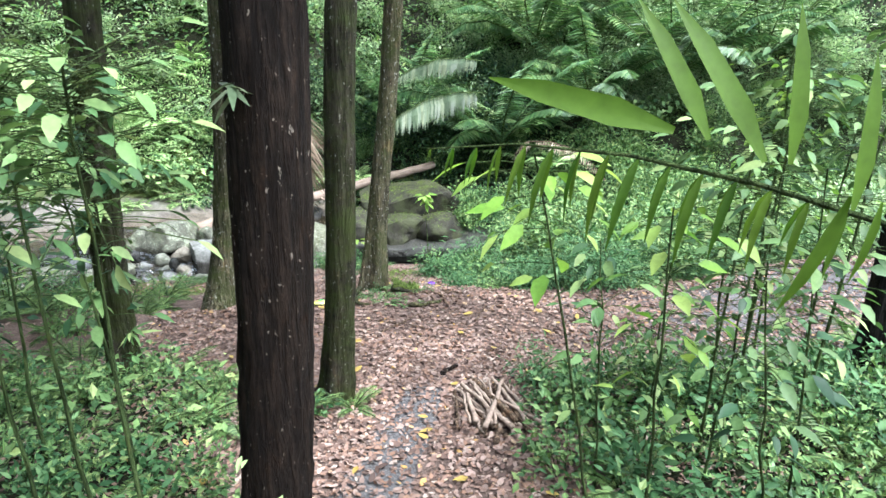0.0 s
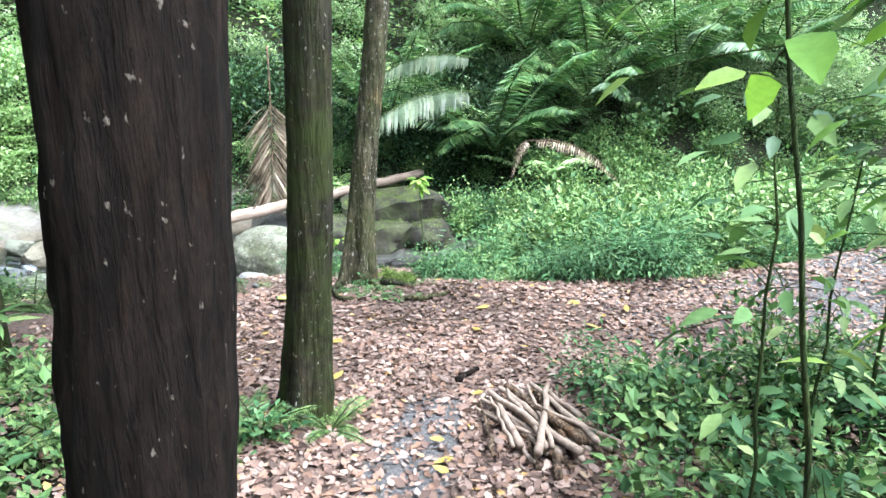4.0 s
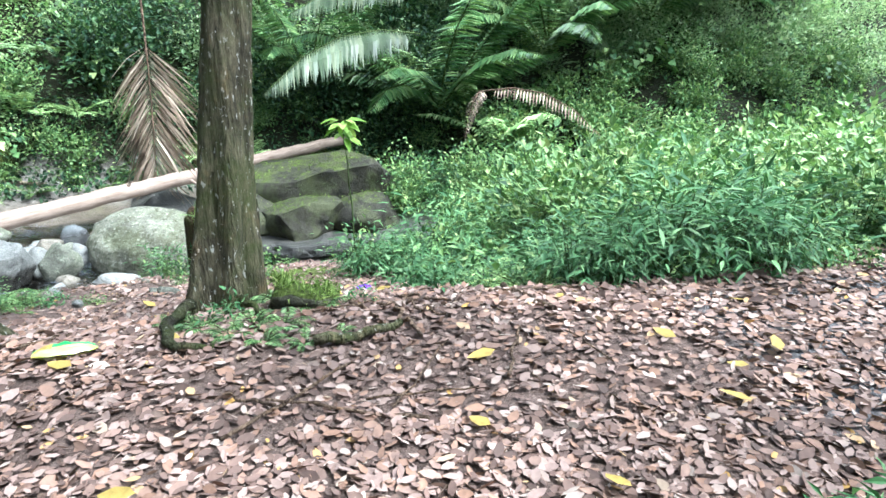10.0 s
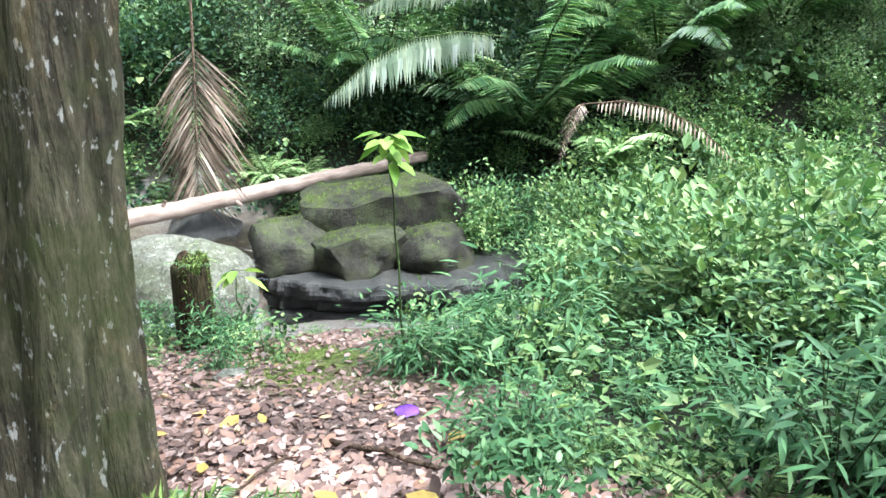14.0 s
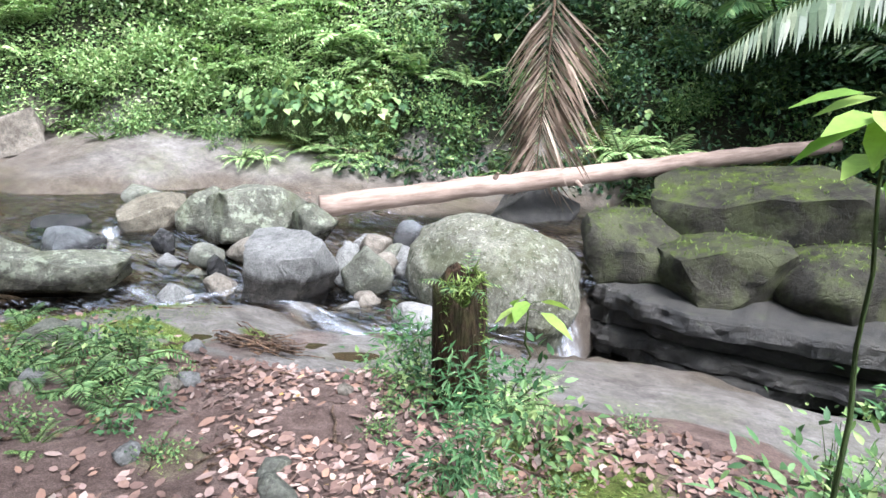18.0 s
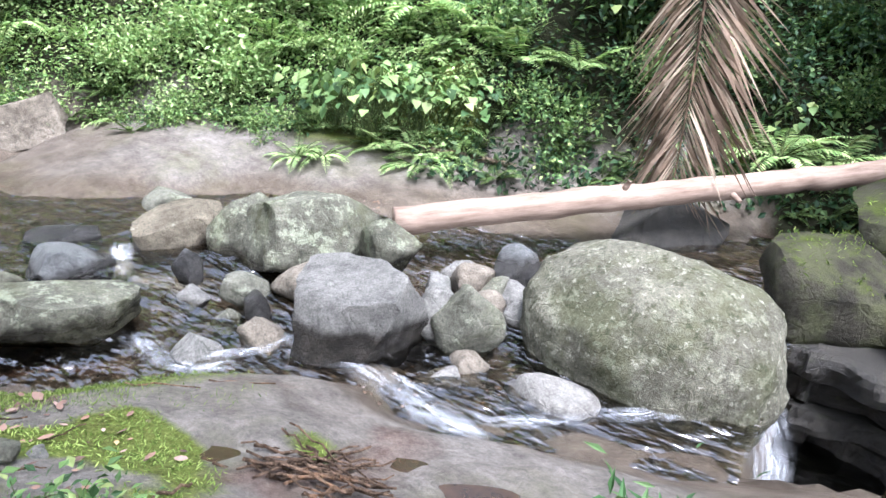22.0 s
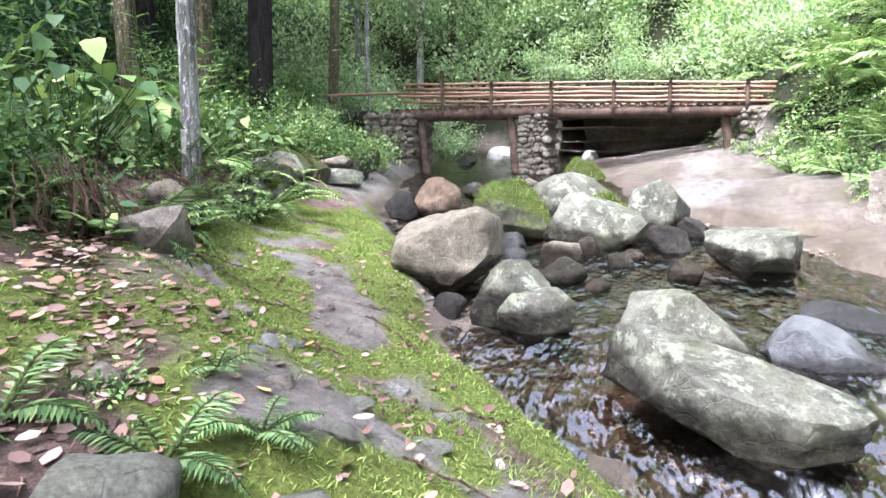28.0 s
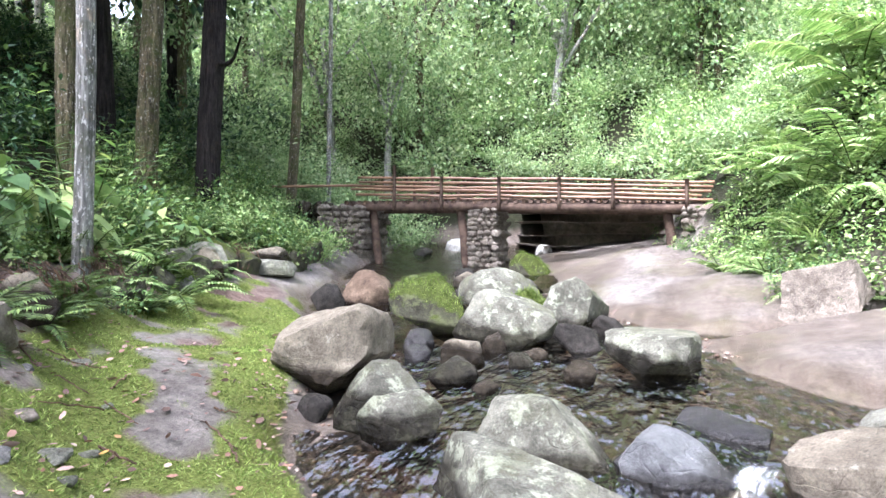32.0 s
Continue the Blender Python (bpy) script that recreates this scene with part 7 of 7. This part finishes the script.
sapling(2.5, 4.6, 2.5, 130, 0.11, 34, "bushy sapling with small fresh leaves", G5, (0.0, 0.02), low=0.35, spray=0.6, rad=0.012)
sapling(1.55, 3.15, 1.7, 90, 0.11, 35, "bushy sapling with small fresh leaves", G1, (0.05, 0.02), low=0.3, spray=0.45, rad=0.01)
sapling(3.4, 5.4, 2.8, 120, 0.13, 12, "thin sapling with sparse leaves", G1, (0.02, 0), low=0.3, spray=0.45, rad=0.014)
sapling(-1.95, 3.4, 1.9, 40, 0.13, 13, "thin leaning sapling with fresh leaves", G1, (-0.1, 0.05), low=0.5, spray=0.4, rad=0.013)
sapling(-2.45, 3.3, 2.3, 60, 0.14, 14, "leafy sapling beside the leaning trunk", G1, (-0.02, 0.08), low=0.5, spray=0.5, rad=0.012)
sapling(-2.0, 2.6, 2.2, 60, 0.14, 15, "leafy sapling beside the dark trunk", G1, (-0.1, 0.05), low=0.55, spray=0.5, rad=0.012)
# long feathered leaf over the start of the trail
HANG = leaf_stuff("leaf_hanging", [(0.0, (0.06, 0.14, 0.014)), (1.0, (0.15, 0.24, 0.03))], 0.6, 0.5)
hang = frond_thing("hanging_leaf", (0.48, 0.63, 3.04), (-0.02, 0.81, 3.09), 0.2, 15, HANG, "long feathered green leaf overhanging the trail", 21, 0.17, 1.4, "leaf", (LANCE[0] * (0.6, 1, 1), LANCE[1]), spine=0.004)
for k, (a_, b_) in enumerate((((0.53, 1.05, 3.02), (0.4, 1.16, 3.29)), ((0.47, 1.14, 3.04), (0.36, 1.23, 3.29)), ((0.4, 1.12, 3.06), (0.08, 1.22, 3.15)), ((0.54, 0.99, 3.03), (0.56, 1.04, 3.27)), ((0.62, 0.94, 2.97), (0.66, 0.99, 3.2)), ((0.62, 0.95, 2.99), (0.55, 0.94, 2.79)), ((0.62, 0.88, 3.0), (0.61, 0.88, 2.87)))):
    a_, b_ = [np.array((0, 0, 3.25)) + 0.65 * (np.array(q_) - (0, 0, 3.25)) for q_ in (a_, b_)]
    way = b_ - a_
    long_ = float(np.linalg.norm(way))
    v, f = spread(*blade(0.15, (0, 0.3, 0.7, 1.0), (0.25, 1, 0.8, 0.05), 0.15, 0.1), turns(way[None], (0.3, -1, 0.2), long_), np.array(a_)[None])
    leaf_ = part("leaflet", np_mesh("leaflet", v, f, HANG), hang)
    leaf_.matrix_parent_inverse = hang.matrix_basis.inverted()
sapling(-1.3, 2.2, 2.5, 130, 0.1, 16, "leafy sapling with drooping leaves beside the dark trunk", G1, (0.02, 0.0), low=0.72, spray=0.45, rad=0.012)
sapling(-1.75, 2.6, 2.6, 130, 0.1, 17, "leafy sapling with drooping leaves beside the dark trunk", G1, (-0.05, 0.05), low=0.68, spray=0.45, rad=0.012)


# ---- fallen leaves ----
lx, ly = rng.uniform(-9.0, 8.0, 470000), rng.uniform(-1.5, 10.8, 470000)
d = near_shore(lx) - ly
dens = step(-3.6, -2.6, lx + 0.2 * (7 - ly)) * step(0.6, -0.1, ly - verge(lx)) * (1 - 0.6 * step(1.6, 2.6, lx)) * (0.35 + 0.65 * step(2.2, 4.5, ly + 0.3)) * np.maximum(step(2.2, 3.4, ly), step(1.5, 0.7, np.abs(lx + 0.1)))
dens *= 1 - 0.75 * step(0.7, 1.3, lx) * step(5.6 + 0.15 * lx, 4.9 + 0.15 * lx, ly)
dens *= step(8.0, 5.5, lx + fbm(lx, ly, 99, 2))
dens *= 1 - 0.8 * step(-1.4, -2.2, lx) * step(5.2, 4.6, ly)
dens *= 0.5 + 1.4 * step(-0.3, 0.3, fbm(lx * 0.9, ly * 0.9, 93, 3))
dens *= 1 - 0.75 * step(0.3, 0.15, np.abs(lx + 0.32 - 0.17 * (ly - 4.0))) * step(5.3, 4.9, ly)
dens *= 1 - step(-2.2, -2.8, lx) * step(7.9, 8.3, ly)
dens = np.maximum(dens, 0.5 * step(-2.2, -1.6, lx) * step(0.3, -0.3, lx) * step(8.0, 8.6, ly) * step(10.2, 9.2, ly))
dens = np.maximum(dens, 0.35 * step(0.22, 0.05, off_trail(lx, ly)) * step(-3.4, -4.0, lx))
dens = np.maximum(dens, 0.5 * step(-4.2, -3.2, lx) * step(0.3, -0.3, lx) * step(8.0, 8.6, ly) * step(1.9, 2.3, d) * step(-0.25, 0.2, fbm(lx * 1.3, ly * 1.3, 94, 3)))
shore = 0.06 * step(-9.5, -8.5, lx) * step(-5.6, -6.2, lx) * step(0.05, 0.12, d) * step(0.5, 0.3, d)
strip = 0.12 * step(0.3, 0.08, np.abs(off_trail(lx, ly) - 0.1) + 0.25 * fbm(lx * 2, ly * 2, 97, 3)) * step(-3.6, -4.1, lx) * step(-6.6, -6.0, lx) + 0.035 * step(-3.6, -4.1, lx) * step(-8, -7, lx) * step(0.4, 0.6, d)
ok = (rng.random(470000) < np.maximum(np.where(d > 1.9, dens * 0.95, shore), strip))
lx, ly = lx[ok], ly[ok]
n = len(lx)
a = rng.uniform(0, 6.28, n)
tilt_ = rng.normal(0, 0.14, n)
m = turns(np.stack([np.cos(a), np.sin(a), tilt_], -1), size=rng.uniform(0.02, 0.068, n) * (1 + 0.35 * (rng.random(n) > 0.9)), r=rng, tilt=0.45)
v, f = spread(*FALLEN, m, np.stack([lx, ly, ground_z(lx, ly) + rng.uniform(0.004, 0.022, n)], -1))
solo("fallen_leaves", np_mesh("fallen_leaves", v, f, LITTER), "dry brown and pinkish fallen leaves on the clearing", "leaves", kind="stuff")
one = np_mesh("fallen_leaf", *FALLEN, YELLOW)
for k in range(52):
    x, y = (rng.uniform(-2.2, 1.6), rng.uniform(3.2, 7.6)) if k < 36 else (rng.uniform(-1.6, 0.4), rng.uniform(7.6, 9.3))
    if off_way(np.array([x]), np.array([y]))[0] < 0.02:
        continue
    ob = solo("fallen_leaf", one, "yellow fallen leaf on the ground", "leaf", "yellow fallen leaves")
    ob.matrix_world = pose(x, y, gz(x, y) + 0.035, rng.uniform(-14, 14), rng.uniform(-14, 14), rng.uniform(0, 360)) @ Matrix.Scale(rng.uniform(0.07, 0.13), 4)

# ---- moss and grass on the rock shelf ----
mx, my = rng.uniform(-12.5, 0.5, 260000), rng.uniform(6.2, 11.6, 260000)
d = near_shore(mx) - my
w_ = np.maximum(moss_weight(mx, my), step(-6.5, -4.5, mx) * step(1.5, 0.5, mx) * step(1.5, 2.0, d) * step(4.2, 3.0, d) * (0.16 + 1.4 * fbm(mx * 0.9, my * 0.9, 51, 4)))
ok = (rng.random(260000) < np.clip(w_ * 1.5 - 0.35, 0, 1)) & (off_way(mx, my) > 0.3)
mx, my = mx[ok], my[ok]
n = len(mx)
way = np.concatenate([rng.normal(0, 0.8, (n, 2)), np.ones((n, 1)) * 0.55], 1)
v, f = spread(*SLIM, turns(way, size=rng.uniform(0.012, 0.036, n), r=rng, tilt=0.5), np.stack([mx, my, ground_z(mx, my)], -1))
solo("moss", np_mesh("moss", v, f, MOSSY, False), "bright green moss and fine grass on the rock shelf", "moss", kind="stuff")


gx_, gy_ = rng.uniform(-8.6, -4.3, 120000), rng.uniform(8.0, 11.6, 120000)
d = near_shore(gx_) - gy_ + 0.22 * fbm(gx_ * 2.2, gy_ * 2.2, 58, 3)
d = d - 0.5 * step(-6.0, -5.3, gx_)
ok = (d > 0.14) & (d < 0.55) & (rng.random(120000) < np.clip(0.5 + 1.6 * fbm(gx_ * 1.7, gy_ * 1.7, 59, 3), 0.05, 1))
gx_, gy_ = gx_[ok], gy_[ok]
n = len(gx_)
way = np.concatenate([rng.normal(0, 0.6, (n, 1)), rng.normal(0.35, 0.6, (n, 1)), np.ones((n, 1)) * 0.8], 1)
v, f = spread(SLIMMER[0], SLIMMER[1], turns(way, size=rng.uniform(0.02, 0.048, n), r=rng, tilt=0.7), np.stack([gx_, gy_, ground_z(gx_, gy_)], -1))
solo("grass", np_mesh("grass", v, f, MOSSY, False), "fresh green grass along the rim of the rock shelf", "grass", kind="stuff")


# ---- small things ----
def stick(name, a, b, rad, mat, label, group="", sag=(0, 0, 0.0), parent=None, origin=(0, 0, 0), jit=0.006):
    v, f = tube(bend(a, b, sag, 8, rng, jit), np.linspace(rad, rad * 0.7, 8), 7)
    me = np_mesh(name, v - np.array(origin), f, mat)
    return part(name, me, parent, label) if parent else solo(name, me, label, "stick", group)


def on(x, y, lift=0.0):
    return (x, y, gz(x, y) + lift)


pile_at = on(0.45, 4.65)
pile = thing("stick_pile", "pile of cut thin sticks beside the trail", "sticks", at=pile_at)
for k in range(34):
    a = radians(102 + rng.normal(0, 13))
    c = np.array((0.42 + rng.normal(0, 0.13), 4.62 + rng.normal(0, 0.06), 0))
    half = rng.uniform(0.3, 0.46)
    p0, p1 = c - half * np.array((np.cos(a), np.sin(a), 0)), c + half * np.array((np.cos(a), np.sin(a), 0))
    lift = 0.02 + 0.1 * rng.random()
    stick("stick", (p0[0], p0[1], gz(p0[0], p0[1]) + lift), (p1[0], p1[1], gz(p1[0], p1[1]) + lift), rng.uniform(0.012, 0.026), TWIG if k % 3 == 0 else LOG, "", parent=pile, origin=pile_at)
stick("stick", on(-0.02, 5.28, 0.03), on(0.14, 5.42, 0.05), 0.022, BARK_A, "short dark stick on the leaves", "loose sticks")
for k in range(26):
    x, y, a, h = rng.uniform(-2.0, 1.4), rng.uniform(5.2, 9.0), rng.uniform(0, 3.14), rng.uniform(0.08, 0.35)
    if y > float(verge(x)) - 0.1:
        continue
    stick("twig", on(x - h * math.cos(a), y - h * math.sin(a), 0.025), on(x + h * math.cos(a), y + h * math.sin(a), 0.03), rng.uniform(0.004, 0.01), TWIG, "thin dry twig among fallen leaves", "loose twigs")
stick("branch", on(-4.55, 8.75, 0.04), on(-4.35, 9.1, 0.04), 0.02, TWIG, "short bark-covered branch lying on the moss", "loose sticks")
stick("branch", on(0.62, 7.75, 0.05), on(0.72, 7.1, 0.03), 0.02, TWIG, "mossy branch lying at the edge of the clearing", "loose sticks")
stick("branch", on(-0.5, 8.7, 0.03), on(0.1, 8.35, 0.03), 0.013, TWIG, "thin branch on the leaf-strewn bank", "loose sticks")
for k in range(34):
    x, y, a, h = rng.uniform(-4.2, -0.4), rng.uniform(8.8, 10.6), rng.uniform(0, 3.14), rng.uniform(0.05, 0.22)
    stick("twig", on(x - h * math.cos(a), y - h * math.sin(a), 0.012), on(x + h * math.cos(a), y + h * math.sin(a), 0.015), rng.uniform(0.003, 0.008), TWIG, "thin dry twig on the mossy soil", "loose twigs")
for k in range(16):
    x, y = rng.uniform(-4.6, -1.2), rng.uniform(8.9, 10.7)
    rock(x, y, gz(x, y), 0.09 + 0.05 * (k % 3), 0.08 + 0.03 * (k % 2), 0.05 + 0.02 * (k % 2), 47 * k, ("dry", "dry_grey", "dry_lich")[k % 3], "small loose stone on the mossy soil", 860 + k, 0.02, name="stone", detail=2, group="loose stones of the near bank")
FLATS = [(-5.33, 9.4, 0.2), (-4.98, 9.59, 0.14), (-4.88, 9.97, 0.13), (-5.44, 9.14, 0.14), (-4.98, 10.17, 0.17), (-4.85, 9.62, 0.1), (-5.2, 9.62, 0.12), (-5.05, 9.35, 0.09), (-5.6, 9.3, 0.12), (-5.5, 9.85, 0.16), (-5.3, 10.1, 0.12), (-4.7, 9.8, 0.12), (-6.1, 8.9, 0.1), (-5.9, 8.6, 0.12), (-6.5, 8.3, 0.14), (-5.15, 9.95, 0.08), (-4.62, 10.05, 0.16), (-4.3, 10.3, 0.12)]
for k, (x, y, w) in enumerate(FLATS):
    rock(x, y, gz(x, y), w, w * 0.72, w * 0.16, 61 * k, ("dry_lich", "dry_grey", "dry_lich", "dry")[k % 4], "flat pale stone half sunk in the moss", 900 + k, 0.03, cuts=9, name="stone", detail=3, group="flat stones in the moss")
for k in range(22):
    x, a, h = rng.uniform(-6.8, -4.4), rng.uniform(0, 3.14), rng.uniform(0.05, 0.2)
    y = float(near_shore(x)) - rng.uniform(0.5, 1.9)
    stick("twig", on(x - h * math.cos(a), y - h * math.sin(a), 0.02), on(x + h * math.cos(a), y + h * math.sin(a), 0.022), rng.uniform(0.003, 0.007), TWIG, "thin dry twig on the mossy rock shelf", "loose twigs")
heap_at = on(-3.65, 11.05)
heap = thing("twig_heap", "heap of washed-up twigs on the bedrock", "twigs", at=heap_at)
for k in range(24):
    x, y, a, h = -3.65 + rng.normal(0, 0.13), 11.05 + rng.normal(0, 0.06), radians(35 + rng.normal(0, 22)), rng.uniform(0.1, 0.32)
    lift = 0.015 + 0.06 * rng.random()
    stick("twig", on(x - h * math.cos(a), y - h * math.sin(a), lift), on(x + h * math.cos(a), y + h * math.sin(a), lift), rng.uniform(0.004, 0.009), TWIG, "", parent=heap, origin=heap_at, jit=0.012)


def root(points, r0, label):
    p = [on(x, y, lift) for x, y, lift in points]
    s = np.linspace(0, len(p) - 1, 18)
    line = np.stack([np.interp(s, np.arange(len(p)), [q[k] for q in p]) for k in range(3)], -1)
    line[1:-1] = (line[:-2] + line[1:-1] * 2 + line[2:]) / 4 + rng.normal(0, 0.006, (16, 3))
    v, f = tube(line, np.linspace(r0, r0 * 0.35, 18) * (1 + 0.1 * rng.normal(size=18)), 9)
    o = np.array(tree_c.location)
    return part("root", np_mesh("root", v - o, f, BARK_B), tree_c, label)


root([(-1.05, 7.5, 0.08), (-1.08, 7.2, 0.06), (-1.02, 6.97, 0.04), (-0.9, 6.93, 0.03), (-0.82, 7.0, 0.0)], 0.032, "curved surface root with dark bark")
root([(-0.8, 7.5, 0.08), (-0.68, 7.33, 0.04), (-0.66, 7.2, 0.01)], 0.022, "thin mossy surface root")
stick("branch", on(-0.4, 6.9, 0.035), on(-0.02, 7.05, 0.035), 0.026, BARK_C, "grey-brown branch lying among ferns and leaves", "loose sticks", sag=(0.02, -0.03, 0))
for a, b_, w in (((-0.26, 7.5), (-0.12, 7.12), 0.011), ((-0.12, 7.32), (0.14, 7.34), 0.01), ((-0.04, 7.2), (0.06, 6.9), 0.013), ((0.0, 7.45), (0.25, 7.3), 0.009), ((0.02, 7.25), (0.2, 7.12), 0.008)):
    stick("twig", on(a[0], a[1], 0.03), on(b_[0], b_[1], 0.03), w, TWIG, "crooked dry twig on the fallen leaves", "loose twigs", jit=0.012)

# dry roots and stalks hanging over the foot of the near bank
def dry_brush(x, y, width, height, n, seed):
    r = np.random.default_rng(seed)
    t = thing("dry_brush", "tangle of dry brown roots and stalks under the ferns", "roots", "dry roots of the near bank", (x, y, gz(x, y)))
    lines = []
    for _ in range(n):
        top = np.array((r.normal(0, width * 0.3), r.normal(-0.1, 0.06), height * r.uniform(0.45, 1.0)))
        foot = top * (1.2, 0.2, 0) + (r.normal(0, width * 0.2), r.normal(0.06, 0.06), 0.0)
        lines.append(tube(bend(foot, top, (r.normal(0, 0.06), 0.05, 0.02), 6, r, 0.012), np.linspace(0.007, 0.003, 6) * r.uniform(0.6, 1.5), 5))
    tagged(part("root_strand", np_mesh("root_strand", *join(lines), TWIG), t), kind="stuff")


for k, (x, y, w, h, n) in enumerate([(-5.5, 8.22, 0.35, 0.42, 46), (-6.9, 7.55, 0.4, 0.26, 40), (-7.7, 7.2, 0.3, 0.32, 26), (-10.9, 6.3, 0.45, 0.4, 40)]):
    dry_brush(x, y, w, h, n, 940 + k)

# rotten stump
st_at = on(-1.72, 10.58, -0.08)
stump = thing("tree_stump", "rotten broken stump topped with moss and small ferns", "stump", at=st_at)
s_, a_ = np.linspace(0, 0.78, 14), np.linspace(0, 6.283, 26, endpoint=False)
S, A = np.meshgrid(s_, a_, indexing="ij")
R = 0.118 * (1.2 - 0.22 * S) * (1 + 0.34 * fbm(np.cos(A) * 1.6 + 4, np.sin(A) * 1.6 + 0.5 * S, 77, 3) + 0.1 * fbm(A * 5, S * 2.5, 79, 2))
Z = 0.9 * S * (1 + step(0.35, 0.78, S) * (0.16 * vnoise(np.cos(A) * 1.3 + 3, np.sin(A) * 1.3, 78) + 0.1 * vnoise(A * 4, A * 0, 80)))
sv = np.stack([R * np.cos(A), R * np.sin(A), Z], -1).reshape(-1, 3)
i, j = np.arange(13)[:, None] * 26, np.arange(26)[None]
sf = np.stack([i + j, i + (j + 1) % 26, i + 26 + (j + 1) % 26, i + 26 + j], -1).reshape(-1, 4)
inner = sv.copy()
inner[:, :2] *= 0.7
inner[:, 2] = np.maximum(inner[:, 2] - 0.03, 0.3)
rim = np.stack([13 * 26 + np.arange(26), 13 * 26 + (np.arange(26) + 1) % 26, 14 * 26 + 13 * 26 + (np.arange(26) + 1) % 26, 14 * 26 + 13 * 26 + np.arange(26)], -1)
part("stump_wood", np_mesh("stump_wood", np.concatenate([sv, inner]), np.concatenate([sf, sf[:, ::-1] + len(sv), rim]), ROT), stump)
q = np.random.default_rng(5)
aa = q.uniform(-1.9, 1.9, 2600)
mp = np.stack([0.1 * np.cos(aa), 0.1 * np.sin(aa), q.uniform(0.05, 0.74, 2600)], -1)
mp[:, :2] *= q.uniform(0.85, 1.1, (2600, 1))
part("moss_tuft", np_mesh("moss_tuft", *spread(*SLIM, turns(q.normal(0, 1, (2600, 3)) + (0, 0, 0.3), size=q.uniform(0.02, 0.06, 2600), r=q, tilt=0.5), mp), MOSSY, False), stump, "green moss on the broken top")
fr_, fl_ = fern_shape(901, 6, 0.3, 0.1, 12)
part("small_fern", np_mesh("small_fern", *turned(fl_, pose(0, 0, 0.66)), G1, False), stump, "small fern growing from the top")


def wrapper(name, x, y, size, mats, label, turn):
    """A crumpled packet."""
    t = thing(name, label, "wrapper", at=on(x, y, 0.03))
    for k, (mat, x0, x1) in enumerate(mats):
        u, w = np.meshgrid(np.linspace(x0, x1, 9), np.linspace(-0.5, 0.5, 9), indexing="ij")
        puff = 0.1 * np.sqrt(np.clip(0.25 - w**2, 0, 1)) * np.sqrt(np.clip(0.26 - u**2, 0, 1)) * 4
        crease = 0.07 * fbm(u * 6, w * 6, 200 + k, 3)
        out = []
        for sgn in (1, -1):
            v = np.stack([u * size[0] * (1 - 1.7 * w**2), w * size[1], (sgn * puff + crease) * size[1]], -1).reshape(-1, 3)
            ii = (np.arange(8)[:, None] * 9 + np.arange(8)[None]).ravel()
            out.append((v, np.stack([ii, ii + 9, ii + 10, ii + 1][::sgn], -1)))
        part(("packet_half", "packet_end")[k], np_mesh(name, *join(out), mat), t)
    t.rotation_euler = (0.1, 0.05, radians(turn))
    return t


wrapper("snack_wrapper", -1.44, 7.0, (0.13, 0.24), [(FOIL_G, -0.05, 0.5), (FOIL_Y, -0.5, -0.05)], "crumpled green and yellow wrapper on the fallen leaves", 112)
wrapper("purple_wrapper", -0.18, 9.05, (0.12, 0.09), [(FOIL_P, -0.5, 0.5)], "crumpled shiny purple wrapper on the bank", 40)

# puddles in the bedrock, worn concrete on the trail
for x, y, a, b_, lift, label in ((-3.12, 11.4, 0.2, 0.13, 0.008, "rusty brown puddle in a hollow of the bedrock"), (-3.52, 11.42, 0.13, 0.09, 0.008, "small rusty puddle in the bedrock"), (-4.06, 10.82, 0.13, 0.09, 0.008, "small puddle with red-brown leaves")):
    bm = bmesh.new()
    ring = [bm.verts.new((a * math.cos(t) * (1 + 0.2 * math.sin(3 * t)), b_ * math.sin(t) * (1 + 0.15 * math.cos(2 * t)), 0)) for t in np.linspace(0, 6.283, 28, endpoint=False)]
    bm.faces.new(ring)
    z = gz(x, y)
    solo("puddle", bm_mesh("puddle", bm, RUST), label, "puddle", "puddles in the bedrock", at=(x, y, z + lift)).rotation_euler = (0, 0, 0.5)

# ---- true size ----
# the plan above is drawn in units of 1.15 m
for ob in scene.objects:
    if ob.parent is None and ob.type in {"MESH", "EMPTY"}:
        ob.matrix_basis = Matrix.Scale(1.15, 4) @ ob.matrix_basis
